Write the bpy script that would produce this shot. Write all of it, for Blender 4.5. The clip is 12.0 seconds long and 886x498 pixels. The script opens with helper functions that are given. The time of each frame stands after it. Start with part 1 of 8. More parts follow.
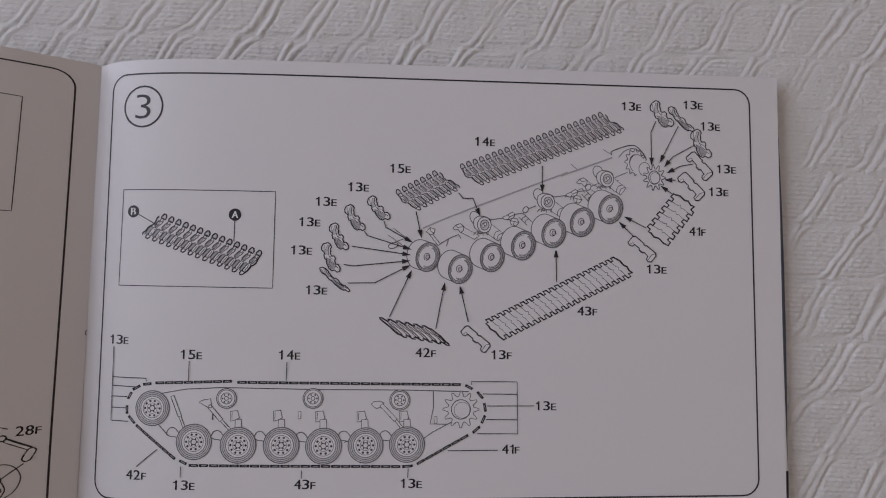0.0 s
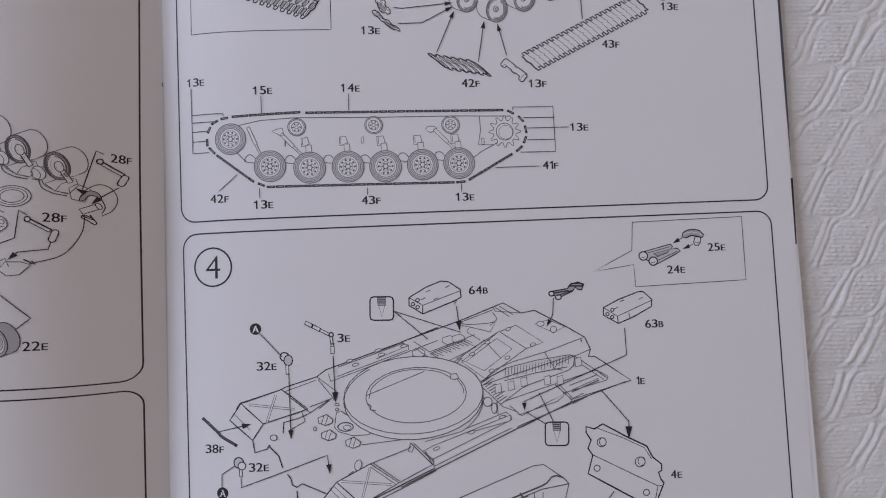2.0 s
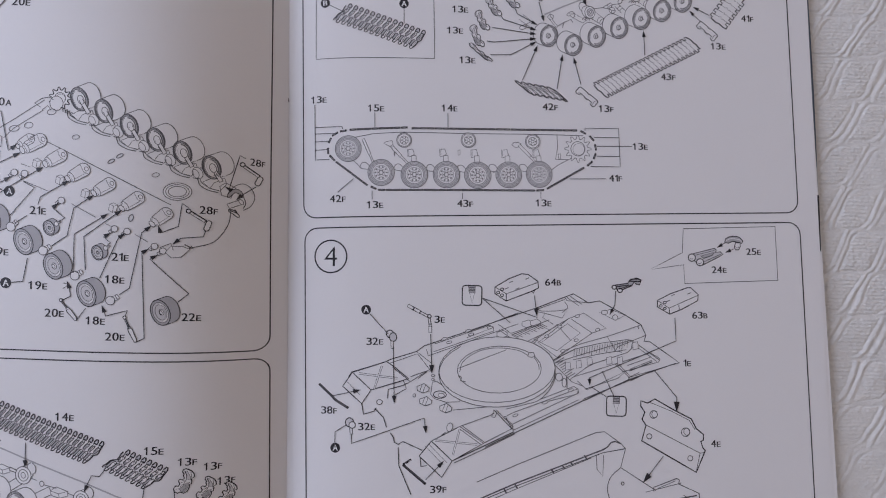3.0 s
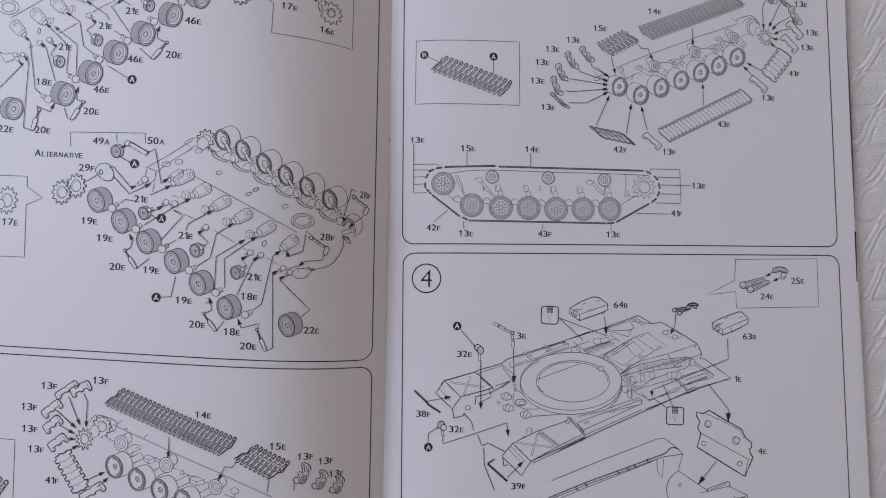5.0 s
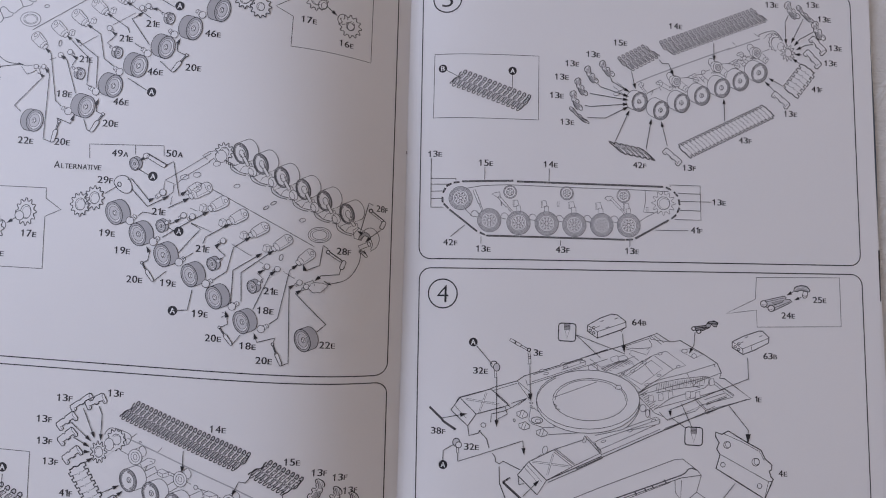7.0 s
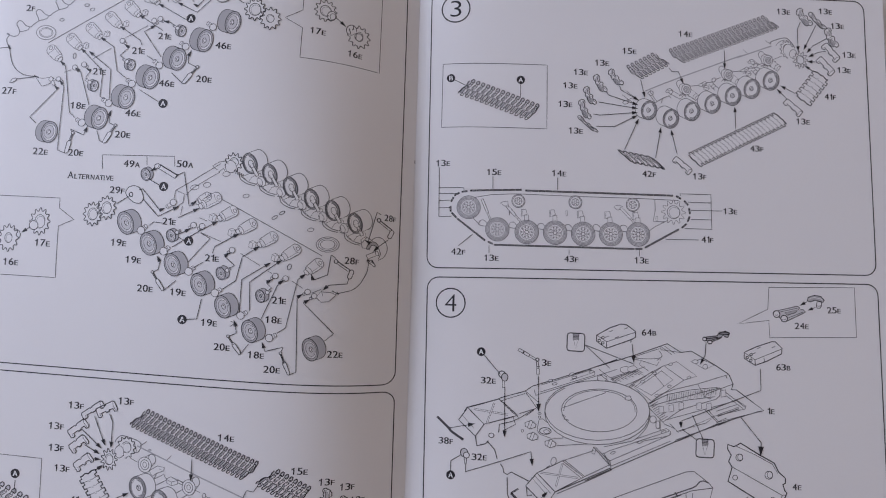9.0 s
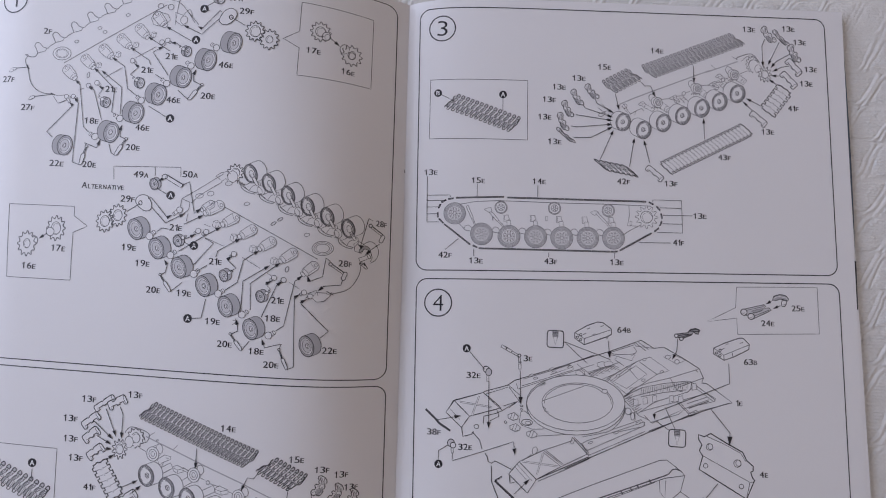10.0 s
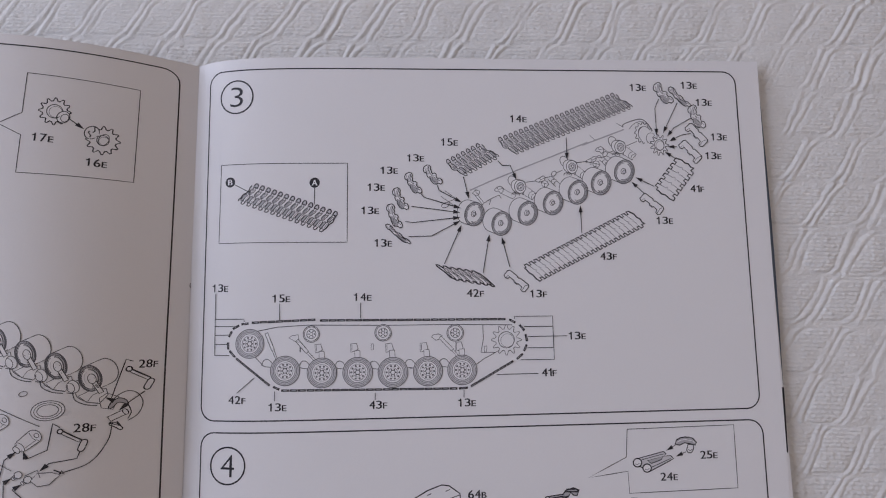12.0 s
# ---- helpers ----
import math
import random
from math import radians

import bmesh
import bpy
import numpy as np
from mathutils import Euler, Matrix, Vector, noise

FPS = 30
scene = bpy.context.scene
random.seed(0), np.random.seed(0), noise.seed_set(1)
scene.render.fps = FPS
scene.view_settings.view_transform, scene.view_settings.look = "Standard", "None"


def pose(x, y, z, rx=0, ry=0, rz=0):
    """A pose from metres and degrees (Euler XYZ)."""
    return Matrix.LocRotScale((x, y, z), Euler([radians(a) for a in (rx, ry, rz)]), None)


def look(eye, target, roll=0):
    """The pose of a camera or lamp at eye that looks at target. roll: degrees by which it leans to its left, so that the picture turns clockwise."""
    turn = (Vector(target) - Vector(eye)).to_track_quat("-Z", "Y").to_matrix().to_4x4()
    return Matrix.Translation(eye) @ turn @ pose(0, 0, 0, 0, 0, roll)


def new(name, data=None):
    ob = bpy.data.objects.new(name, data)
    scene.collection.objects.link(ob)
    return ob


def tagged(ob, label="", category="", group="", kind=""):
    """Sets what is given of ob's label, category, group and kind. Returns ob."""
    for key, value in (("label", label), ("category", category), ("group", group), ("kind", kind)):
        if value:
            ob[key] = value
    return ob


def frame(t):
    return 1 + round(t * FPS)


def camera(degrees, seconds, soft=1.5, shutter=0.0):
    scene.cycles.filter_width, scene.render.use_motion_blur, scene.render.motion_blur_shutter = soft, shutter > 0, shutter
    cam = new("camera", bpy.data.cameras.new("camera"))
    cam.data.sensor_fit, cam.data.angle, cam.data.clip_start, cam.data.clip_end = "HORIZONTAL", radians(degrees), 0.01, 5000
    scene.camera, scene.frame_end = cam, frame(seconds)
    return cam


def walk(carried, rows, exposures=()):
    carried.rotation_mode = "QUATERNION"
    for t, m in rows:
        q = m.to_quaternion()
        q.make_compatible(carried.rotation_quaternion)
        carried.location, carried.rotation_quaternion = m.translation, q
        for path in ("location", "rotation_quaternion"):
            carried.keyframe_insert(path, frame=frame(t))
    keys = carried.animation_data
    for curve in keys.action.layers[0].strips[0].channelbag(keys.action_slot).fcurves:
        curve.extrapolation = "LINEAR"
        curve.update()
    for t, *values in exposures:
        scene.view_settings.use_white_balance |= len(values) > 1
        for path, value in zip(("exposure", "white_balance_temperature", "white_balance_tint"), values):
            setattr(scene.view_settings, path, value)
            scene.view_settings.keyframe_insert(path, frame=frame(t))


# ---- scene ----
cam = camera(74.84, 12.0, soft=1.05)
PATH = [
    (0, (0.11194, 0.23904, 0.17203), (0.11387, 0.29602, -0.82635), 3.205),
    (0.2, (0.11384, 0.23497, 0.16754), (0.11759, 0.30938, -0.82968), 2.054),
    (0.5, (0.10412, 0.23030, 0.16335), (0.12024, 0.29991, -0.83410), 11.885),
    (0.7, (0.10246, 0.22416, 0.16194), (0.11146, 0.29282, -0.83566), 6.199),
    (0.8, (0.10401, 0.21853, 0.16099), (0.10910, 0.28742, -0.83662), 2.891),
    (1, (0.10348, 0.20385, 0.16559), (0.12020, 0.26743, -0.83225), 13.139),
    (1.5, (0.10311, 0.17201, 0.18196), (0.12764, 0.23113, -0.81599), 20.174),
    (2, (0.09116, 0.15405, 0.18895), (0.11871, 0.19662, -0.80976), 30.890),
    (2.5, (0.08477, 0.14536, 0.20490), (0.11546, 0.18722, -0.79375), 34.481),
    (3, (0.05696, 0.15023, 0.22224), (0.09130, 0.20024, -0.77591), 34.087),
    (3.5, (0.03376, 0.15309, 0.23254), (0.07297, 0.19973, -0.76560), 40.436),
    (3.7, (0.03014, 0.15171, 0.23567), (0.07081, 0.19651, -0.76250), 42.646),
    (5.5, (0.01931, 0.15760, 0.25629), (0.04575, 0.22319, -0.74121), 22.861),
    (6, (0.01768, 0.15697, 0.25926), (0.04264, 0.22538, -0.73808), 21.074),
    (6.5, (0.01861, 0.15717, 0.24657), (0.03612, 0.23086, -0.75056), 14.783),
    (7, (0.01709, 0.16082, 0.24970), (0.03359, 0.22927, -0.74781), 15.007),
    (7.5, (0.01707, 0.16366, 0.25470), (0.02883, 0.23134, -0.74294), 11.316),
    (7.7, (0.01680, 0.16271, 0.25891), (0.02532, 0.22849, -0.73889), 8.966),
    (9.3, (0.01976, 0.16233, 0.24876), (0.01135, 0.24308, -0.74793), -4.410),
    (9.5, (0.02001, 0.16123, 0.25368), (0.01082, 0.24398, -0.74285), -4.715),
    (10, (0.02578, 0.15976, 0.26711), (0.01650, 0.24858, -0.72889), -4.656),
    (10.5, (0.03548, 0.15295, 0.26559), (0.02918, 0.24351, -0.73028), -2.807),
    (11, (0.03300, 0.16046, 0.25030), (0.03429, 0.25938, -0.74479), 1.736),
    (11.2, (0.04708, 0.17378, 0.23448), (0.04267, 0.26788, -0.76108), -1.973),
    (11.5, (0.06336, 0.19433, 0.21509), (0.06754, 0.29158, -0.78016), 2.750),
    (11.7, (0.07917, 0.20300, 0.21033), (0.07896, 0.30174, -0.78478), 0.174),
    (12, (0.09603, 0.21196, 0.20537), (0.09701, 0.31600, -0.78920), 0.241),
]
walk(cam, [(t, look(eye, target, roll)) for t, eye, target, roll in PATH],
     exposures=[(0.0, -0.37, 6560, 9), (0.25, 0.04, 6130, 9), (3.5, 0.02, 6140, 9), (7.5, 0.0, 6130, 9), (10.5, 0.0, 6150, 9), (12.0, -0.01, 6260, 9)])

# ---- light ----
world = bpy.data.worlds.new("world")
scene.world = world
world.use_nodes = True
wn = world.node_tree.nodes
sky = wn.new("ShaderNodeTexSky")
sky.sky_type, sky.sun_disc = "NISHITA", False
sky.sun_elevation, sky.sun_rotation = radians(38), radians(200)
world.node_tree.links.new(sky.outputs[0], wn["Background"].inputs[0])
wn["Background"].inputs[1].default_value = 0.1


def lamp(name, place, target, sx, sy, watts, colour):
    data = bpy.data.lights.new(name, "AREA")
    data.shape, data.size, data.size_y, data.energy, data.color = "RECTANGLE", sx, sy, watts, colour
    ob = new(name, data)
    ob.matrix_world = look(place, target)
    return ob


lamp("window_daylight", (-1.44, 0.75, 0.82), (0.0, 0.6, 0.56), 1.8, 1.15, 30.2, (0.80, 0.82, 1.0))


# ---- materials ----
def material(name, colour, rough=0.6, spread=0.06, grain=800.0, stain=25.0, bump=0.0, bump_scale=900.0, specular=0.4):
    """A plain surface with fine grain and broad stains, both in the world's own size."""
    m = bpy.data.materials.new(name)
    m.use_nodes = True
    n, l = m.node_tree.nodes, m.node_tree.links
    b = n["Principled BSDF"]
    b.inputs["Roughness"].default_value = rough
    b.inputs["Specular IOR Level"].default_value = specular
    where = n.new("ShaderNodeNewGeometry").outputs["Position"]
    fine, broad = n.new("ShaderNodeTexNoise"), n.new("ShaderNodeTexNoise")
    for tex, scale in ((fine, grain), (broad, stain)):
        tex.inputs["Scale"].default_value = scale
        tex.inputs["Detail"].default_value = 4
        l.new(where, tex.inputs["Vector"])
    add = n.new("ShaderNodeMath")
    l.new(fine.outputs[0], add.inputs[0]), l.new(broad.outputs[0], add.inputs[1])
    span = n.new("ShaderNodeMapRange")
    span.inputs[1].default_value, span.inputs[2].default_value = 0.6, 1.4
    span.inputs[3].default_value, span.inputs[4].default_value = 1 - spread, 1 + spread
    l.new(add.outputs[0], span.inputs[0])
    mix = n.new("ShaderNodeMix")
    mix.data_type, mix.blend_type = "RGBA", "MULTIPLY"
    mix.inputs[0].default_value = 1.0
    mix.inputs[6].default_value = (*colour, 1)
    l.new(span.outputs[0], mix.inputs[7])
    l.new(mix.outputs[2], b.inputs["Base Color"])
    if bump:
        rough_tex, bp = n.new("ShaderNodeTexNoise"), n.new("ShaderNodeBump")
        rough_tex.inputs["Scale"].default_value = bump_scale
        rough_tex.inputs["Detail"].default_value = 5
        l.new(where, rough_tex.inputs["Vector"])
        bp.inputs["Strength"].default_value = bump
        bp.inputs["Distance"].default_value = 0.0003
        l.new(rough_tex.outputs[0], bp.inputs["Height"])
        l.new(bp.outputs[0], b.inputs["Normal"])
    return m


def cloth_material():
    """White cotton: rows of thread with single stitches, slightly uneven in tone."""
    m = material("white_cotton", (0.725, 0.715, 0.685), 0.9, 0.05, 600.0, 30.0, specular=0.1)
    n, l = m.node_tree.nodes, m.node_tree.links
    where = n.new("ShaderNodeNewGeometry").outputs["Position"]
    warp = n.new("ShaderNodeTexNoise")
    warp.inputs["Scale"].default_value = 160
    l.new(where, warp.inputs["Vector"])
    push = n.new("ShaderNodeVectorMath")
    push.operation = "MULTIPLY_ADD"
    l.new(warp.outputs[1], push.inputs[0])
    push.inputs[1].default_value = (0.0012, 0.0012, 0.0)
    l.new(where, push.inputs[2])
    cells = n.new("ShaderNodeTexVoronoi")
    stretch = n.new("ShaderNodeVectorMath")
    stretch.operation = "MULTIPLY"
    stretch.inputs[1].default_value = (0.62, 1.0, 0.0)
    l.new(push.outputs[0], stretch.inputs[0])
    l.new(stretch.outputs[0], cells.inputs["Vector"])
    cells.inputs["Scale"].default_value = 1900
    bp = n.new("ShaderNodeBump")
    bp.invert = True
    bp.inputs["Strength"].default_value = 0.3
    bp.inputs["Distance"].default_value = 0.0003
    l.new(cells.outputs["Distance"], bp.inputs["Height"])
    l.new(bp.outputs[0], n["Principled BSDF"].inputs["Normal"])
    return m


PAPER = material("white_paper", (0.80, 0.795, 0.80), 0.55, 0.012, 1500.0, 12.0, 0.08, 2500.0)
INK = [
    material("black_ink", (0.022, 0.021, 0.026), 0.5, 0.15, 3000.0, 200.0),
    material("thin_black_ink", (0.035, 0.034, 0.04), 0.5, 0.15, 3000.0, 200.0),
    material("grey_ink", (0.10, 0.098, 0.106), 0.5, 0.1, 3000.0, 200.0),
    material("grey_tint", (0.43, 0.425, 0.44), 0.55, 0.06, 3000.0, 200.0),
    PAPER,
    material("pale_tint", (0.60, 0.595, 0.61), 0.55, 0.05, 3000.0, 200.0),
]
COVER = material("slate_blue_cover", (0.09, 0.12, 0.17), 0.35, 0.1, 1500.0, 30.0)
COTTON = cloth_material()
PLASTER = material("cream_plaster", (0.73, 0.63, 0.505), 0.9, 0.04, 300.0, 2.0, 0.2, 200.0)
CEILING = material("white_ceiling_paint", (0.8, 0.79, 0.77), 0.9, 0.03, 300.0, 2.0)
# tan chosen for the warm light it throws back onto the left page
BOUNCE_TAN = material("tan_bounce_plaster", (0.72, 0.57, 0.42), 0.9, 0.04, 300.0, 2.0, 0.2, 200.0)
WOOD = material("brown_wood", (0.27, 0.16, 0.09), 0.5, 0.25, 90.0, 6.0, 0.15, 120.0)
FRAME = material("white_window_paint", (0.8, 0.8, 0.79), 0.4, 0.03, 300.0, 5.0)
STAPLE = material("steel_wire", (0.25, 0.25, 0.26), 0.4, 0.05)
STAPLE.node_tree.nodes["Principled BSDF"].inputs["Metallic"].default_value = 1.0


# ---- building helpers ----
def part(name, bm, mat, parent=None, label=""):
    me = bpy.data.meshes.new(name)
    bm.to_mesh(me)
    bm.free()
    me.materials.append(mat)
    ob = new(name, me)
    ob.parent = parent
    return tagged(ob, label)


def box(bm, x0, x1, y0, y1, z0, z1, bevel=0.0):
    made = bmesh.ops.create_cube(bm, size=1.0)["verts"]
    for v in made:
        v.co = ((x0 + x1) / 2 + v.co.x * (x1 - x0), (y0 + y1) / 2 + v.co.y * (y1 - y0), (z0 + z1) / 2 + v.co.z * (z1 - z0))
    if bevel:
        edges = list({e for v in made for e in v.link_edges})
        bmesh.ops.bevel(bm, geom=edges, offset=bevel, segments=2, affect="EDGES")
    return bm


def structure(name, mat, label, category, *boxes):
    bm = bmesh.new()
    for b in boxes:
        box(bm, *b)
    return tagged(part(name, bm, mat), label, category, kind="structure")


# ---- room ----
structure("floor", WOOD, "brown wooden floor under the table", "floor", (-1.6, 1.1, -2.0, 2.2, -0.79, -0.764))
structure("ceiling", CEILING, "plain white painted ceiling", "ceiling", (-1.6, 1.1, -2.0, 2.2, 1.75, 1.8))
structure("wall_north", PLASTER, "plain cream plaster wall", "wall", (-1.6, 1.1, 2.2, 2.3, -0.764, 1.75))
structure("wall_south", PLASTER, "plain cream plaster wall", "wall", (-1.6, 1.1, -2.1, -2.0, -0.764, 1.75))
# unseen; added this near and tan to fill the fold with warm light
structure("bounce_wall_east", BOUNCE_TAN, "unseen tan wall set close to bounce warm light", "wall", (1.1, 1.2, -2.0, 2.2, -0.764, 1.75))
structure("wall_west", PLASTER, "cream plaster wall with a window opening", "wall",
          (-1.6, -1.48, -2.0, -0.2, -0.764, 1.75), (-1.6, -1.48, 1.7, 2.2, -0.764, 1.75),
          (-1.6, -1.48, -0.2, 1.7, -0.764, 0.22), (-1.6, -1.48, -0.2, 1.7, 1.42, 1.75))
window = tagged(new("window_1"), "white painted window in the plaster wall", "window", kind="structure")
for x0, x1, y0, y1, z0, z1 in ((-1.57, -1.51, -0.2, -0.15, 0.22, 1.42), (-1.57, -1.51, 1.65, 1.7, 0.22, 1.42),
                               (-1.57, -1.51, -0.15, 1.65, 0.22, 0.27), (-1.57, -1.51, -0.15, 1.65, 1.37, 1.42), (-1.57, -1.51, 0.725, 0.775, 0.27, 1.37)):
    part("window_frame", box(bmesh.new(), x0, x1, y0, y1, z0, z1, 0.004), FRAME, window)

# ---- table and cloth ----
CLOTH_Z = -0.0128
table = tagged(new("table"), "brown wooden table under a white cloth", "table")
part("tabletop", box(bmesh.new(), -0.62, 0.82, -0.42, 0.78, CLOTH_Z - 0.034, CLOTH_Z - 0.004, 0.003), WOOD, table)
for x, y in ((-0.54, -0.34), (0.74, -0.34), (-0.54, 0.70), (0.74, 0.70)):
    part("leg", box(bmesh.new(), x - 0.03, x + 0.03, y - 0.03, y + 0.03, -0.764, CLOTH_Z - 0.034, 0.003), WOOD, table)


def cloud(x, y, size, seed):
    """Smooth value noise from -1 to 1, one value to each cell of the size."""
    u, v = x / size, y / size
    i, j = np.floor(u), np.floor(v)
    fu, fv = u - i, v - j
    fu, fv = fu * fu * (3 - 2 * fu), fv * fv * (3 - 2 * fv)
    value = lambda p, q: np.mod(np.abs(np.sin(p * 127.1 + q * 311.7 + seed * 74.7)) * 43758.5453, 1.0) * 2 - 1
    low = value(i, j) * (1 - fu) + value(i + 1, j) * fu
    high = value(i, j + 1) * (1 - fu) + value(i + 1, j + 1) * fu
    return low * (1 - fv) + high * fv


# how far the pair of cords is set along in each row of the weave, in millimetres; the rows beyond go on evenly
ROW, PITCH = 18.08, 18.6
ROW_SET = (242.1, 252.4, 264.2, 274.5, 288.1, 305.5, 316.0, 328.7, 343.2, 353.2, 363.9, 382.6, 393.1)


def cloth_height(x, y):
    """A woven cloth: rows of slanting, round-cornered pillows of stitches with a pair of cords between each two. Millimetres."""
    wob = 0.8 * cloud(x, y, 31, 1) + 0.4 * cloud(x, y, 9, 2)
    b = (y + 0.02 * (x - 240) + 1.0 * wob - 78.92) / ROW
    j = np.floor(b)
    cb = (b - j - 0.5) * ROW
    n = len(ROW_SET)
    held = np.clip(j, 0, n - 1).astype(int)
    along = np.array(ROW_SET)[held] + 12.6 * (j - held)
    a = (x - along - 0.56 * cb + 2.1 * cloud(x, y, 24, 3) + 0.5 * cloud(x, y, 6, 15)) / PITCH
    k = np.floor(a + 0.5)
    fa = (a - k) * PITCH
    side = np.where(fa < 0, -1.0, 1.0)
    s = fa - side * PITCH / 2
    half_w, half_h = 5.5 + 0.7 * cloud(x, y, 17, 4), 8.1 + 0.4 * cloud(x, y, 13, 5)
    r = np.where(s * cb < 0, 3.6, 0.8)
    qx, qy = np.abs(s) * 0.872 - half_w + r, np.abs(cb) - half_h + r
    d = np.minimum(np.maximum(qx, qy), 0) + np.hypot(np.maximum(qx, 0), np.maximum(qy, 0)) - r
    slant = np.clip(0.5 + (qx - qy) / 3.0, 0, 1)
    strong = 0.75 + 0.5 * cloud(x, y, 13, 6)
    cord = np.exp(-np.abs((d - 1.3) / 1.25) ** 1.9) * strong * (0.18 + 0.82 * slant)
    dip = np.exp(-((d + 0.1) / 0.55) ** 2) * np.clip(0.6 + 0.8 * cloud(x, y, 7, 8), 0, 1.2) * (0.75 + 0.25 * slant)
    deep = np.exp(-((d - 2.7) / 0.6) ** 2) * slant
    pillow = 1 - np.exp(np.minimum(d, 0) / 2.2)
    rows = y + 0.03 * x + 0.35 * wob + 0.14 * cloud(x, y, 4, 10)
    row = np.floor(rows / 1.5)
    across = x / 2.5 + 0.5 * np.mod(row, 2) + 0.12 * np.sin(row * 2.7) + 0.12 * cloud(x, y, 2.5, 11)
    stitch = np.abs(np.sin(np.pi * rows / 1.5)) ** 0.7 * (0.48 + 0.52 * np.abs(np.sin(np.pi * across)) ** 0.8)
    stitch = stitch * (0.8 + 0.4 * cloud(x, y, 2.2, 12)) * np.clip((0.3 - d) / 1.0, 0.22, 1)
    edge = np.abs(cb) - ROW / 2 + 0.5 * cloud(x, y, 6, 17)
    seam = (np.exp(-(edge / 0.45) ** 2) + 0.7 * np.exp(-((edge + 1.5) / 0.4) ** 2)) * np.clip(0.6 + cloud(x, y, 9, 18), 0, 1.3)
    fuzz = 0.05 * cloud(x, y, 0.9, 13) + 0.16 * cloud(x, y, 5, 14)
    flat = 0.72 + 0.36 * cloud(x, y, 38, 16)
    return 0.35 + flat * (0.57 * cord - 0.25 * dip - 0.20 * deep + 0.16 * pillow + 0.46 * stitch - 0.24 * seam) + fuzz


def sheet_mesh(name, xs, ys, height, warp=None):
    gx, gy = np.meshgrid(xs, ys)
    if warp:
        gx, gy = warp(gx, gy)
    co = np.stack([gx, gy, height(gx, gy)], -1).reshape(-1, 3)
    nx, ny = len(xs), len(ys)
    base = (np.arange(ny - 1)[:, None] * nx + np.arange(nx - 1)[None, :]).ravel()
    quads = np.stack([base, base + 1, base + nx + 1, base + nx], -1)
    me = bpy.data.meshes.new(name)
    me.from_pydata(co.tolist(), [], quads.tolist())
    me.polygons.foreach_set("use_smooth", np.ones(len(quads), bool))
    return me


def lie(x, y):
    mm_x, mm_y = x * 1000, y * 1000
    return CLOTH_Z - 0.0007 + np.minimum(cloth_height(mm_x, mm_y), 1.9) / 1000 * 0.9


def cloth_sheet():
    """Fine where the cloth lies open beside the booklet, coarse under it and far off; the seams lie under the booklet or out of reach."""
    span = lambda lo, hi, step: np.linspace(lo, hi, int(round((hi - lo) / step)) + 1)
    fine_x, fine_y = span(-0.11, 0.285, 0.0004), span(0.29, 0.345, 0.0004)
    blocks = [(fine_x, fine_y), (span(0.205, 0.285, 0.0004), span(0.04, 0.29, 0.0004)),
              (span(-0.62, -0.11, 0.01), span(-0.42, 0.78, 0.01)), (span(0.285, 0.82, 0.01), span(-0.42, 0.78, 0.01)),
              (span(-0.11, 0.285, 0.005), span(0.345, 0.78, 0.005)), (span(-0.11, 0.285, 0.005), span(-0.42, 0.04, 0.005)), (span(-0.11, 0.205, 0.005), span(0.04, 0.29, 0.005))]
    co, quads, count = [], [], 0
    for xs, ys in blocks:
        gx, gy = np.meshgrid(xs, ys)
        co.append(np.stack([gx, gy, lie(gx, gy)], -1).reshape(-1, 3))
        nx, ny = len(xs), len(ys)
        base = count + (np.arange(ny - 1)[:, None] * nx + np.arange(nx - 1)[None, :]).ravel()
        quads.append(np.stack([base, base + 1, base + nx + 1, base + nx], -1))
        count += nx * ny
    me = bpy.data.meshes.new("tablecloth")
    me.from_pydata(np.concatenate(co).tolist(), [], np.concatenate(quads).tolist())
    me.polygons.foreach_set("use_smooth", np.ones(len(me.polygons), bool))
    return me


cloth_mesh = cloth_sheet()
cloth_mesh.materials.append(COTTON)
tablecloth = tagged(new("tablecloth", cloth_mesh), "white woven cotton tablecloth with raised slanting cords and stitched cells", "tablecloth")

# ---- booklet ----
SPINE, ARCH, PAGE_BOTTOM, PAGE_TOP, RIGHT_EDGE, LEFT_EDGE = 0.0040, 0.0052, 0.008, 0.3044, 0.2196, -0.205


def z_right(x, y):
    return 0.0022 - 0.06 * (x - 0.02) - 0.009 * np.exp(-np.maximum(x - ARCH, 0) / 0.014) - 0.0005 * np.exp(-np.maximum(x - SPINE, 0) / 0.0025)


def z_left(x, y):
    u = np.maximum(ARCH - x, 0)
    v = u - 0.07
    wide = 0.023 + 0.05 * (y - 0.19 + np.sqrt((y - 0.19) ** 2 + 0.0002))
    grow = 1.14 + 1.35 * (y - 0.18 - np.sqrt((y - 0.18) ** 2 + 0.0004))
    arch = 0.028 * (1 - np.exp(-((u / wide) ** 1.3))) - 0.025 * (v + np.sqrt(v * v + 0.0009)) - 6.0 * np.maximum(u - 0.165, 0) ** 2
    return -0.0057 + arch * grow - 0.0010 * np.exp(-np.maximum(SPINE - x, 0) / 0.003)


booklet = tagged(new("booklet"), "open stapled assembly booklet with black line drawings on white paper", "booklet")
booklet.location = (SPINE, 0.157, CLOTH_Z)


def cut_askew(x, y):
    """The right leaves lie turned a little against the fold."""
    return x - 0.0125 * (y - 0.174) * (x - SPINE) / 0.2144, y + 0.0105 * (x - SPINE)


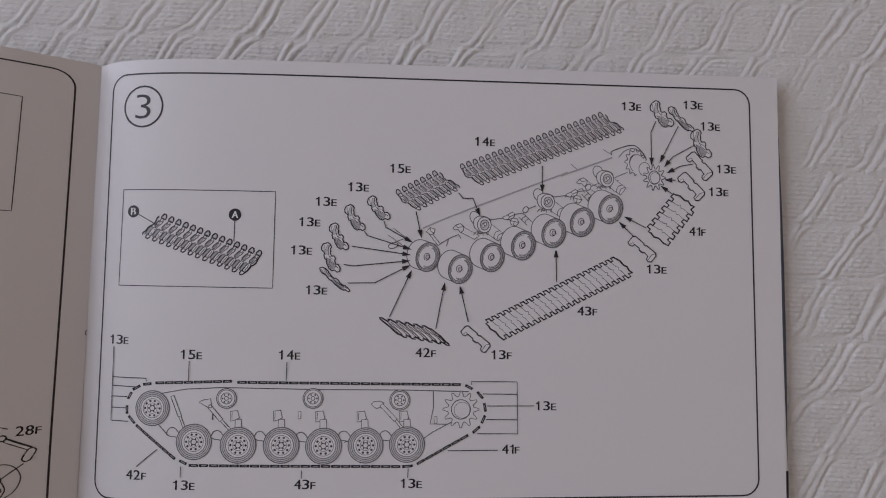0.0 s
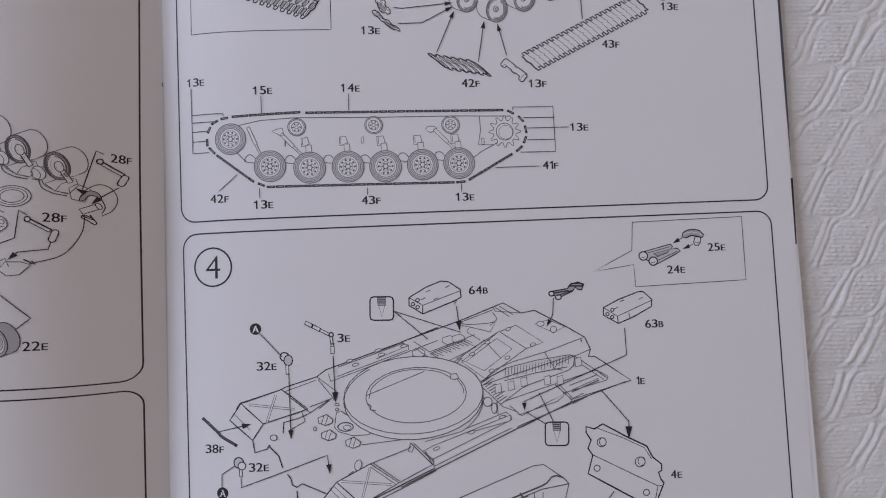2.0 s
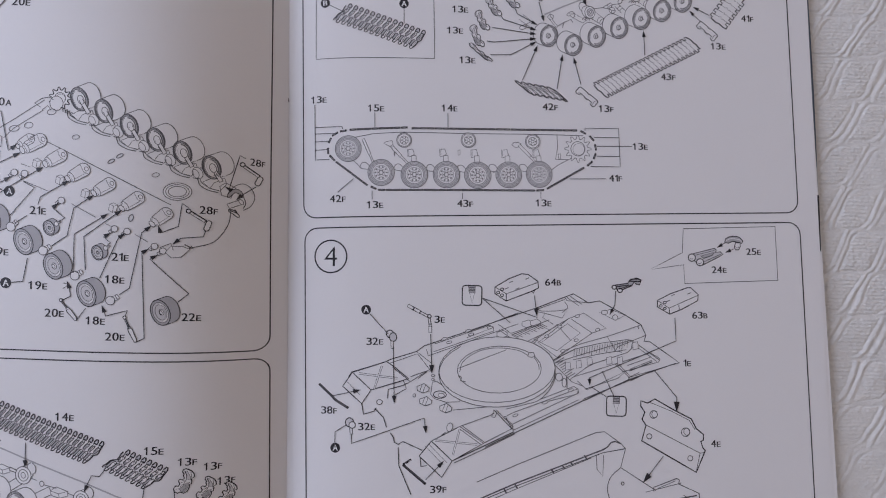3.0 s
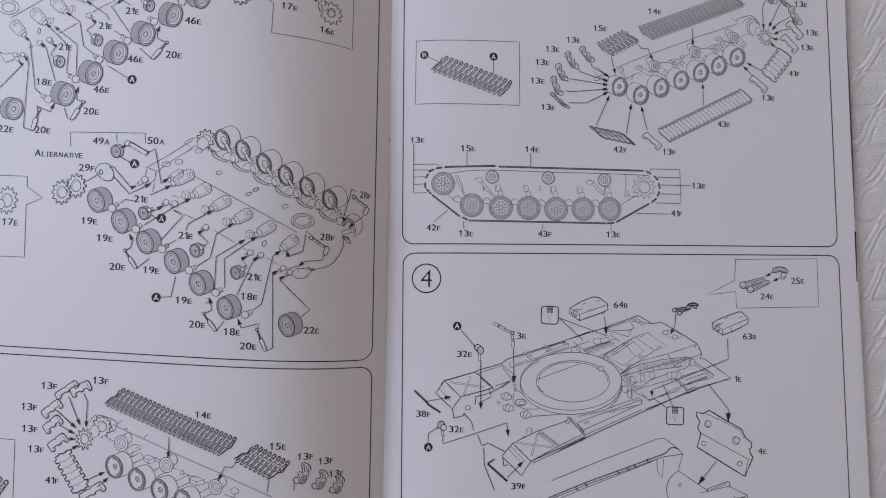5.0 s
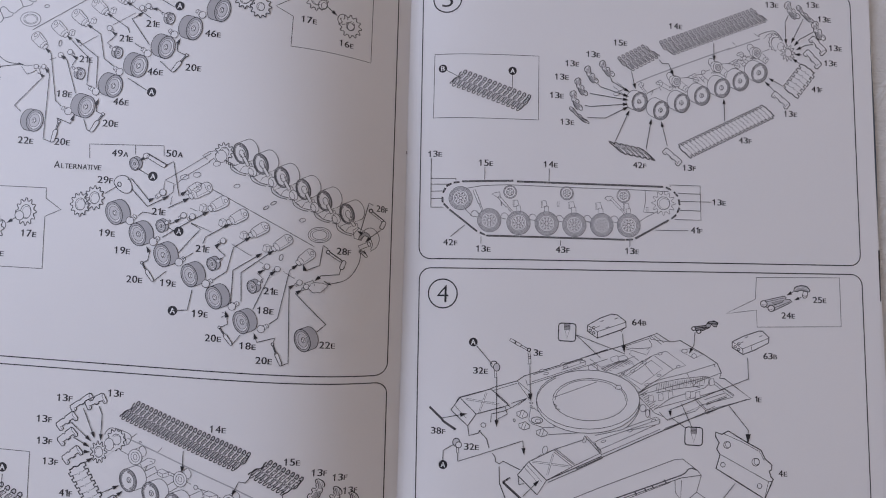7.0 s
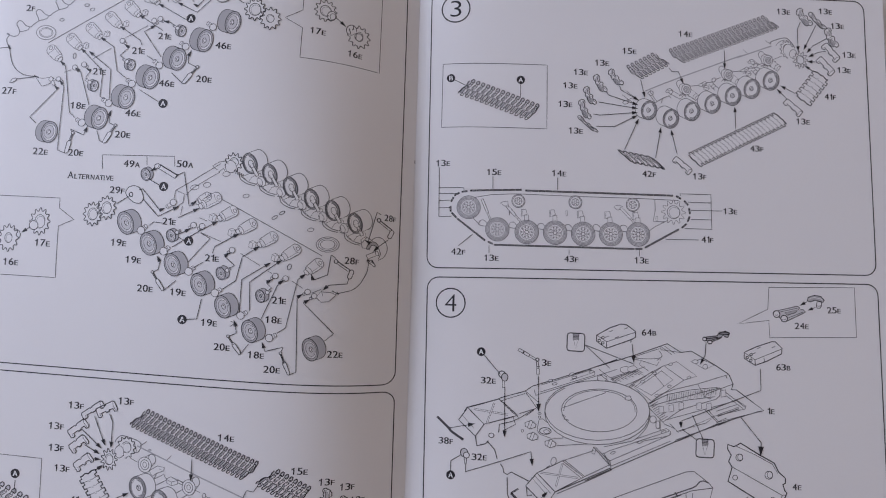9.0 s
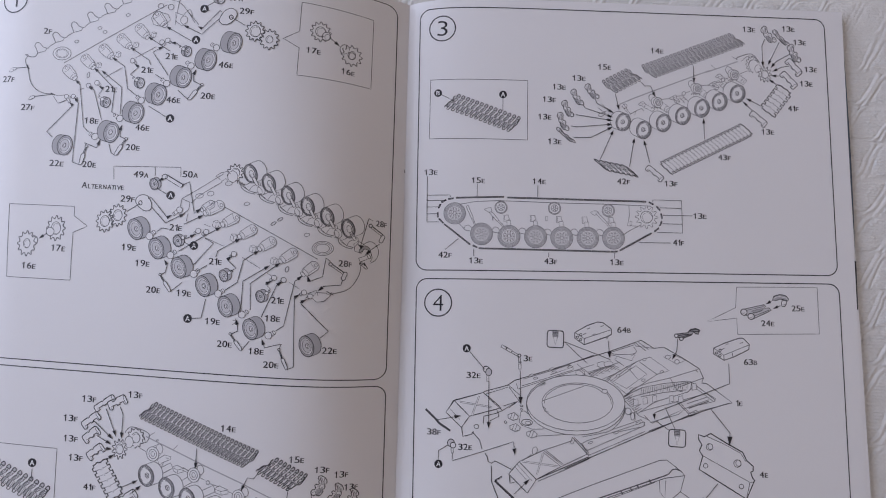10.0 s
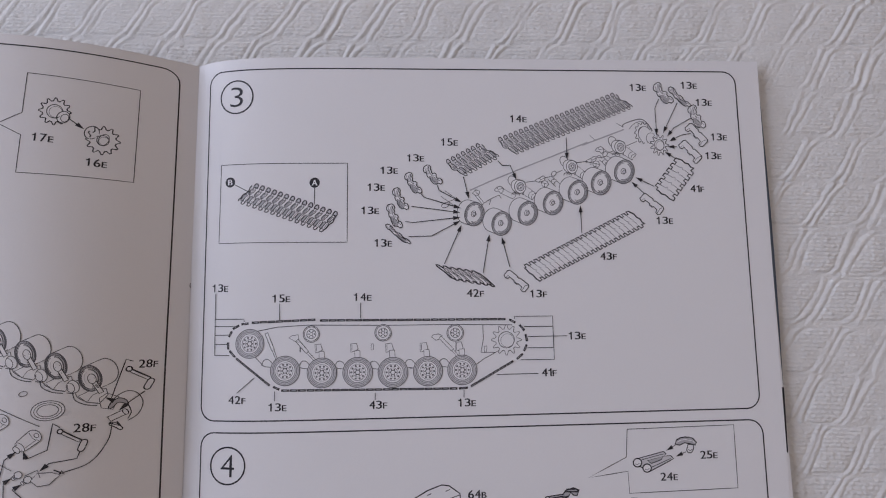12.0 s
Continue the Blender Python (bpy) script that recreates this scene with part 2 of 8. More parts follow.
def paper(name, xs, ys, height, mat, label="", thick=0.00011, warp=None):
    me = sheet_mesh(name, xs, ys, height, warp)
    bm = bmesh.new()
    bm.from_mesh(me)
    down = bmesh.ops.extrude_face_region(bm, geom=list(bm.faces))
    for v in [g for g in down["geom"] if isinstance(g, bmesh.types.BMVert)]:
        v.co.z -= thick
    bmesh.ops.recalc_face_normals(bm, faces=list(bm.faces))
    for f in bm.faces:
        f.smooth = abs(f.normal.z) > 0.3
    for e in bm.edges:
        e.smooth = len(e.link_faces) == 2 and e.link_faces[0].normal.dot(e.link_faces[1].normal) > 0.7
    ob = part(name, bm, mat, booklet, label)
    ob.matrix_parent_inverse = Matrix.Translation(booklet.location).inverted()
    return ob


near_x = np.concatenate([np.arange(SPINE, 0.06, 0.0012), np.arange(0.06, RIGHT_EDGE, 0.006), [RIGHT_EDGE]])
rows_y = np.linspace(PAGE_BOTTOM, PAGE_TOP, 40)
page_right = paper("page_right", near_x, rows_y, z_right, PAPER, "white printed page with two framed assembly steps", warp=cut_askew)
left_x = np.concatenate([np.linspace(LEFT_EDGE, -0.06, 40), np.arange(-0.0585, SPINE, 0.001), [SPINE]])
page_left = paper("page_left", left_x, rows_y, z_left, PAPER, "white printed page arching up from the fold")


def leaf_right(name, drop, out_top, out_bottom, mat, label="", bulge=0.0):
    """A leaf under the page, turned a little so that its edge shows beside the page above."""
    xs = np.concatenate([np.linspace(SPINE, 0.05, 16), np.linspace(0.06, RIGHT_EDGE, 12)])
    ob = paper(name, xs, np.linspace(PAGE_BOTTOM, PAGE_TOP, 16), lambda x, y: z_right(x, y) - drop * np.clip((x - SPINE) / 0.03, 0.2, 1), mat, label, warp=cut_askew)
    for v in ob.data.vertices:
        k = (v.co.y - PAGE_BOTTOM) / (PAGE_TOP - PAGE_BOTTOM)
        v.co.x += (out_bottom * (1 - k) + out_top * k + bulge * 4 * k * (1 - k)) * max(0.0, (v.co.x - SPINE) / (RIGHT_EDGE - SPINE))
        v.co.y -= 0.0006
    return ob


leaf = leaf_right("leaf", 0.00025, -0.0008, 0.0028, PAPER, "white leaf with a black bar at its edge")
leaf_right("leaf", 0.00050, -0.0010, 0.0012, PAPER)
leaf_right("leaf", 0.00075, -0.0006, 0.0004, PAPER)
leaf_right("back_cover", 0.00105, 0.0002, -0.0108, COVER, "dark slate-blue printed back cover", 0.0056)
for drop in (0.0012, 0.0024):
    paper("leaf", left_x[::3] if left_x[::3][-1] == SPINE else np.append(left_x[::3], SPINE), np.linspace(PAGE_BOTTOM, PAGE_TOP - 0.0008, 14), lambda x, y, d=drop: z_left(x, y) - d * np.clip((SPINE - x) / 0.02, 0, 1), PAPER)
paper("front_cover", np.linspace(LEFT_EDGE + 0.01, SPINE - 0.0015, 40), np.linspace(PAGE_BOTTOM, PAGE_TOP - 0.001, 14), lambda x, y: CLOTH_Z + 0.0018 + 0.006 * np.exp(-(SPINE - x) / 0.02) + 0 * y, COVER)


def staple_tip(y):
    """The bent end of a wire staple that shows in the fold."""
    bm, rings, r = bmesh.new(), [], 0.00016
    for along, up in ((-0.0009, -0.0006), (-0.0006, 0.0), (0.0, 0.0002), (0.0006, 0.0), (0.0009, -0.0006)):
        rings.append([bm.verts.new((SPINE + r * math.cos(a), y + along, -0.0060 + up + r * math.sin(a))) for a in [k * math.pi / 3 for k in range(6)]])
    for a, b in zip(rings, rings[1:]):
        for k in range(6):
            bm.faces.new((a[k], a[(k + 1) % 6], b[(k + 1) % 6], b[k]))
    bmesh.ops.recalc_face_normals(bm, faces=list(bm.faces))
    ob = part("staple", bm, STAPLE, booklet, "tip of a thin steel wire staple in the fold")
    ob.matrix_parent_inverse = Matrix.Translation(booklet.location).inverted()


staple_tip(0.2212)


# ---- printing ----
def tessellated(points):
    from_tri = bmesh.new()
    face = from_tri.faces.new([from_tri.verts.new((x, y, 0)) for x, y in points])
    from_tri.verts.index_update()
    tris = bmesh.ops.triangulate(from_tri, faces=[face])["faces"]
    out = [[v.index for v in t.verts] for t in tris]
    from_tri.free()
    return out


GLYPHS = {}
# width of the letter and of its step along the line, in heights of a capital
SET = {"E": (0.70, 0.90), "F": (0.64, 0.84), "A": (0.88, 0.92), "B": (0.74, 0.92), "L": (0.62, 0.78), "T": (0.78, 0.86), "R": (0.78, 0.96), "N": (0.76, 1.0), "I": (0.12, 0.40), "V": (0.86, 0.92)}


def glyph(letter, thin=0.0):
    """Flat outline of one letter of the built-in font, one high; the one is drawn with a flag and no foot."""
    if (letter, thin) not in GLYPHS:
        wide, step = SET.get(letter, (0.66, 0.80))
        if letter == "1":
            co = np.array([(0.24, 0), (0.37, 0), (0.37, 1), (0.27, 1), (0.20, 0.86), (0.02, 0.80), (0.02, 0.70), (0.24, 0.72)])
            faces, wide, step = [(0, 1, 2, 3), (0, 3, 4, 7), (4, 5, 6, 7)], 0.5, 0.80
        else:
            cu = bpy.data.curves.new("text", "FONT")
            cu.body, cu.size, cu.resolution_u, cu.offset = letter, 1.0, 6, -thin
            ob = new("text", cu)
            me = bpy.data.meshes.new_from_object(ob.evaluated_get(bpy.context.evaluated_depsgraph_get()))
            co = np.array([v.co[:2] for v in me.vertices])
            faces = [tuple(p.vertices) for p in me.polygons]
            bpy.data.objects.remove(ob)
            bpy.data.curves.remove(cu)
            bpy.data.meshes.remove(me)
            co = (co - co.min(0)) / (co.max(0) - co.min(0)) * np.array((wide, 1.0))
        GLYPHS[letter, thin] = (co, faces, step)
    return GLYPHS[letter, thin]


def glyphs(text, thin=0.0):
    """A line of letters, one high, starting at zero."""
    co, faces, at, count = [], [], 0.0, 0
    for letter in text:
        c, f, step = glyph(letter, thin)
        co.append(c + np.array((at, 0.0)))
        faces += [tuple(count + i for i in face) for face in f]
        count += len(c)
        at += step
    return np.concatenate(co), faces


class Pen:
    """Prints on a page: flat ink in millimetres of the plan, laid on the page's surface. Tones: 0 black to 4 paper white."""

    def __init__(self, side):
        self.height = z_right if side == "r" else z_left
        self.side, self.verts, self.faces, self.tones, self.count, self.weight = side, [], [], [], 0, 1.0

    def lay(self, points, faces, tone):
        at = len(self.verts)
        self.count += 1
        self.verts += [(x, y, self.count) for x, y in points]
        self.faces += [tuple(at + i for i in f) for f in faces]
        self.tones += [tone] * len(faces)

    def line(self, points, width, tone=1, arrow=0, curve=False, closed=False):
        p = [np.array(q, float) for q in points]
        width = width * self.weight * (1.42 if self.side == "l" else 1.32) if width < 0.4 else width
        if curve and len(p) > 2:
            ext, fine = [2 * p[0] - p[1]] + p + [2 * p[-1] - p[-2]], []
            for i in range(len(p) - 1):
                a, b, c, d = ext[i:i + 4]
                for s in np.arange(0, 1, 0.2):
                    fine.append(0.5 * (2 * b + (c - a) * s + (2 * a - 5 * b + 4 * c - d) * s * s + (3 * b - a - 3 * c + d) * s ** 3))
            p = fine + [p[-1]]
        if closed:
            p = p + [p[0]]
        if arrow:
            tip, way = p[-1], p[-1] - p[-2]
            way = way / max(np.hypot(*way), 1e-6)
            side = np.array([-way[1], way[0]])
            self.lay([tip, tip - (2.6 * way + 0.76 * side) * arrow, tip - (2.6 * way - 0.76 * side) * arrow], [(0, 1, 2)], 0)
            p = p[:-1] + [tip - 1.6 * arrow * way]
        fine = [p[0]]
        for a, b in zip(p, p[1:]):
            size = np.hypot(*(b - a))
            steps = max(1, int(size / (1.5 if self.side == "l" or min(a[0], b[0]) < 60 else 6)))
            fine += [a + (b - a) * s / steps for s in range(1, steps + 1)]
        p, verts, faces = fine, [], []
        for i, q in enumerate(p):
            back = q - p[i - 1] if i else (p[1] - q if not closed else q - p[-2])
            on = p[i + 1] - q if i + 1 < len(p) else (back if not closed else p[1] - q)
            t = back / max(np.hypot(*back), 1e-6) + on / max(np.hypot(*on), 1e-6)
            t = t / max(np.hypot(*t), 0.6)
            n = np.array([-t[1], t[0]])
            verts += [q + n * width / 2, q - n * width / 2]
            if i:
                faces.append((2 * i - 2, 2 * i - 1, 2 * i + 1, 2 * i))
        self.lay(verts, faces, tone)

    def shape(self, points, fill, width, tone=1):
        if fill >= 0:
            self.lay(points, tessellated(points), fill)
        if width:
            self.line(points, width, tone, closed=True)

    def blob(self, points, fill, width, tone=1):
        """A closed outline whose corners are rounded off."""
        p, out = [np.array(q, float) for q in points], []
        n = len(p)
        for i in range(n):
            a, b, c, d = p[i - 1], p[i], p[(i + 1) % n], p[(i + 2) % n]
            for s in (0.0, 0.34, 0.67):
                curve = 0.5 * (2 * b + (c - a) * s + (2 * a - 5 * b + 4 * c - d) * s * s + (3 * b - a - 3 * c + d) * s ** 3)
                out.append(0.45 * curve + 0.55 * (b + (c - b) * s) if s else b * 0.9 + (a + c) * 0.05)
        self.shape(out, fill, width, tone)

    def capsule(self, a, b, width, line=0.22):
        a, b = np.array(a, float), np.array(b, float)
        u = (b - a) / max(np.hypot(*(b - a)), 1e-6) * width / 2
        n = np.array([-u[1], u[0]])
        ends = [(b, k) for k in range(-90, 91, 30)] + [(a, k) for k in range(90, 271, 30)]
        self.shape([q + u * math.cos(radians(k)) + n * math.sin(radians(k)) for q, k in ends], 4, line, 1)

    def oval(self, c, a, b, width, fill=-1, tone=1, scale=1.0):
        c, a, b = np.array(c), np.array(a) * scale, np.array(b) * scale
        n = 14 if np.hypot(*a) < 0.7 else 28
        ring = [c + a * math.cos(k * 2 * math.pi / n) + b * math.sin(k * 2 * math.pi / n) for k in range(n)]
        if fill >= 0:
            mid = [c + (q - c) * 0.5 for q in ring]
            self.lay([c] + mid + ring, [(0, 1 + k, 1 + (k + 1) % n) for k in range(n)] + [(1 + k, 1 + n + k, 1 + n + (k + 1) % n, 1 + (k + 1) % n) for k in range(n)], fill)
        if width:
            self.line(ring, width, tone, closed=True)

    def wheel(self, c, a, b, d, tread):
        """A road wheel seen at a slant: tread, rim and hub. d: from the face to the back."""
        c, a, b, d = (np.array(v) for v in (c, a, b, d))
        n = 28
        ring = [a * math.cos(k * 2 * math.pi / n) + b * math.sin(k * 2 * math.pi / n) for k in range(n)]
        across = [r[0] * d[1] - r[1] * d[0] for r in ring]
        i, j = int(np.argmax(across)), int(np.argmin(across))
        backs = []
        k = i
        while True:
            backs.append(ring[k])
            if k == j:
                break
            k = (k + 1) % n
        if sum(float(np.dot(r, d)) for r in backs) < 0:
            backs, k = [], j
            while True:
                backs.append(ring[k])
                if k == i:
                    break
                k = (k + 1) % n
        loop = [c + d + r for r in backs] + [c + r for r in backs[::-1]]
        self.oval(c, a, b, 0, 4)
        m = len(backs)
        inner = [(c + d * s + r) for s in (0.0, 0.5, 1.0) for r in backs]
        self.lay(inner, [(s * m + q, s * m + q + 1, (s + 1) * m + q + 1, (s + 1) * m + q) for s in range(2) for q in range(m - 1)], tread)
        self.line([loop[-1]] + [c + d + r for r in backs] + [c + backs[-1]], 0.18, 1 if tread == 3 else 2)
        arc = lambda scale, lo, hi: [c + (a * math.cos(radians(q)) + b * math.sin(radians(q))) * scale for q in np.arange(lo, hi, 15)]
        if tread == 3:
            self.oval(c, a, b, 0.22, 3, 1)
            self.oval(c, a, b, 0.13, 5, 2, 0.80)
            self.line(arc(0.70, -70, 100), 0.30, 4)
            self.oval(c + d * 0.06, a, b, 0.12, -1, 2, 0.60)
            self.oval(c + d * 0.12, a, b, 0.15, 4, 1, 0.24)
            self.oval(c + d * 0.05, a, b, 0.14, 4, 1, 0.15)
            return
        self.oval(c, a, b, 0.24, 5, 2)
        self.oval(c, a, b, 0.10, -1, 2, 0.92)
        self.oval(c, a, b, 0.20, 4, 2, 0.84)
        self.line(arc(0.78, -75, 105), 0.22, 3)
        self.line(arc(0.72, -80, 110), 0.13, 2)
        self.line(arc(0.66, -80, 110), 0.11, 2)
        self.line(arc(0.74, 150, 260), 0.11, 2)
        self.oval(c + d * 0.10, a, b, 0.16, 4, 1, 0.24)
        self.oval(c + d * 0.02, a, b, 0.16, 5, 1, 0.15)
        self.line([c + d * 0.10 + a * 0.2, c + a * 0.26], 0.14, 1)

    def disc_wheel(self, c, r):
        a, b = (r, 0), (0, r)
        for s, w, f, t in ((1.0, 0.2, 5, 2), (0.90, 0.13, -1, 2), (0.80, 0.13, -1, 2), (0.69, 0.15, 4, 2), (0.55, 0.11, -1, 2), (0.30, 0.10, -1, 2)):
            self.oval(c, a, b, w, f, t, s)
        for n, ring, size in ((10, 0.43, 0.066), (6, 0.21, 0.045)):
            for k in range(n):
                q = (c[0] + r * ring * math.cos(k * 2 * math.pi / n), c[1] + r * ring * math.sin(k * 2 * math.pi / n))
                self.oval(q, a, b, 0, 1, 1, size)
        self.oval(c, a, b, 0.18, -1, 1, 0.15)

    def roller(self, c, r):
        a, b = (r, 0), (0, r)
        for s, w, f in ((1.0, 0.2, 4), (0.86, 0.16, -1), (0.56, 0.16, -1), (0.2, 0.16, -1)):
            self.oval(c, a, b, w, f, 2, s)
        for k in range(6):
            q = (c[0] + r * 0.40 * math.cos(k * math.pi / 3), c[1] + r * 0.40 * math.sin(k * math.pi / 3))
            self.oval(q, a, b, 0, 1, 1, 0.085)

    def gear(self, c, rx, ry, teeth, inner, hole, tone=1, width=0.27):
        ring = []
        for k in range(teeth):
            for s, r in ((-0.36, inner), (-0.08, 1.0), (0.08, 1.0), (0.36, inner)):
                t = (k + s) * 2 * math.pi / teeth
                ring.append((c[0] + rx * r * math.cos(t), c[1] + ry * r * math.sin(t)))
        n = len(ring)
        rings, points = 5, [c]
        for r in range(1, rings + 1):
            points += [(c[0] + (q[0] - c[0]) * r / rings, c[1] + (q[1] - c[1]) * r / rings) for q in ring]
        faces = [(0, 1 + k, 1 + (k + 1) % n) for k in range(n)]
        for r in range(rings - 1):
            faces += [(1 + r * n + k, 1 + (r + 1) * n + k, 1 + (r + 1) * n + (k + 1) % n, 1 + r * n + (k + 1) % n) for k in range(n)]
        self.lay(points, faces, 4)
        self.line(ring, width, tone, closed=True)
        self.oval(c, (rx, 0), (0, ry), 0.2, -1, 2, hole)
        self.oval((c[0] + rx * 0.06, c[1] - ry * 0.04), (rx, 0), (0, ry), 0.1, -1, 2, hole * 0.82)

    def track(self, start, end, across, links, kind):
        """A run of track links from start to end along one edge; across: to the other edge."""
        p, w = np.array(start), np.array(across)
        u = (np.array(end) - p) / links
        step = float(np.hypot(*u))
        at = lambda i, s, t: p + u * (i + s) + w * t
        if kind == "f":
            top, low = [], []
            for i in range(links):
                top += [at(i, 0.0, 0.07), at(i, 0.42, 0.07), at(i, 0.46, -0.09), at(i, 0.97, -0.07)]
                low += [at(i, 0.0, 1.09), at(i, 0.50, 1.07), at(i, 0.56, 0.91), at(i, 0.97, 0.93)]
            ends = [at(links, 0, 0.0), at(links, 0.25, 0.2), at(links, 0.1, 0.45), at(links, 0.3, 0.6), at(links, 0.05, 0.8), at(links, 0.2, 0.95)]
            begin = [at(0, -0.1, 0.85), at(0, 0.1, 0.6), at(0, -0.15, 0.4), at(0, 0.05, 0.2)]
            self.lay([at(0, 0, 0), at(links, 0, 0), at(links, 0, 1), at(0, 0, 1)], [(0, 1, 2, 3)], 4)
            self.line(top + ends + low[::-1] + begin, 0.38, 0, closed=True)
            for i in range(1, links):
                self.line([at(i, 0, 0.05), at(i, 0.05, 0.38), at(i, 0.3, 0.45), at(i, -0.05, 0.55), at(i, 0.1, 0.62), at(i, 0, 0.95)], 0.14, 2)
            return
        if kind == "s":
            self.lay([at(0, 0, 0), at(links, 0, 0), at(links, 0, 1), at(0, 0, 1)], [(0, 1, 2, 3)], 4)
            edge = []
            for i in range(links):
                edge += [at(i, 0.0, 0.06), at(i, 0.12, -0.04), at(i, 0.46, -0.04), at(i, 0.58, 0.08), at(i, 0.9, 0.10)]
            edge += [at(links, -0.05, 0.3), at(links, 0.05, 0.5), at(links, -0.08, 0.8)]
            for i in range(links - 1, -1, -1):
                edge += [at(i, 0.95, 0.92), at(i, 0.84, 1.03), at(i, 0.50, 1.03), at(i, 0.38, 0.90), at(i, 0.1, 0.90)]
            edge += [at(0, 0.06, 0.7), at(0, 0.16, 0.5), at(0, 0.02, 0.25)]
            self.line(edge, 0.36, 0, closed=True)
            for i in range(links):
                self.line([at(i, 0.10, 0.12), at(i, 0.20, 0.44), at(i, 0.42, 0.50), at(i, 0.30, 0.88)], 0.16, 1)
                self.line([at(i, 0.58, 0.10), at(i, 0.54, 0.42), at(i, 0.74, 0.56), at(i, 0.66, 0.90)], 0.20, 1)
                self.shape([at(i, 0.22, 0.50), at(i, 0.50, 0.46), at(i, 0.68, 0.60), at(i, 0.36, 0.66)], 5, 0.14, 1)
                self.line([at(i, 0.84, 0.14), at(i, 0.88, 0.46)], 0.12, 2)
            return
        weight = self.weight
        if w[0] < 0:
            p, u, self.weight = np.array(end), -u, weight * 1.3
        lean_low, lean_up = 0.1, 0.15
        first, down = self.count, w - u * float(np.dot(w, u)) / step ** 2
        lo = lambda i, s, t: at(i, s + lean_low * (2 * t - 1.5), t)
        up = lambda i, s, t: at(i, s + lean_up * (2 * t - 0.4), 0) + down * t
        self.lay([up(0, 0.2, 0.05), up(links, 0.0, 0.05), up(links, 0.0, 0.5), up(0, 0.2, 0.5)], [(0, 1, 2, 3)], 5)
        self.lay([lo(0, 0.1, 0.58), lo(links, 0.0, 0.58), lo(links, 0.0, 1), lo(0, 0.1, 1)], [(0, 1, 2, 3)], 3)
        for i in range(links):
            self.count = first + 16 * (i % 2)
            # lower half: a small foot, a slanting leaf and its shaded side
            self.shape([lo(i, 0.08, 0.94), lo(i, 0.04, 1.04), lo(i, 0.16, 1.11), lo(i, 0.42, 1.11), lo(i, 0.54, 1.03), lo(i, 0.54, 0.92)], 4, 0.24, 0)
            self.shape([lo(i, 0.52, 0.58), lo(i, 0.78, 0.54), lo(i, 0.94, 0.60), lo(i, 0.92, 0.84), lo(i, 0.80, 0.95), lo(i, 0.54, 0.93)], 3, 0.14, 1)
            self.shape([lo(i, 0.02, 0.64), lo(i, 0.16, 0.55), lo(i, 0.40, 0.54), lo(i, 0.52, 0.60), lo(i, 0.50, 0.86), lo(i, 0.36, 0.95), lo(i, 0.06, 0.95), lo(i, -0.02, 0.84)], 4, 0.16, 1)
            self.line([lo(i, 0.26, 0.62), lo(i, 0.20, 0.90)], 0.13, 2)
            # upper half: a flat wide head, a narrow neck and a slanting base
            self.shape([up(i, 0.06, 0.18), up(i, 0.48, 0.14), up(i, 0.70, 0.26), up(i, 0.88, 0.42), up(i, 0.80, 0.50), up(i, 0.42, 0.50), up(i, 0.30, 0.38), up(i, 0.12, 0.28)], 4, 0.15, 1)
            self.shape([up(i, 0.36, 0.22), up(i, 0.52, 0.20), up(i, 0.78, 0.42), up(i, 0.72, 0.48), up(i, 0.52, 0.46)], 3, 0.10, 2)
            self.shape([up(i, 0.14, 0.02), up(i, 0.44, 0.02), up(i, 0.48, 0.20), up(i, 0.20, 0.22)], 4, 0.15, 1)
            self.shape([up(i, -0.06, 0.08), up(i, -0.08, -0.04), up(i, 0.02, -0.10), up(i, 0.14, -0.15), up(i, 0.40, -0.15), up(i, 0.48, -0.07), up(i, 0.55, -0.03), up(i, 0.53, 0.08), up(i, 0.40, 0.06), up(i, 0.10, 0.07)], 5, 0.25, 0)
        self.count = first + 34
        self.line([up(links, -0.10, 0.02), up(links, 0.04, 0.16), up(links, -0.02, 0.30), up(links, 0.08, 0.46), lo(links, 0.02, 0.56), lo(links, 0.12, 0.66), lo(links, 0.06, 0.84), lo(links, 0.20, 0.94), lo(links, 0.04, 1.04)], 0.25, 0)
        self.line([up(0, -0.04, 0.10), up(0, 0.02, 0.26), up(0, -0.02, 0.42), up(0, 0.12, 0.52), lo(0, -0.04, 0.60), lo(0, -0.10, 0.84), lo(0, 0.04, 1.0)], 0.25, 0)
        self.weight = weight

    def link(self, a, b, width, kind):
        """One track link from a to b; kind: e shaded, m its mirror image, f plain."""
        a, b = np.array(a), np.array(b)
        u = b - a
        n = np.array([-u[1], u[0]]) / np.hypot(*u) * width * (1.0 if kind == "f" else 1.6)
        if kind == "m":
            n, kind = -n, "e"
        at = lambda s, t: a + u * s + n * t
        if kind == "e":
            self.shape([at(-0.07, 0.12), at(-0.02, 0.46), at(0.08, 0.55), at(0.18, 0.50), at(0.22, 0.34), at(0.30, 0.28), at(0.36, 0.14), at(0.46, 0.16), at(0.50, 0.30), at(0.60, 0.30), at(0.66, 0.12), at(0.78, 0.08),
                        at(0.84, 0.22), at(0.98, 0.20), at(1.07, 0.04), at(1.05, -0.18), at(0.94, -0.24), at(0.90, -0.46), at(0.78, -0.54), at(0.58, -0.48), at(0.46, -0.36), at(0.40, -0.42), at(0.28, -0.32), at(0.22, -0.20), at(0.08, -0.26), at(-0.02, -0.12)], 4, 0.27, 0)
            self.shape([at(0.36, -0.28), at(0.52, -0.14), at(0.72, -0.12), at(0.86, -0.02), at(0.90, -0.26), at(0.84, -0.44), at(0.62, -0.42), at(0.46, -0.30)], 3, 0.1, 2)
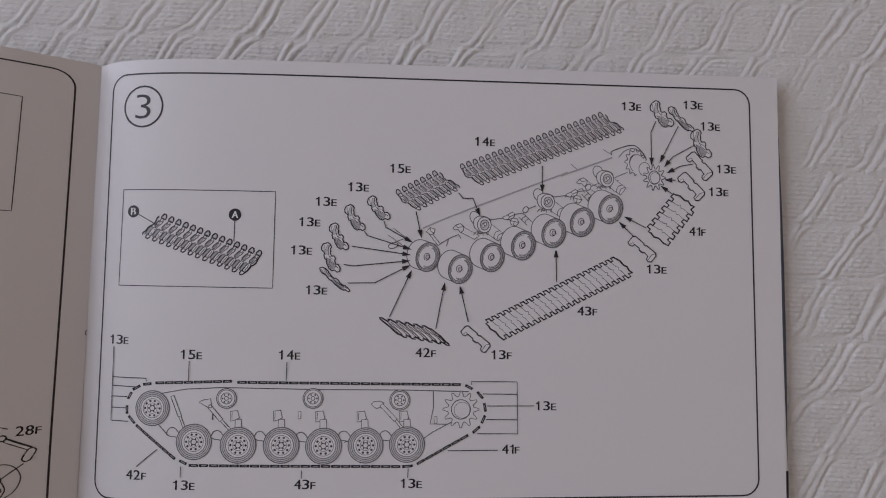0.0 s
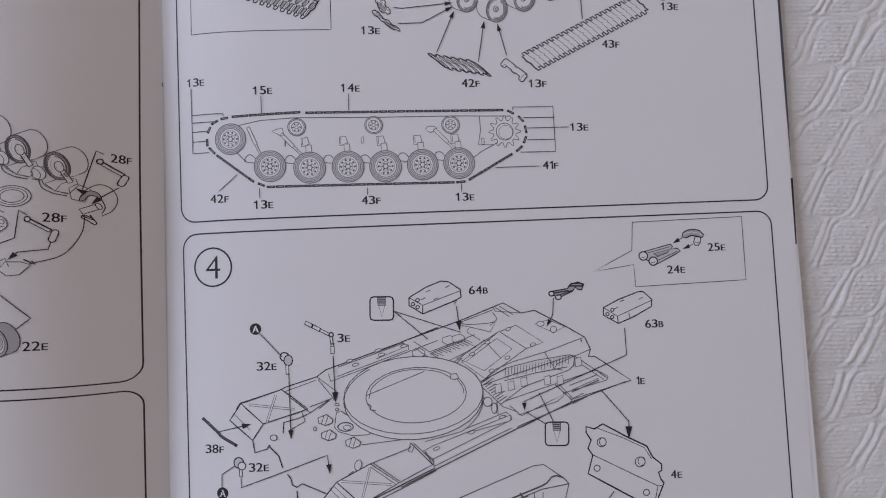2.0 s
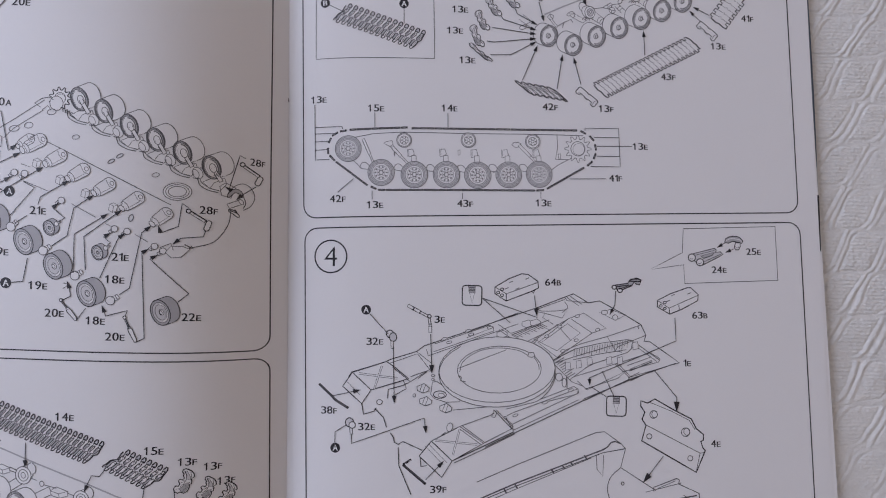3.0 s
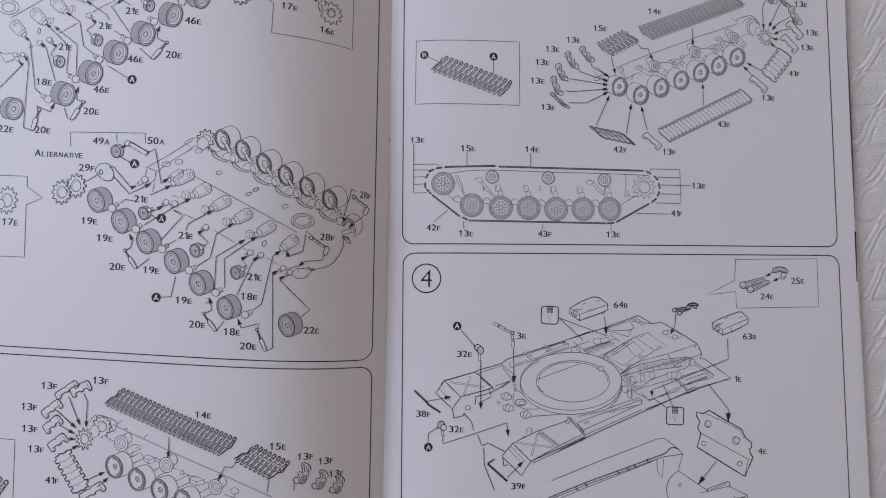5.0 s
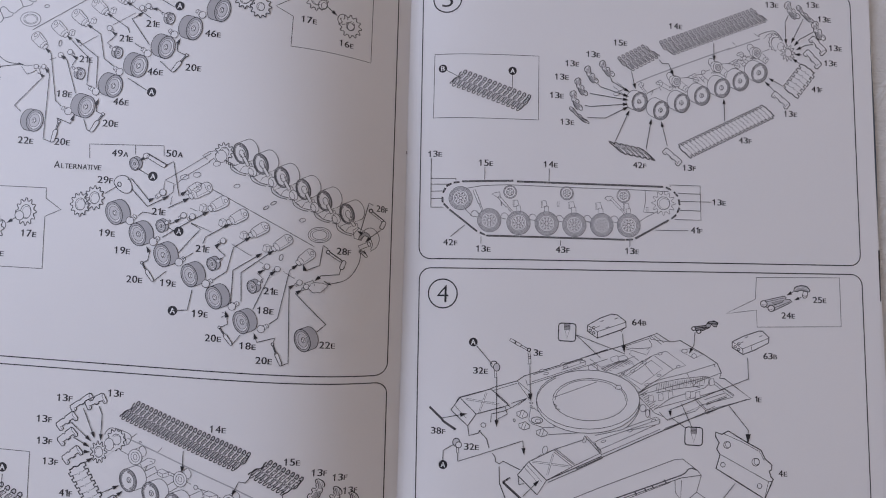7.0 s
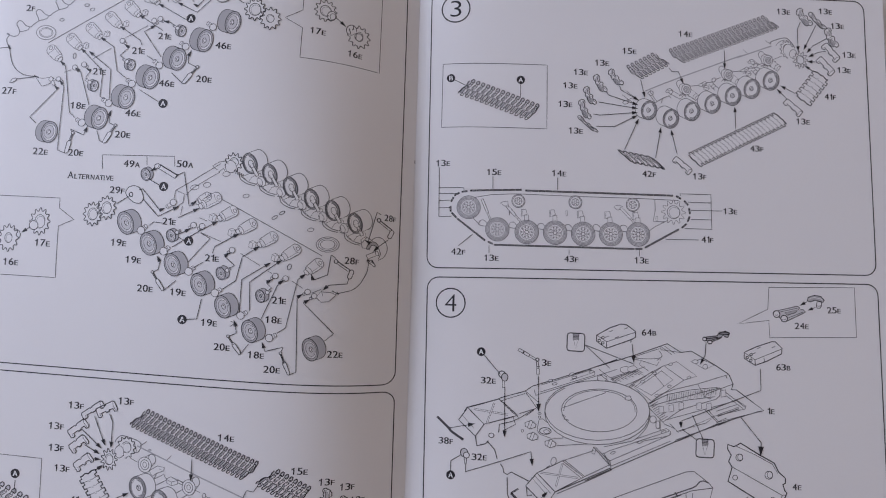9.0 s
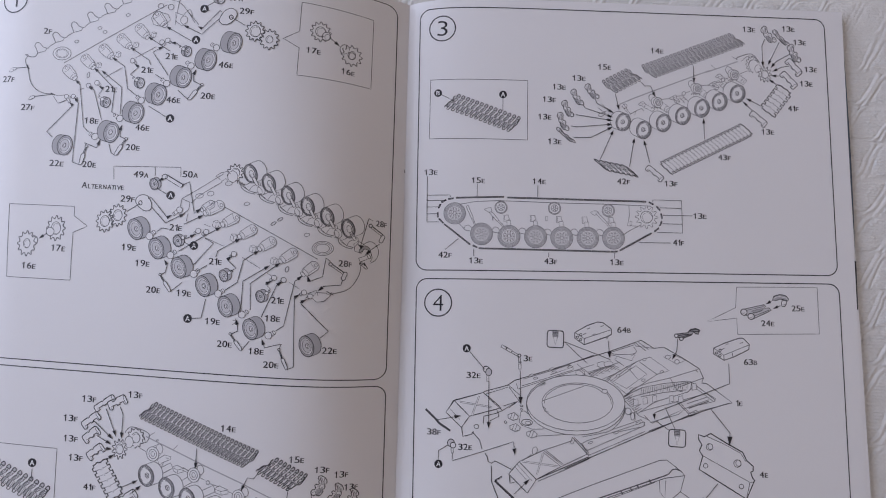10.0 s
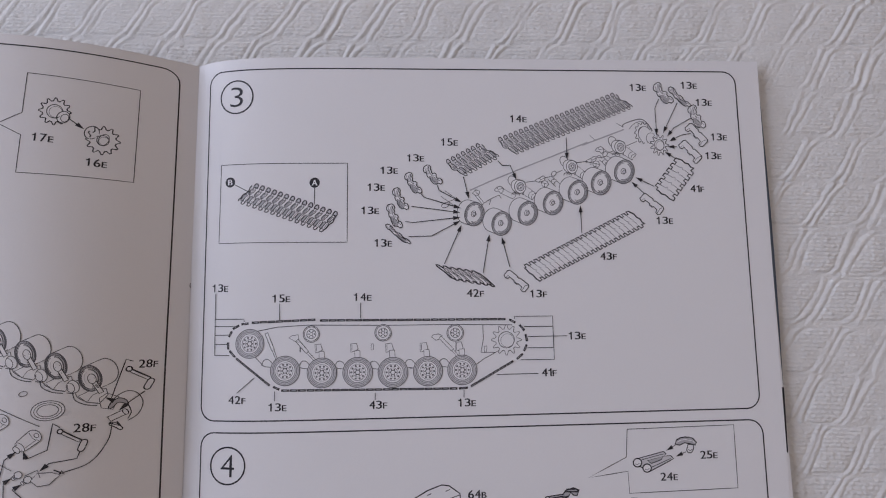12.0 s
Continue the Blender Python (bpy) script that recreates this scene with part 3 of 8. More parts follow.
            self.shape([at(0.04, 0.34), at(0.12, 0.42), at(0.20, 0.18), at(0.34, 0.02), at(0.28, -0.22), at(0.16, -0.06)], 5, 0.1, 2)
            self.line([at(0.08, 0.46), at(0.20, 0.14), at(0.36, 0.0), at(0.58, -0.08), at(0.96, 0.06)], 0.13, 1)
            self.line([at(-0.02, 0.12), at(0.12, -0.10), at(0.24, -0.20)], 0.12, 2)
            self.line([at(0.46, 0.14), at(0.44, -0.02), at(0.60, 0.10)], 0.12, 2)
            self.line([at(0.56, -0.20), at(0.66, -0.36), at(0.82, -0.30)], 0.12, 2)
        else:
            self.shape([at(0.0, 0.5), at(0.42, 0.5), at(0.45, 0.38), at(0.53, 0.38), at(0.56, 0.5), at(1.0, 0.48), at(1.07, 0.28), at(1.07, -0.55), at(0.98, -0.74), at(0.86, -0.66), at(0.84, -0.30),
                        at(0.63, -0.24), at(0.60, -0.42), at(0.45, -0.42), at(0.41, -0.24), at(0.17, -0.24), at(0.15, -0.54), at(0.04, -0.64), at(-0.07, -0.5), at(-0.06, 0.28)], 4, 0.27, 0)
            self.line([at(1.0, 0.42), at(0.92, 0.08), at(0.93, -0.62)], 0.14, 1)
            self.line([at(0.17, -0.22), at(0.08, -0.16), at(0.05, -0.5)], 0.12, 2)
            self.line([at(0.46, -0.33), at(0.60, -0.33)], 0.12, 2)

    def dashes(self, a, b, count):
        a, b = np.array(a), np.array(b)
        for k in range(count):
            p, q = a + (b - a) * (k + 0.04) / count, a + (b - a) * (k + 0.97) / count
            self.line([p, q], 0.80, 0)
            self.line([p + (q - p) * 0.25, p + (q - p) * 0.8], 0.14, 3)

    def rod(self, points, width):
        p = [np.array(q, float) for q in points]
        left, right = [], []
        for i, q in enumerate(p):
            t = p[min(i + 1, len(p) - 1)] - p[max(i - 1, 0)]
            n = np.array([-t[1], t[0]]) / max(np.hypot(*t), 1e-6) * width / 2
            left.append(q + n), right.append(q - n)
        self.shape(left + right[::-1], 4, 0.17, 1)

    def pin(self, a, b, width):
        """A hand tool's or lever's outline: a thin neck at a, a thicker grip towards b."""
        a, b = np.array(a), np.array(b)
        u = b - a
        n = np.array([-u[1], u[0]]) / np.hypot(*u) * width
        at = lambda s, t: a + u * s + n * t
        self.line([at(0, 0.12), at(0.45, 0.12)], 0.24, 1)
        self.line([at(0, -0.16), at(0.45, -0.16)], 0.18, 1)
        self.shape([at(0.36, 0.3), at(0.5, 0.5), at(0.9, 0.5), at(1.0, 0.15), at(0.98, -0.25), at(0.5, -0.5), at(0.38, -0.3)], 4, 0.2, 1)
        self.oval(at(-0.03, 0), n * 0.36, u * 0.06, 0.2, 4, 1)

    def stub(self, c, end, width):
        """A wheel's axle stub: a round bulb at c and a short tube to the end."""
        c, end = np.array(c), np.array(end)
        u = end - c
        n = np.array([-u[1], u[0]]) / np.hypot(*u) * width
        way = u / np.hypot(*u) * width
        self.shape([c + n * 0.30, end + n * 0.28, end - n * 0.28, c - n * 0.30], 4, 0.15, 2)
        self.oval(end, n * 0.30, way * 0.16, 0.15, 4, 2)
        self.oval(c, n * 0.52, way * 0.52, 0.17, 4, 2)
        self.line([c + n * 0.34 + way * 0.3, c + way * 0.5, c - n * 0.34 + way * 0.3], 0.11, 2, curve=True)

    def block(self, c, size):
        """A small block seen from above a corner."""
        x, y = c
        self.shape([(x - size * 0.5, y - size * 0.3), (x - size * 0.35, y + size * 0.45), (x + size * 0.1, y + size * 0.6), (x + size * 0.55, y + size * 0.35), (x + size * 0.4, y - size * 0.4), (x - size * 0.05, y - size * 0.55)], 4, 0.13, 2)
        self.line([(x - size * 0.35, y + size * 0.45), (x + size * 0.08, y + size * 0.2), (x + size * 0.55, y + size * 0.35)], 0.11, 2)
        self.line([(x + size * 0.08, y + size * 0.2), (x - size * 0.05, y - size * 0.55)], 0.11, 2)

    def hatch(self, a, b, v, count, width, tone):
        a, b, v = np.array(a), np.array(b), np.array(v)
        for k in range(count):
            p = a + (b - a) * k / (count - 1)
            self.line([p, p + v * (0.8 + 0.2 * math.sin(k * 2.1))], width, tone)

    def socket(self, a, b, width):
        """An axle arm's socket: a round boss at a, a narrower collar at b."""
        a, b = np.array(a), np.array(b)
        u = b - a
        way = u / np.hypot(*u) * width
        n = np.array([-way[1], way[0]])
        arc = [a + n * 0.5 * math.sin(t) - way * 0.42 * math.cos(t) for t in np.linspace(-math.pi / 2, math.pi / 2, 11)]
        self.shape(arc + [a + u * 0.72 + n * 0.44, a + u * 0.80 + n * 0.28, a + u * 0.80 - n * 0.28, a + u * 0.72 - n * 0.44], 4, 0.17, 2)
        self.oval(a + u * 0.80, n * 0.40, way * 0.20, 0.14, 4, 2)
        self.shape([a + u * 0.82 + n * 0.26, b + n * 0.26, b - n * 0.26, a + u * 0.82 - n * 0.26], 4, 0.13, 2)
        self.oval(b, n * 0.28, way * 0.16, 0.15, 4, 1)
        self.oval(a - way * 0.16 + n * 0.05, n * 0.17, way * 0.13, 0.14, -1, 2)
        self.line([a - way * 0.05 + n * 0.42, a + way * 0.12 + n * 0.1, a + way * 0.05 - n * 0.42], 0.11, 2, curve=True)
        self.line([a + n * 0.30, a + u * 0.66 + n * 0.26], 0.09, 2)

    def axle(self, c, way, width):
        """An axle tube with its collars, from c along way."""
        c, u = np.array(c), np.array(way)
        n = np.array([-u[1], u[0]]) / np.hypot(*u) * width
        self.shape([c + n * 0.5, c + u + n * 0.5, c + u * 1.12, c + u - n * 0.5, c - n * 0.5, c - u * 0.12], 4, 0.17, 2)
        for s in (0.36, 0.8):
            self.line([c + u * s + n * 0.5, c + u * (s + 0.1), c + u * s - n * 0.5], 0.13, 2, curve=True)
        self.oval(c, n * 0.5, u * 0.16, 0.13, 4, 2)

    def suspension(self, c, lever, knuckle):
        """A return roller at c with what stands round it: a lever, a jointed arm, axle collars."""
        at = lambda x, y: (c[0] + x, c[1] + y)
        if lever:
            self.shape([at(-6.41, -0.80), at(-1.54, -3.37), at(-2.95, -4.52), at(-7.15, -2.46)], 4, 0.17, 2)
            self.shape([at(-9.56, -1.32), at(-8.62, -0.29), at(-7.35, 0.17), at(-6.24, -0.63), at(-6.39, -1.89), at(-7.21, -2.57), at(-7.98, -1.66), at(-9.01, -1.77)], 4, 0.18, 2)
            self.line([at(-8.62, -0.29), at(-8.08, -1.09), at(-6.24, -0.63)], 0.14, 2)
            self.line([at(-13.27, -6.06), at(-10.82, -4.52), at(-7.86, -3.15), at(-7.05, -4.40)], 0.16, 2)
            self.line([at(-11.47, -6.81), at(-10.82, -4.52)], 0.14, 2)
        if knuckle:
            self.line([at(1.94, 1.66), at(5.84, 2.23)], 0.17, 2)
            self.line([at(9.19, 3.49), at(11.82, 3.95), at(15.25, 0.86)], 0.16, 2)
            self.line([at(10.53, 2.80), at(13.17, 0.17)], 0.16, 2)
            self.line([at(12.70, 3.03), at(11.77, 2.46), at(11.52, 1.66)], 0.14, 2, curve=True)
            self.line([at(13.70, 2.23), at(12.77, 1.66), at(12.51, 0.74)], 0.14, 2, curve=True)
            self.shape([at(7.86, 1.54), at(8.80, 2.40), at(10.05, 2.12), at(10.64, 0.97), at(9.74, -0.06), at(8.28, 0.29)], 4, 0.16, 2)
            self.line([at(7.86, 1.54), at(9.22, 1.32), at(10.64, 0.97)], 0.14, 2)
            self.line([at(9.22, 1.32), at(8.96, 0.17)], 0.14, 2)
            self.shape([at(5.62, 2.52), at(7.12, 3.26), at(8.64, 4.23), at(9.41, 3.49), at(8.92, 2.35), at(7.07, 1.77), at(5.94, 1.94)], 4, 0.18, 2)
            self.line([at(7.12, 3.26), at(7.79, 2.69), at(7.07, 1.77)], 0.14, 2)
            self.line([at(7.79, 2.69), at(9.41, 3.49)], 0.14, 2)
            self.line([at(13.24, 5.21), at(15.90, 6.35)], 0.16, 2)
            self.oval(at(12.66, 5.03), (0.85, 0.15), (0.1, 0.95), 0.18, 4, 2)
        self.shape([at(2.01, 0.40), at(6.01, -2.57), at(4.33, -4.86), at(1.10, -2.80)], 4, 0.16, 2)
        self.line([at(4.67, -1.66), at(3.51, -2.23), at(3.01, -3.49), at(3.33, -4.18)], 0.14, 2, curve=True)
        self.line([at(5.65, -2.41), at(4.49, -2.99), at(3.99, -4.24), at(4.31, -4.93)], 0.14, 2, curve=True)
        self.line([at(-3.25, -3.15), at(-2.65, -2.35), at(-1.85, -2.23), at(-1.18, -2.80), at(-0.37, -2.35), at(0.66, -2.46), at(1.09, -3.15)], 0.16, 2, curve=True)
        self.line([at(-1.85, -2.23), at(-1.99, -3.15)], 0.14, 2)
        self.line([at(-0.37, -2.35), at(-0.29, -3.26)], 0.14, 2)
        self.blob([at(-2.79, -0.06), at(-4.12, 1.20), at(-4.52, 2.80), at(-3.80, 3.95), at(-2.66, 3.95), at(-1.54, 3.15), at(-1.50, 1.09)], 4, 0.17, 2)
        self.blob([at(-3.35, 0.34), at(-3.07, 1.77), at(-1.67, 2.69), at(0.60, 2.46), at(2.04, 1.32), at(0.66, -2.35), at(-1.28, -2.23), at(-2.83, -1.20)], 4, 0.17, 2)
        self.oval(c, (2.05, -0.55), (0.45, 2.35), 0.17, 4, 2)
        self.oval(at(0.12, 0), (1.30, -0.36), (0.3, 1.5), 0.16, 5, 2)
        self.oval(at(-0.25, -0.15), (0.5, -0.1), (0.1, 0.62), 0.14, 4, 2)
        self.oval(at(0.30, 0.25), (0.42, -0.1), (0.1, 0.55), 0.16, 4, 2)

    def text(self, text, at, size, tone=0, bold=0.05, turn=0.0, widen=1.0, thin=0.0):
        """One line of text; the capitals are size high, the middle of the line lies at the place."""
        co, faces = glyphs(text, thin)
        co = co * size * np.array((widen, 1.0))
        across = co[:, 0].max()
        x = at[0] / 1000
        slope = (self.height(np.array(x + 0.0005), at[1] / 1000) - self.height(np.array(x - 0.0005), at[1] / 1000)) / 0.001
        squeeze = 1 / math.sqrt(1 + float(slope) ** 2)
        dx, dy = co[:, 0] - across / 2, co[:, 1] - size / 2
        c, s = math.cos(turn), math.sin(turn)
        for shift in (-bold, bold):
            self.lay([(at[0] + ((q + shift) * c - r * s) * squeeze, at[1] + q * s + r * c) for q, r in zip(dx, dy)], faces, tone)
        return across * squeeze

    def build(self, name, parent, label=""):
        v = np.array(self.verts, float)
        x, y = v[:, 0] / 1000, v[:, 1] / 1000
        z = self.height(x, y) + 0.00005 + v[:, 2] * 4e-7
        me = bpy.data.meshes.new(name)
        me.from_pydata(np.stack([x, y, z], -1).tolist(), [], self.faces)
        for m in INK:
            me.materials.append(m)
        me.polygons.foreach_set("material_index", np.array(self.tones, np.int32))
        up = bmesh.new()
        up.from_mesh(me)
        for f in up.faces:
            if f.normal.z < 0:
                f.normal_flip()
        up.to_mesh(me)
        up.free()
        ob = new(name, me)
        ob.parent = parent
        ob.matrix_parent_inverse = parent.matrix_parent_inverse.copy() if parent is booklet else Matrix.Identity(4)
        return tagged(ob, label)


LEAN_LEFT = radians(-2.2)


LEAN_RIGHT = 0.0105


def part_number(side, text, page, places):
    """The number in full height, its letter as a small capital."""
    for at in places:
        pen = Pen(side)
        digits, letter = text[:-1], text[-1]
        wide = glyphs(digits)[0][:, 0].max() * 2.74 * 1.07
        small = glyphs(letter)[0][:, 0].max() * 2.02 * 1.07
        turn = LEAN_LEFT if side == "l" else LEAN_RIGHT
        total = wide + 0.42 + small
        x, y = at[0] / 1000, at[1] / 1000
        height = z_left if side == "l" else z_right
        slope = float(height(np.array(x + 0.001), y) - height(np.array(x - 0.001), y)) / 0.002
        c, s = math.cos(turn) / math.sqrt(1 + slope * slope), math.sin(turn)
        off = -total / 2 + wide / 2
        pen.text(digits, (at[0] + off * c, at[1] + off * s), 2.74, bold=0.065, turn=turn, widen=1.07)
        off = total / 2 - small / 2
        pen.text(letter, (at[0] + off * c + 0.33 * s, at[1] + off * s - 0.33 * c), 2.02, bold=0.065, turn=turn, widen=1.07)
        pen.build("part_number", page, "printed part number " + text)


def printed(side, name, page, draw, label):
    """One small piece of printing as a part of its own."""
    pen = Pen(side)
    pen.count = {"leader_line": 400, "axle_drawing": 250, "linkage_drawing": 300, "wheel_drawing": 150, "link_drawing": 150}.get(name, 0)
    draw(pen)
    pen.build(name, page, label)


def letter_dot(side, text, page, places):
    for at in places:
        pen = Pen(side)
        pen.oval(at, (1.85, 0), (0, 1.85), 0, 0, 0)
        pen.text(text, at, 2.1, tone=4, bold=0.1)
        pen.build("letter_dot", page, "black disc with a white letter " + text)


def step_number(side, text, page, at):
    pen = Pen(side)
    pen.oval(at, (6.2, 0), (0, 6.2), 0.55, -1, 0)
    pen.text(text, at, 7.4, bold=0.01, thin=0.011)
    pen.build("step_number", page, "circled step number " + text)


def rounded(x0, y0, x1, y1, r):
    out = []
    for cx, cy, a in ((x1 - r, y1 - r, 0), (x0 + r, y1 - r, 90), (x0 + r, y0 + r, 180), (x1 - r, y0 + r, 270)):
        out += [(cx + r * math.cos(radians(a + 15 * k)), cy + r * math.sin(radians(a + 15 * k))) for k in range(7)]
    return out


for x0, y0, x1, y1 in ((10.8, 173.7, 210.9, 300.1), (11.2, 26.0, 211.2, 169.7)):
    pen = Pen("r")
    pen.line([(x - (0.0095 + 0.00004 * (x - 11)) * (y - 174), y + 0.0108 * (x - 10)) for x, y in rounded(x0, y0, x1, y1, 5.0)], 0.46, 0, closed=True)
    pen.build("panel_border", page_right, "black rounded border line")
for low, high in ((124.3, 300.7), (14.0, 121.3)):
    pen = Pen("l")
    lean = lambda x, y: (x, y + (0.046 * max(-x - 18, -12) if y < 200 else 0.0))
    pen.line([lean(x, y) for x, y in rounded(-196.0, low, -1.3, high, 5.0)], 0.42, 0, closed=True)
    pen.build("panel_border", page_left, "black rounded border line")
step_number("r", "3", page_right, (20.6, 290.1))
step_number("r", "4", page_right, (21.6, 158.8))
pen = Pen("r")
pen.line([(15.53, 264.70), (61.74, 264.98), (61.93, 236.12), (15.58, 235.98), (15.53, 264.70)], 0.18)
pen.track((27.17, 257.07), (57.89, 246.08), (-4.26, -5.75), 14, "e")
pen.line([(20.62, 257.46), (27.19, 254.02)], 0.20)
pen.line([(50.06, 256.14), (50.06, 249.73)], 0.20)
pen.build("inset_drawing", page_right, "thin framed inset with a grey track run")
pen = Pen("r")
pen.track((117.43, 274.23), (162.29, 292.75), (5.37, -4.87), 23, "e")
pen.build("track_drawing", page_right, "grey printed track run of many links")
pen = Pen("r")
pen.track((98.15, 265.65), (110.93, 272.74), (5.63, -4.66), 7, "e")
pen.build("track_drawing", page_right, "short grey printed track run")
pen = Pen("r")
pen.track((125.31, 227.08), (165.44, 247.52), (5.48, -4.68), 23, "f")
pen.build("track_drawing", page_right, "white printed track run with toothed edges")
pen = Pen("r")
pen.track((175.52, 256.37), (184.48, 267.93), (6.26, -4.14), 6, "f")
pen.build("track_drawing", page_right, "short white printed track run")
pen = Pen("r")
pen.track((93.60, 227.90), (109.00, 225.30), (6.10, -5.20), 6, "s")
pen.build("track_drawing", page_right, "thin slanted printed track run")
pen = Pen("r")
pen.weight = 1.1
pen.line([(106.08, 255.19), (113.06, 258.45), (122.26, 262.33), (150.38, 273.80)], 0.50, tone=3)
pen.line([(148.36, 272.66), (164.45, 278.93)], 0.50, tone=3)
pen.line([(161.56, 281.36), (164.16, 279.85)], 0.12, tone=2)
pen.line([(151.32, 276.44), (153.37, 274.80)], 0.12, tone=2)
pen.line([(164.15, 279.72), (164.54, 281.04), (170.30, 283.03), (172.94, 282.04), (175.16, 279.07), (174.78, 278.08)], 0.22, tone=2, curve=True)
pen.line([(166.46, 279.06), (168.21, 281.04), (170.93, 282.04), (173.57, 281.05)], 0.15, tone=2, curve=True)
pen.gear((171.77, 277.76), 3.32, 4.20, 12, 0.80, 0.55, 2, 0.2)
pen.oval((172.28, 277.42), (2.28, -0.00), (-0.12, -2.75), 0.15, 4, 2)
pen.shape([(173.09, 279.83), (177.49, 276.38), (175.90, 272.25), (171.11, 274.67)], 4, 0.10, 4)
pen.oval((174.66, 275.70), (1.75, -0.00), (-0.09, -2.06), 0.14, 4, 2)
pen.gear((177.87, 273.11), 3.51, 4.04, 11, 0.68, 0.52, 2, 0.22)
pen.line([(165.19, 272.62), (169.26, 274.45)], 0.15, tone=2)
pen.rod([(107.86, 254.27), (111.07, 250.32)], 0.84)
pen.shape([(107.1, 254.2), (108.3, 255.5), (109.7, 255.0), (109.5, 253.8), (108.5, 253.2)], 4, 0.18, 2)
pen.line([(108.3, 255.5), (108.5, 254.3), (109.5, 253.8)], 0.14, tone=2)
pen.line([(158.40, 268.59), (166.46, 271.90)], 0.16, tone=2)
pen.suspension((162.79, 272.10), True, False)
pen.suspension((144.25, 264.36), False, True)
pen.suspension((124.73, 256.74), True, True)
pen.line([(97.16, 254.97), (102.45, 251.14)], 0.12, tone=2)
pen.line([(95.50, 253.02), (100.47, 249.53)], 0.12, tone=2)
pen.line([(96.10, 250.07), (100.68, 251.98)], 0.12, tone=2)
pen.oval((97.23, 249.73), (1.38, 0.49), (0.26, -0.77), 0.16, 4, 2)
pen.build("running_gear_drawing", page_right, "line drawing of a hull side with road wheels")
printed("r", "wheel_drawing", page_right, lambda p: p.wheel((164.01, 262.74), (3.57, -0.91), (-1.31, -4.43), (-3.39, 1.38), 4), "road wheel drawn in outline")
printed("r", "wheel_drawing", page_right, lambda p: p.wheel((155.06, 258.41), (3.54, -0.91), (-1.28, -4.40), (-3.37, 1.38), 4), "road wheel drawn in outline")
printed("r", "wheel_drawing", page_right, lambda p: p.wheel((146.24, 254.79), (3.51, -0.91), (-1.26, -4.37), (-3.34, 1.37), 4), "road wheel drawn in outline")
printed("r", "wheel_drawing", page_right, lambda p: p.wheel((136.83, 250.73), (3.48, -0.91), (-1.23, -4.33), (-3.31, 1.37), 4), "road wheel drawn in outline")
printed("r", "wheel_drawing", page_right, lambda p: p.wheel((127.35, 246.87), (3.45, -0.91), (-1.21, -4.30), (-3.28, 1.37), 4), "road wheel drawn in outline")
printed("r", "wheel_drawing", page_right, lambda p: p.wheel((117.66, 243.06), (3.42, -0.91), (-1.18, -4.27), (-3.25, 1.36), 4), "road wheel drawn in outline")
printed("r", "wheel_drawing", page_right, lambda p: p.wheel((107.74, 246.49), (3.39, -0.90), (-1.15, -4.26), (-2.76, 0.86), 4), "road wheel drawn in outline")
printed("r", "link_drawing", page_right, lambda p: p.link((89.57, 263.12), (95.58, 258.27), 2.43, "e"), "small printed track link")
printed("r", "link_drawing", page_right, lambda p: p.link((82.86, 260.45), (88.18, 254.72), 2.41, "e"), "small printed track link")
printed("r", "link_drawing", page_right, lambda p: p.link((78.49, 254.83), (83.35, 248.74), 2.40, "e"), "small printed track link")
printed("r", "link_drawing", page_right, lambda p: p.link((76.42, 248.96), (81.06, 242.00), 2.39, "e"), "small printed track link")
printed("r", "link_drawing", page_right, lambda p: p.link((76.04, 241.83), (84.14, 236.10), 1.25, "e"), "small printed track link")
printed("r", "link_drawing", page_right, lambda p: p.link((176.93, 295.71), (183.46, 290.40), 2.98, "e"), "small printed track link")
printed("r", "link_drawing", page_right, lambda p: p.link((182.65, 294.75), (190.19, 288.76), 1.77, "e"), "small printed track link")
printed("r", "link_drawing", page_right, lambda p: p.link((190.12, 287.42), (195.59, 280.75), 3.00, "e"), "small printed track link")
printed("r", "link_drawing", page_right, lambda p: p.link((189.64, 280.54), (195.46, 274.42), 3.27, "f"), "small printed track link")
printed("r", "link_drawing", page_right, lambda p: p.link((186.86, 273.90), (192.87, 267.93), 3.25, "f"), "small printed track link")
printed("r", "link_drawing", page_right, lambda p: p.link((170.87, 253.42), (177.42, 248.29), 2.92, "f"), "small printed track link")
printed("r", "link_drawing", page_right, lambda p: p.link((119.50, 224.94), (126.20, 219.75), 2.73, "f"), "small printed track link")
printed("r", "leader_line", page_right, lambda p: p.line([(94.28, 257.12), (94.89, 255.17), (103.15, 250.74)], 0.22, tone=0, arrow=1), "thin black printed leader line")
printed("r", "leader_line", page_right, lambda p: p.line([(88.49, 253.82), (89.42, 252.52), (102.79, 248.61)], 0.22, tone=0, arrow=1), "thin black printed leader line")
printed("r", "leader_line", page_right, lambda p: p.line([(84.93, 249.17), (102.63, 247.00)], 0.22, tone=0, arrow=1), "thin black printed leader line")
printed("r", "leader_line", page_right, lambda p: p.line([(82.66, 243.63), (85.49, 243.27), (102.59, 245.26)], 0.22, tone=0, arrow=1), "thin black printed leader line")
printed("r", "leader_line", page_right, lambda p: p.line([(83.98, 238.13), (92.07, 238.37), (102.57, 243.97)], 0.22, tone=0, arrow=1), "thin black printed leader line")
printed("r", "leader_line", page_right, lambda p: p.line([(103.85, 260.28), (105.76, 252.13)], 0.22, tone=0, arrow=1), "thin black printed leader line")
printed("r", "leader_line", page_right, lambda p: p.line([(96.67, 228.22), (102.99, 242.48)], 0.22, tone=0, arrow=1), "thin black printed leader line")
printed("r", "leader_line", page_right, lambda p: p.line([(110.65, 225.03), (113.10, 239.09)], 0.22, tone=0, arrow=1), "thin black printed leader line")
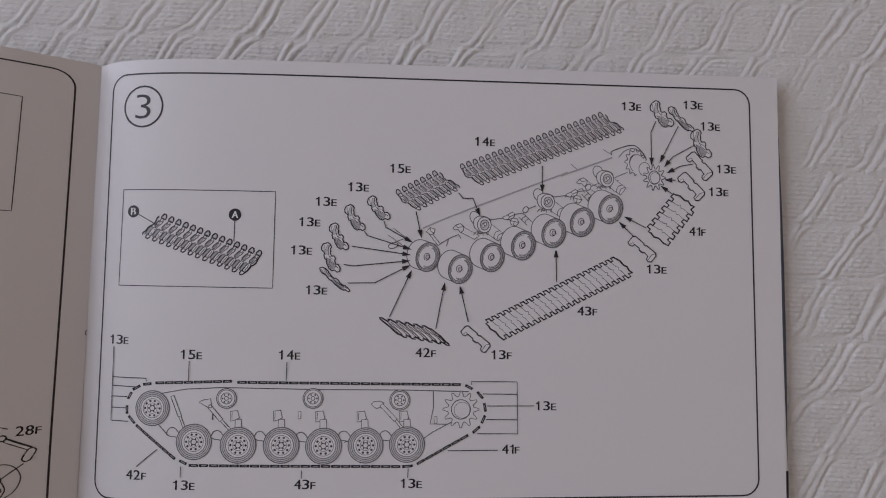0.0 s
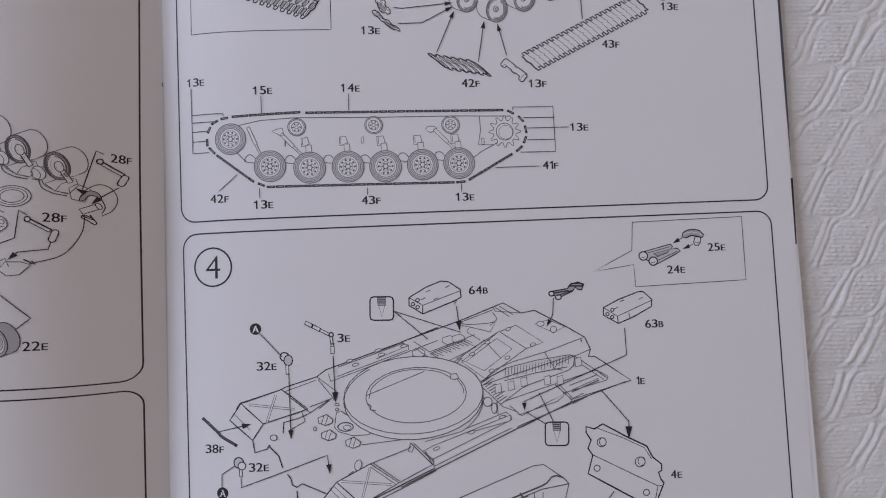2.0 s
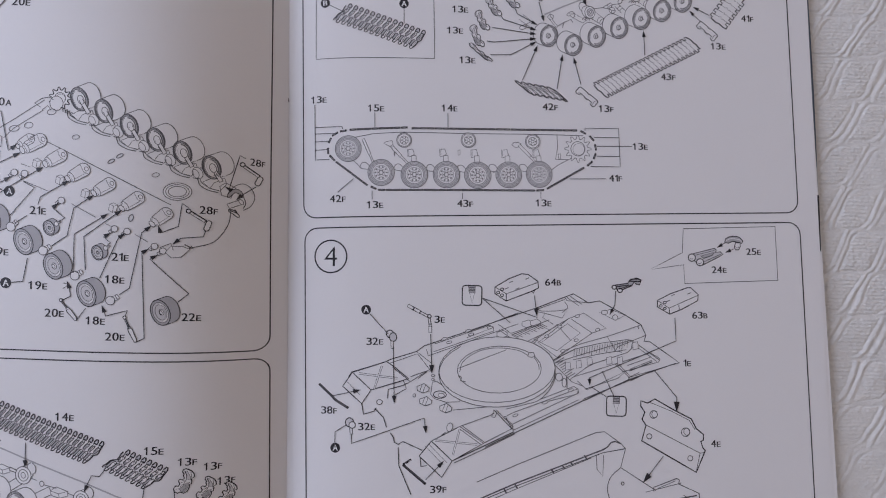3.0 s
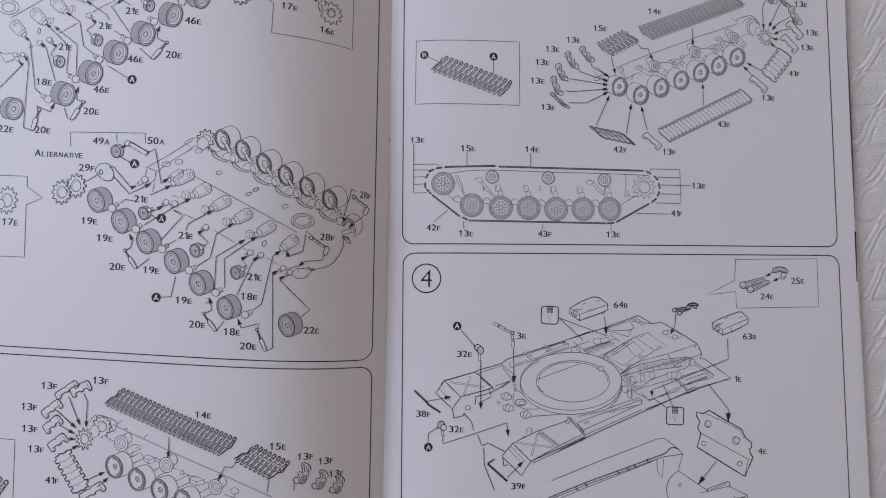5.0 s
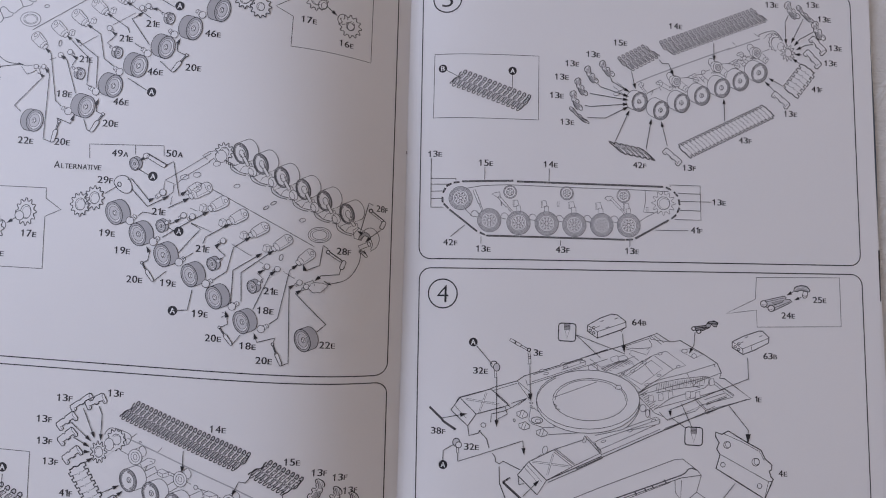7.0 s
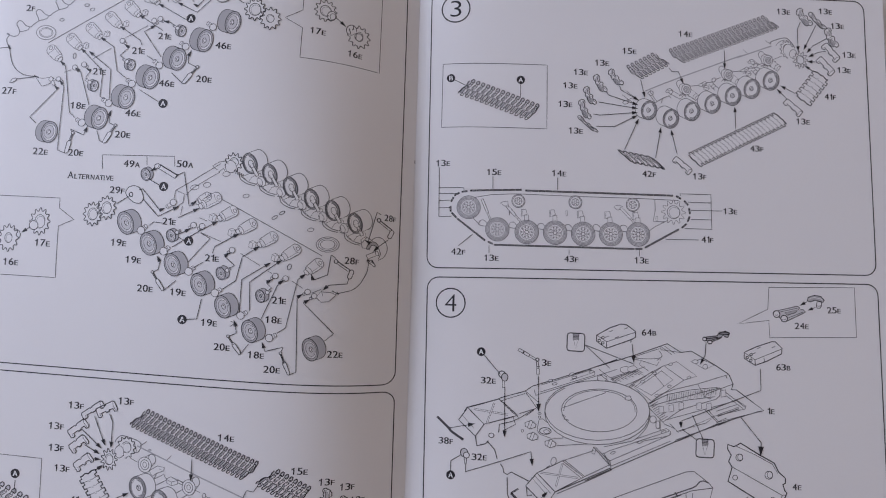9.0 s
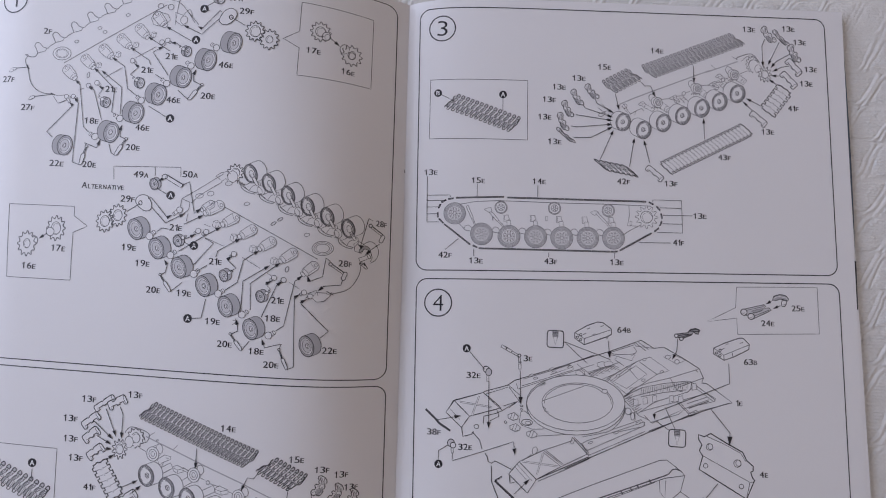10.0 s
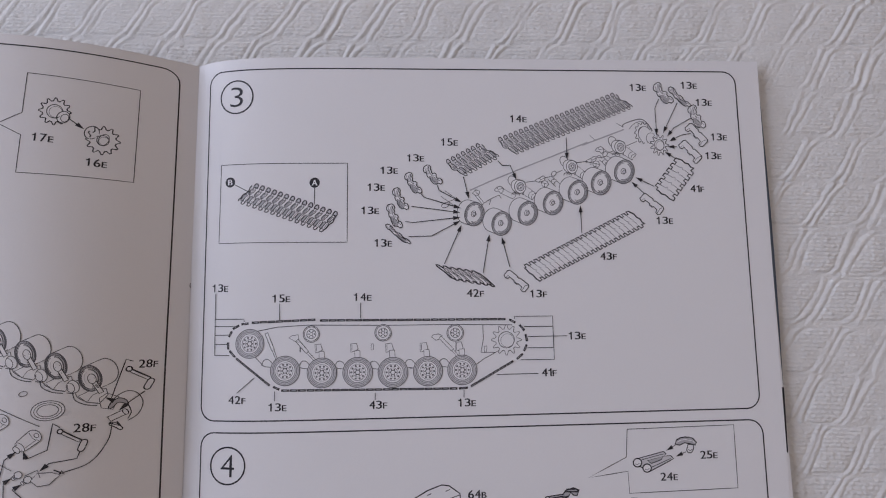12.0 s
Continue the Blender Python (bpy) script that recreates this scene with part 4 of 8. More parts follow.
printed("r", "leader_line", page_right, lambda p: p.line([(120.38, 227.17), (117.61, 238.17)], 0.22, tone=0, arrow=1), "thin black printed leader line")
printed("r", "leader_line", page_right, lambda p: p.line([(116.70, 266.33), (118.18, 264.61), (121.10, 264.78), (123.40, 259.27)], 0.22, tone=0, arrow=1), "thin black printed leader line")
printed("r", "leader_line", page_right, lambda p: p.line([(142.37, 275.49), (142.47, 267.12)], 0.22, tone=0, arrow=1), "thin black printed leader line")
printed("r", "leader_line", page_right, lambda p: p.line([(147.23, 239.78), (146.92, 249.94)], 0.22, tone=0, arrow=1), "thin black printed leader line")
printed("r", "leader_line", page_right, lambda p: p.line([(175.17, 257.21), (168.13, 260.59)], 0.20, tone=0, arrow=1), "thin black printed leader line")
printed("r", "leader_line", page_right, lambda p: p.line([(171.18, 254.52), (166.47, 258.98)], 0.20, tone=0, arrow=1), "thin black printed leader line")
printed("r", "leader_line", page_right, lambda p: p.line([(183.40, 268.16), (179.68, 270.61)], 0.20, tone=0, arrow=1), "thin black printed leader line")
printed("r", "leader_line", page_right, lambda p: p.line([(178.26, 290.90), (176.68, 287.36), (176.94, 276.75)], 0.20, tone=0, arrow=1), "thin black printed leader line")
printed("r", "leader_line", page_right, lambda p: p.line([(185.46, 289.61), (179.47, 277.75)], 0.20, tone=0, arrow=1), "thin black printed leader line")
printed("r", "leader_line", page_right, lambda p: p.line([(190.62, 283.75), (183.62, 279.74), (180.89, 276.42)], 0.20, tone=0, arrow=1), "thin black printed leader line")
printed("r", "leader_line", page_right, lambda p: p.line([(190.11, 277.75), (186.20, 276.95), (181.68, 274.57)], 0.20, tone=0, arrow=1), "thin black printed leader line")
printed("r", "leader_line", page_right, lambda p: p.line([(184.62, 272.45), (180.91, 272.46)], 0.20, tone=0, arrow=1), "thin black printed leader line")
pen = Pen("r")
pen.line([(30.18, 204.58), (38.02, 206.13), (48.84, 206.78), (76.75, 206.54), (102.08, 206.67), (120.98, 206.39)], 0.20, tone=2)
pen.line([(110.27, 206.38), (110.48, 201.70), (109.55, 196.77), (114.48, 196.72)], 0.18, tone=2)
pen.shape([(110.74, 198.90), (111.62, 198.99), (111.58, 196.95), (110.82, 196.85)], 4, 0.15, 2)
pen.line([(116.72, 197.75), (110.64, 194.56), (107.76, 192.51)], 0.18, tone=2)
pen.gear((118.71, 201.11), 5.41, 5.41, 12, 0.72, 0.53, 2, 0.18)
pen.line([(84.44, 191.27), (85.98, 191.70)], 0.15, tone=2)
pen.shape([(92.01, 202.34), (92.77, 203.17), (94.51, 203.36), (95.75, 202.83), (95.42, 201.72), (93.55, 201.17)], 4, 0.18, 2)
pen.rod([(94.99, 202.23), (99.41, 197.76)], 1.12)
pen.rod([(99.41, 197.76), (101.55, 195.21)], 0.69)
pen.shape([(75.83, 200.07), (77.97, 200.30), (78.56, 198.14), (77.51, 197.44), (75.92, 197.07)], 4, 0.18, 2)
pen.shape([(77.15, 197.76), (78.99, 197.88), (79.20, 194.94), (77.24, 195.01)], 4, 0.18, 2)
pen.line([(76.31, 199.81), (76.29, 197.61)], 0.14, tone=2)
pen.shape([(87.95, 200.14), (90.12, 200.37), (90.71, 198.19), (89.64, 197.50), (88.03, 197.12)], 4, 0.18, 2)
pen.shape([(89.28, 197.82), (91.14, 197.93), (91.34, 194.98), (89.36, 195.05)], 4, 0.18, 2)
pen.line([(88.44, 199.87), (88.41, 197.66)], 0.14, tone=2)
pen.shape([(100.39, 200.32), (102.59, 200.55), (103.17, 198.36), (102.10, 197.66), (100.46, 197.29)], 4, 0.18, 2)
pen.shape([(101.73, 197.98), (103.61, 198.10), (103.80, 195.13), (101.80, 195.20)], 4, 0.18, 2)
pen.line([(100.89, 200.05), (100.85, 197.83)], 0.14, tone=2)
pen.line([(82.30, 192.57), (83.24, 194.18), (84.48, 194.50), (85.40, 193.98), (86.30, 192.84)], 0.18, tone=2, curve=True)
pen.line([(82.30, 192.39), (83.52, 191.85), (86.29, 191.50)], 0.18, tone=2)
pen.line([(94.34, 192.72), (95.30, 194.34), (96.55, 194.66), (97.47, 194.13), (98.39, 192.99)], 0.18, tone=2, curve=True)
pen.line([(94.34, 192.53), (95.57, 192.00), (98.36, 191.64)], 0.18, tone=2)
pen.shape([(70.76, 200.00), (71.55, 200.10), (71.53, 198.02), (70.80, 197.99)], 4, 0.15, 2)
pen.rod([(34.10, 204.03), (36.59, 198.21)], 1.00)
pen.rod([(36.59, 198.21), (37.94, 195.02)], 0.64)
pen.shape([(41.96, 202.40), (43.12, 203.07), (45.26, 203.47), (45.72, 200.86), (44.57, 201.01)], 4, 0.18, 2)
pen.rod([(44.86, 201.46), (48.61, 197.31)], 1.15)
pen.rod([(48.61, 197.31), (51.20, 194.64)], 0.69)
pen.shape([(51.20, 199.94), (53.21, 200.17), (53.79, 198.13), (52.81, 197.47), (51.31, 197.11)], 4, 0.18, 2)
pen.shape([(52.69, 197.59), (54.42, 197.65), (54.53, 195.10), (52.69, 195.17)], 4, 0.18, 2)
pen.line([(51.66, 199.70), (51.66, 197.62)], 0.14, tone=2)
pen.shape([(63.61, 200.12), (65.64, 200.34), (66.21, 198.29), (65.22, 197.63), (63.71, 197.27)], 4, 0.18, 2)
pen.shape([(65.10, 197.75), (66.84, 197.80), (66.94, 195.25), (65.09, 195.31)], 4, 0.18, 2)
pen.line([(64.07, 199.87), (64.06, 197.78)], 0.14, tone=2)
pen.line([(32.71, 193.12), (33.58, 194.65), (34.74, 194.98), (35.62, 194.50), (36.50, 193.45)], 0.18, tone=2, curve=True)
pen.line([(32.71, 192.95), (33.88, 192.47), (36.50, 192.19)], 0.18, tone=2)
pen.line([(45.74, 192.52), (46.60, 194.04), (47.75, 194.35), (48.61, 193.86), (49.47, 192.80)], 0.18, tone=2, curve=True)
pen.line([(45.74, 192.34), (46.89, 191.85), (49.47, 191.54)], 0.18, tone=2)
pen.line([(58.09, 192.39), (58.96, 193.91), (60.12, 194.22), (60.98, 193.73), (61.84, 192.66)], 0.18, tone=2, curve=True)
pen.line([(58.09, 192.22), (59.24, 191.71), (61.84, 191.39)], 0.18, tone=2)
pen.line([(69.94, 192.24), (70.82, 193.77), (71.98, 194.08), (72.85, 193.58), (73.71, 192.50)], 0.18, tone=2, curve=True)
pen.line([(69.93, 192.07), (71.09, 191.56), (73.70, 191.23)], 0.18, tone=2)
pen.line([(30.33, 195.74), (33.29, 192.83)], 0.18, tone=2)
pen.line([(46.07, 199.12), (46.07, 197.39)], 0.30, tone=2)
pen.build("side_view_drawing", page_right, "side view drawing of a tracked hull with six road wheels")
printed("r", "wheel_drawing", page_right, lambda p: p.disc_wheel((28.31, 200.37), 5.03), "side view of a dished road wheel")
printed("r", "wheel_drawing", page_right, lambda p: p.disc_wheel((40.96, 191.00), 5.08), "side view of a dished road wheel")
printed("r", "wheel_drawing", page_right, lambda p: p.disc_wheel((53.75, 190.21), 5.14), "side view of a dished road wheel")
printed("r", "wheel_drawing", page_right, lambda p: p.disc_wheel((66.16, 190.29), 5.17), "side view of a dished road wheel")
printed("r", "wheel_drawing", page_right, lambda p: p.disc_wheel((78.45, 190.13), 5.22), "side view of a dished road wheel")
printed("r", "wheel_drawing", page_right, lambda p: p.disc_wheel((90.68, 190.42), 5.12), "side view of a dished road wheel")
printed("r", "wheel_drawing", page_right, lambda p: p.disc_wheel((102.84, 190.72), 5.18), "side view of a dished road wheel")
printed("r", "wheel_drawing", page_right, lambda p: p.roller((49.87, 203.65), 2.85), "side view of a dished road wheel")
printed("r", "wheel_drawing", page_right, lambda p: p.roller((74.92, 203.94), 2.89), "side view of a dished road wheel")
printed("r", "wheel_drawing", page_right, lambda p: p.roller((100.43, 203.72), 2.96), "side view of a dished road wheel")
pen = Pen("r")
pen.dashes((39.66, 184.26), (101.17, 184.31), 21)
pen.dashes((36.88, 185.62), (39.20, 184.57), 1)
pen.dashes((23.50, 195.39), (35.79, 185.94), 6)
pen.dashes((25.02, 207.11), (27.77, 207.47), 1)
pen.dashes((21.90, 205.42), (24.37, 206.80), 1)
pen.dashes((20.58, 202.62), (21.74, 204.80), 1)
pen.dashes((20.55, 198.29), (20.43, 200.92), 1)
pen.dashes((20.98, 197.99), (23.17, 195.69), 1)
pen.dashes((119.73, 208.35), (122.14, 207.15), 1)
pen.dashes((123.43, 206.47), (125.33, 204.33), 1)
pen.dashes((125.63, 203.20), (126.12, 200.46), 1)
pen.dashes((126.01, 199.51), (124.96, 197.00), 1)
pen.dashes((124.61, 196.21), (122.28, 194.24), 1)
pen.dashes((101.49, 184.29), (104.84, 184.54), 1)
pen.dashes((28.73, 207.69), (51.30, 208.65), 8)
pen.dashes((52.69, 208.37), (118.59, 208.46), 22)
pen.dashes((121.13, 193.65), (105.80, 184.97), 6)
pen.build("track_loop_drawing", page_right, "thick dashed black outline of a track loop")
printed("r", "leader_line", page_right, lambda p: p.line([(15.11, 217.90), (15.43, 196.25), (21.00, 196.29)], 0.18), "thin black printed leader line")
printed("r", "leader_line", page_right, lambda p: p.line([(15.24, 208.94), (25.98, 208.96), (26.15, 208.03)], 0.18), "thin black printed leader line")
printed("r", "leader_line", page_right, lambda p: p.line([(15.28, 206.44), (24.04, 206.34)], 0.18), "thin black printed leader line")
printed("r", "leader_line", page_right, lambda p: p.line([(15.33, 203.32), (20.40, 203.40)], 0.18), "thin black printed leader line")
printed("r", "leader_line", page_right, lambda p: p.line([(15.38, 200.05), (20.44, 200.15)], 0.18), "thin black printed leader line")
printed("r", "leader_line", page_right, lambda p: p.line([(121.69, 208.45), (121.71, 209.41), (135.52, 209.47), (135.85, 194.05), (123.74, 194.02)], 0.18), "thin black printed leader line")
printed("r", "leader_line", page_right, lambda p: p.line([(125.21, 205.77), (135.56, 205.76)], 0.18), "thin black printed leader line")
printed("r", "leader_line", page_right, lambda p: p.line([(126.42, 202.21), (140.75, 202.37)], 0.18), "thin black printed leader line")
printed("r", "leader_line", page_right, lambda p: p.line([(126.30, 198.22), (135.65, 198.21)], 0.18), "thin black printed leader line")
printed("r", "leader_line", page_right, lambda p: p.line([(38.60, 214.33), (38.63, 208.59)], 0.18), "thin black printed leader line")
printed("r", "leader_line", page_right, lambda p: p.line([(66.97, 214.52), (66.94, 209.04)], 0.18), "thin black printed leader line")
printed("r", "leader_line", page_right, lambda p: p.line([(30.31, 188.62), (24.28, 183.46)], 0.18), "thin black printed leader line")
printed("r", "leader_line", page_right, lambda p: p.line([(37.50, 183.93), (37.52, 180.74)], 0.18), "thin black printed leader line")
printed("r", "leader_line", page_right, lambda p: p.line([(72.33, 183.12), (72.32, 180.82)], 0.18), "thin black printed leader line")
printed("r", "leader_line", page_right, lambda p: p.line([(103.39, 183.82), (103.34, 181.17)], 0.18), "thin black printed leader line")
printed("r", "leader_line", page_right, lambda p: p.line([(115.03, 188.99), (129.96, 189.18)], 0.18), "thin black printed leader line")
pen = Pen("r")
pen.line([(161.42, 169.26), (200.56, 170.16), (200.91, 148.24), (161.48, 147.29), (161.18, 154.81), (146.97, 152.90), (160.76, 159.63), (161.42, 169.26)], 0.18)
pen.shape([(164.9, 159.1), (174.3, 161.34), (175.2, 160.6), (174.6, 159.7), (176.8, 159.9), (177.9, 158.85), (176.1, 157.9), (169.1, 154.6), (165.7, 156.3)], 5, 0.28, 0)
pen.shape([(168.4, 158.3), (174.2, 159.7), (173.3, 158.5), (169.7, 157.3)], 3, 0.24, 0)
pen.line([(166.2, 158.6), (174.3, 160.5)], 0.16, tone=1)
pen.line([(169.8, 156.0), (176.9, 158.9)], 0.18, tone=1)
pen.oval((164.71, 157.65), (1.5, 0.0), (0.0, 1.45), 0.32, 4, 0)
pen.oval((168.12, 155.75), (1.5, 0.0), (0.0, 1.4), 0.32, 4, 0)
pen.line([(163.9, 157.3), (164.7, 157.0), (165.4, 157.5)], 0.16, tone=2)
pen.line([(167.3, 155.4), (168.1, 155.1), (168.9, 155.6)], 0.16, tone=2)
pen.shape([(183.39, 163.7), (182.8, 161.7), (183.3, 160.7), (184.5, 160.7), (185.3, 161.9), (185.3, 163.4)], 4, 0.28, 0)
pen.line([(183.3, 161.9), (184.0, 161.4), (184.9, 161.9)], 0.16, tone=1)
pen.shape([(178.7, 163.7), (179.2, 165.2), (180.6, 165.9), (182.2, 166.2), (183.8, 166.1), (185.2, 165.7), (186.5, 164.3), (186.0, 163.3), (184.3, 163.75), (182.2, 164.2), (180.3, 163.4)], 3, 0.30, 0)
pen.line([(179.3, 164.4), (180.7, 165.1), (182.2, 165.35), (185.1, 164.8), (186.1, 163.8)], 0.18, tone=4)
pen.line([(182.46, 161.06), (178.77, 159.54)], 0.20, tone=0, arrow=1)
pen.line([(178.69, 163.39), (175.34, 161.62)], 0.20, tone=0, arrow=1)
pen.build("inset_drawing", page_right, "thin framed callout with a small clamp")
pen = Pen("r")
pen.weight = 1.3
pen.line([(28.50, 113.14), (29.67, 114.98), (42.53, 118.67), (44.42, 119.57), (54.22, 122.35), (57.28, 124.49), (81.02, 131.95), (93.73, 136.48)], 0.20)
pen.line([(44.39, 118.22), (54.20, 121.37)], 0.14, tone=2)
pen.line([(42.53, 118.67), (43.25, 117.51), (44.39, 118.22)], 0.14, tone=2)
pen.line([(60.61, 122.09), (84.02, 129.69), (83.91, 131.23), (81.02, 131.95)], 0.14, tone=2)
pen.line([(58.00, 123.11), (58.69, 120.66), (93.60, 132.25)], 0.14, tone=2)
pen.oval((64.88, 127.00), (1.03, 0.23), (0.11, -0.44), 0.14, 4, 2)
pen.oval((74.08, 129.92), (1.04, 0.24), (0.11, -0.45), 0.14, 4, 2)
pen.oval((66.74, 125.64), (1.03, 0.23), (0.11, -0.44), 0.14, 4, 2)
pen.oval((75.18, 128.50), (1.04, 0.24), (0.11, -0.45), 0.14, 4, 2)
pen.oval((82.52, 130.97), (1.05, 0.24), (0.11, -0.45), 0.14, 4, 2)
pen.line([(54.22, 122.35), (55.33, 121.55), (60.12, 117.58), (59.29, 114.60)], 0.14, tone=2)
pen.line([(54.58, 121.58), (59.31, 115.35)], 0.14, tone=2)
pen.line([(61.06, 125.10), (82.55, 131.89)], 0.14, tone=2)
pen.line([(63.86, 116.67), (70.11, 123.98), (70.89, 124.71)], 0.14, tone=2)
pen.line([(58.16, 114.65), (54.73, 112.16)], 0.14, tone=2)
pen.line([(82.00, 132.36), (101.31, 138.43), (115.73, 143.67), (121.69, 140.05), (126.27, 140.75), (129.53, 138.93), (136.85, 134.88), (142.89, 131.13), (144.76, 127.01), (143.94, 124.63), (146.16, 124.54), (158.27, 115.94), (156.01, 115.52), (137.13, 109.75), (118.94, 102.14)], 0.20)
pen.line([(73.53, 129.33), (81.99, 132.11), (84.07, 131.02), (73.47, 127.24)], 0.14, tone=2)
pen.line([(112.22, 142.58), (113.03, 141.02), (121.69, 140.05)], 0.14, tone=2)
pen.line([(113.08, 142.30), (117.73, 138.98)], 0.14, tone=2)
pen.line([(114.39, 142.68), (119.06, 139.53)], 0.14, tone=2)
pen.line([(101.31, 138.43), (102.98, 137.10), (111.17, 137.24), (113.37, 138.44), (112.15, 140.62)], 0.14, tone=2, curve=True)
pen.line([(101.72, 137.99), (112.18, 141.47)], 0.14, tone=2)
pen.line([(101.68, 136.72), (104.24, 136.20), (103.32, 134.54), (107.52, 131.84)], 0.14, tone=2)
pen.line([(104.24, 136.20), (111.06, 134.26), (113.36, 138.02), (111.13, 136.39)], 0.14, tone=2)
pen.shape([(95.15, 132.97), (97.73, 133.72), (99.15, 132.82), (99.11, 131.47), (96.78, 130.71), (95.10, 131.62)], 4, 0.14, 2)
pen.shape([(98.40, 133.28), (100.99, 134.03), (102.41, 133.13), (102.37, 131.77), (100.03, 131.01), (98.35, 131.92)], 4, 0.14, 2)
pen.shape([(85.27, 129.13), (87.83, 129.87), (89.24, 128.98), (89.20, 127.63), (86.89, 126.88), (85.23, 127.79)], 4, 0.14, 2)
pen.line([(85.79, 132.22), (90.76, 128.66), (101.52, 132.06), (105.86, 133.60)], 0.14, tone=2)
pen.line([(86.15, 130.10), (90.28, 127.00)], 0.14, tone=2)
pen.shape([(101.28, 124.88), (113.64, 134.00), (119.80, 136.08), (128.73, 130.02), (122.98, 128.27), (108.79, 119.07)], 4, 0.15, 2)
pen.shape([(102.56, 124.83), (113.14, 132.06), (118.20, 128.29), (108.71, 121.61)], 4, 0.15, 2)
pen.line([(114.51, 133.97), (122.98, 128.27)], 0.14, tone=2)
pen.line([(108.81, 131.79), (114.20, 125.63)], 0.14, tone=2)
pen.line([(102.56, 124.83), (99.61, 126.21), (113.64, 134.00)], 0.14, tone=2)
pen.line([(98.72, 124.98), (109.24, 131.77)], 0.14, tone=2)
pen.line([(99.56, 124.52), (101.32, 126.14)], 0.14, tone=2)
pen.oval((104.78, 127.28), (0.82, 0.26), (0.16, -0.48), 0.14, 4, 2)
pen.oval((110.07, 130.89), (0.82, 0.26), (0.16, -0.49), 0.14, 4, 2)
pen.oval((116.53, 125.54), (0.82, 0.26), (0.16, -0.49), 0.14, 4, 2)
pen.oval((111.03, 121.52), (0.82, 0.26), (0.16, -0.48), 0.14, 4, 2)
pen.oval((117.14, 134.90), (0.83, 0.26), (0.16, -0.49), 0.14, 4, 2)
pen.oval((125.21, 129.47), (0.83, 0.26), (0.16, -0.49), 0.14, 4, 2)
pen.line([(108.79, 119.07), (112.34, 121.89), (118.48, 124.19), (129.04, 126.76), (142.44, 130.98)], 0.14, tone=2)
pen.line([(129.04, 126.76), (132.32, 121.07), (134.93, 120.53)], 0.14, tone=2)
pen.line([(144.76, 127.01), (133.27, 122.74), (132.34, 121.49)], 0.14, tone=2)
pen.line([(141.54, 130.58), (141.94, 129.53)], 0.20, tone=2)
pen.shape([(126.09, 136.29), (130.79, 137.42), (136.41, 134.90), (132.37, 133.07)], 4, 0.14, 2)
pen.oval((128.11, 136.22), (1.23, -0.04), (-0.03, -0.86), 0.14, 4, 2)
pen.oval((132.42, 134.18), (1.05, -0.04), (-0.04, -1.03), 0.14, 4, 2)
pen.hatch((91.2, 128.4), (102.3, 132.3), (3.3, -1.6), 13, 0.13, 2)
pen.line([(90.99, 128.07), (96.16, 125.08), (106.15, 129.51), (101.94, 131.87), (90.99, 128.07)], 0.14, tone=2)
pen.hatch((115.8, 122.0), (137.3, 125.3), (-0.5, -3.6), 22, 0.10, 2)
pen.line([(115.2, 118.0), (125.4, 120.0), (136.6, 121.5)], 0.15, tone=2)
pen.line([(115.6, 122.1), (126.0, 124.2), (137.5, 125.5), (139.2, 124.6), (138.6, 121.6)], 0.14, tone=2)
pen.hatch((107.6, 117.8), (113.0, 111.3), (3.5, 2.0), 10, 0.14, 2)
pen.line([(107.4, 118.2), (115.7, 122.0)], 0.18, tone=1)
pen.line([(107.42, 116.77), (115.69, 119.20), (138.66, 125.27), (140.81, 123.89), (137.13, 120.44), (123.39, 116.33), (120.74, 115.17), (113.64, 110.41), (107.83, 116.16)], 0.15, tone=2)
pen.line([(107.00, 117.04), (114.47, 109.52), (119.15, 107.62)], 0.14, tone=2)
pen.line([(114.53, 111.21), (133.00, 116.34), (146.41, 120.06), (150.31, 117.74), (149.81, 116.47), (134.62, 112.85)], 0.14, tone=2)
pen.line([(140.38, 124.17), (149.84, 117.33)], 0.16, tone=2)
pen.line([(139.64, 123.42), (148.92, 116.68)], 0.12, tone=2)
pen.line([(133.00, 116.34), (138.06, 110.99), (141.65, 112.54)], 0.14, tone=2)
pen.shape([(111.98, 116.74), (113.89, 117.16), (114.13, 114.44), (112.05, 114.03)], 4, 0.14, 2)
pen.shape([(116.32, 117.40), (118.24, 117.82), (118.48, 115.10), (116.39, 114.68)], 4, 0.14, 2)
pen.shape([(120.69, 118.48), (122.62, 118.91), (122.86, 116.18), (120.76, 115.76)], 4, 0.14, 2)
pen.shape([(128.54, 118.58), (130.48, 119.01), (130.72, 116.26), (128.61, 115.85)], 4, 0.14, 2)
pen.shape([(132.91, 118.39), (134.86, 118.82), (135.10, 116.08), (132.98, 115.66)], 4, 0.14, 2)
pen.shape([(139.32, 124.12), (141.28, 124.56), (141.52, 121.80), (139.38, 121.38)], 4, 0.14, 2)
pen.line([(137.71, 113.14), (147.14, 116.59)], 0.20, tone=2)
pen.line([(137.92, 113.90), (146.99, 117.19)], 0.12, tone=2)
pen.line([(136.92, 115.31), (146.33, 118.34)], 0.14, tone=2)
pen.line([(137.16, 110.60), (158.27, 115.94)], 0.14, tone=2)
pen.line([(132.11, 115.95), (137.60, 110.58), (137.13, 109.75)], 0.18, tone=2)
pen.line([(116.64, 109.85), (120.40, 106.29), (136.39, 113.20), (132.76, 110.38), (119.54, 106.58)], 0.14, tone=2)
pen.line([(120.25, 102.49), (138.02, 110.14)], 0.14, tone=2)
pen.line([(107.72, 113.21), (109.35, 110.61), (111.91, 110.07)], 0.20, tone=2)
pen.line([(110.20, 110.57), (112.66, 107.08), (112.38, 111.31)], 0.20, tone=2)
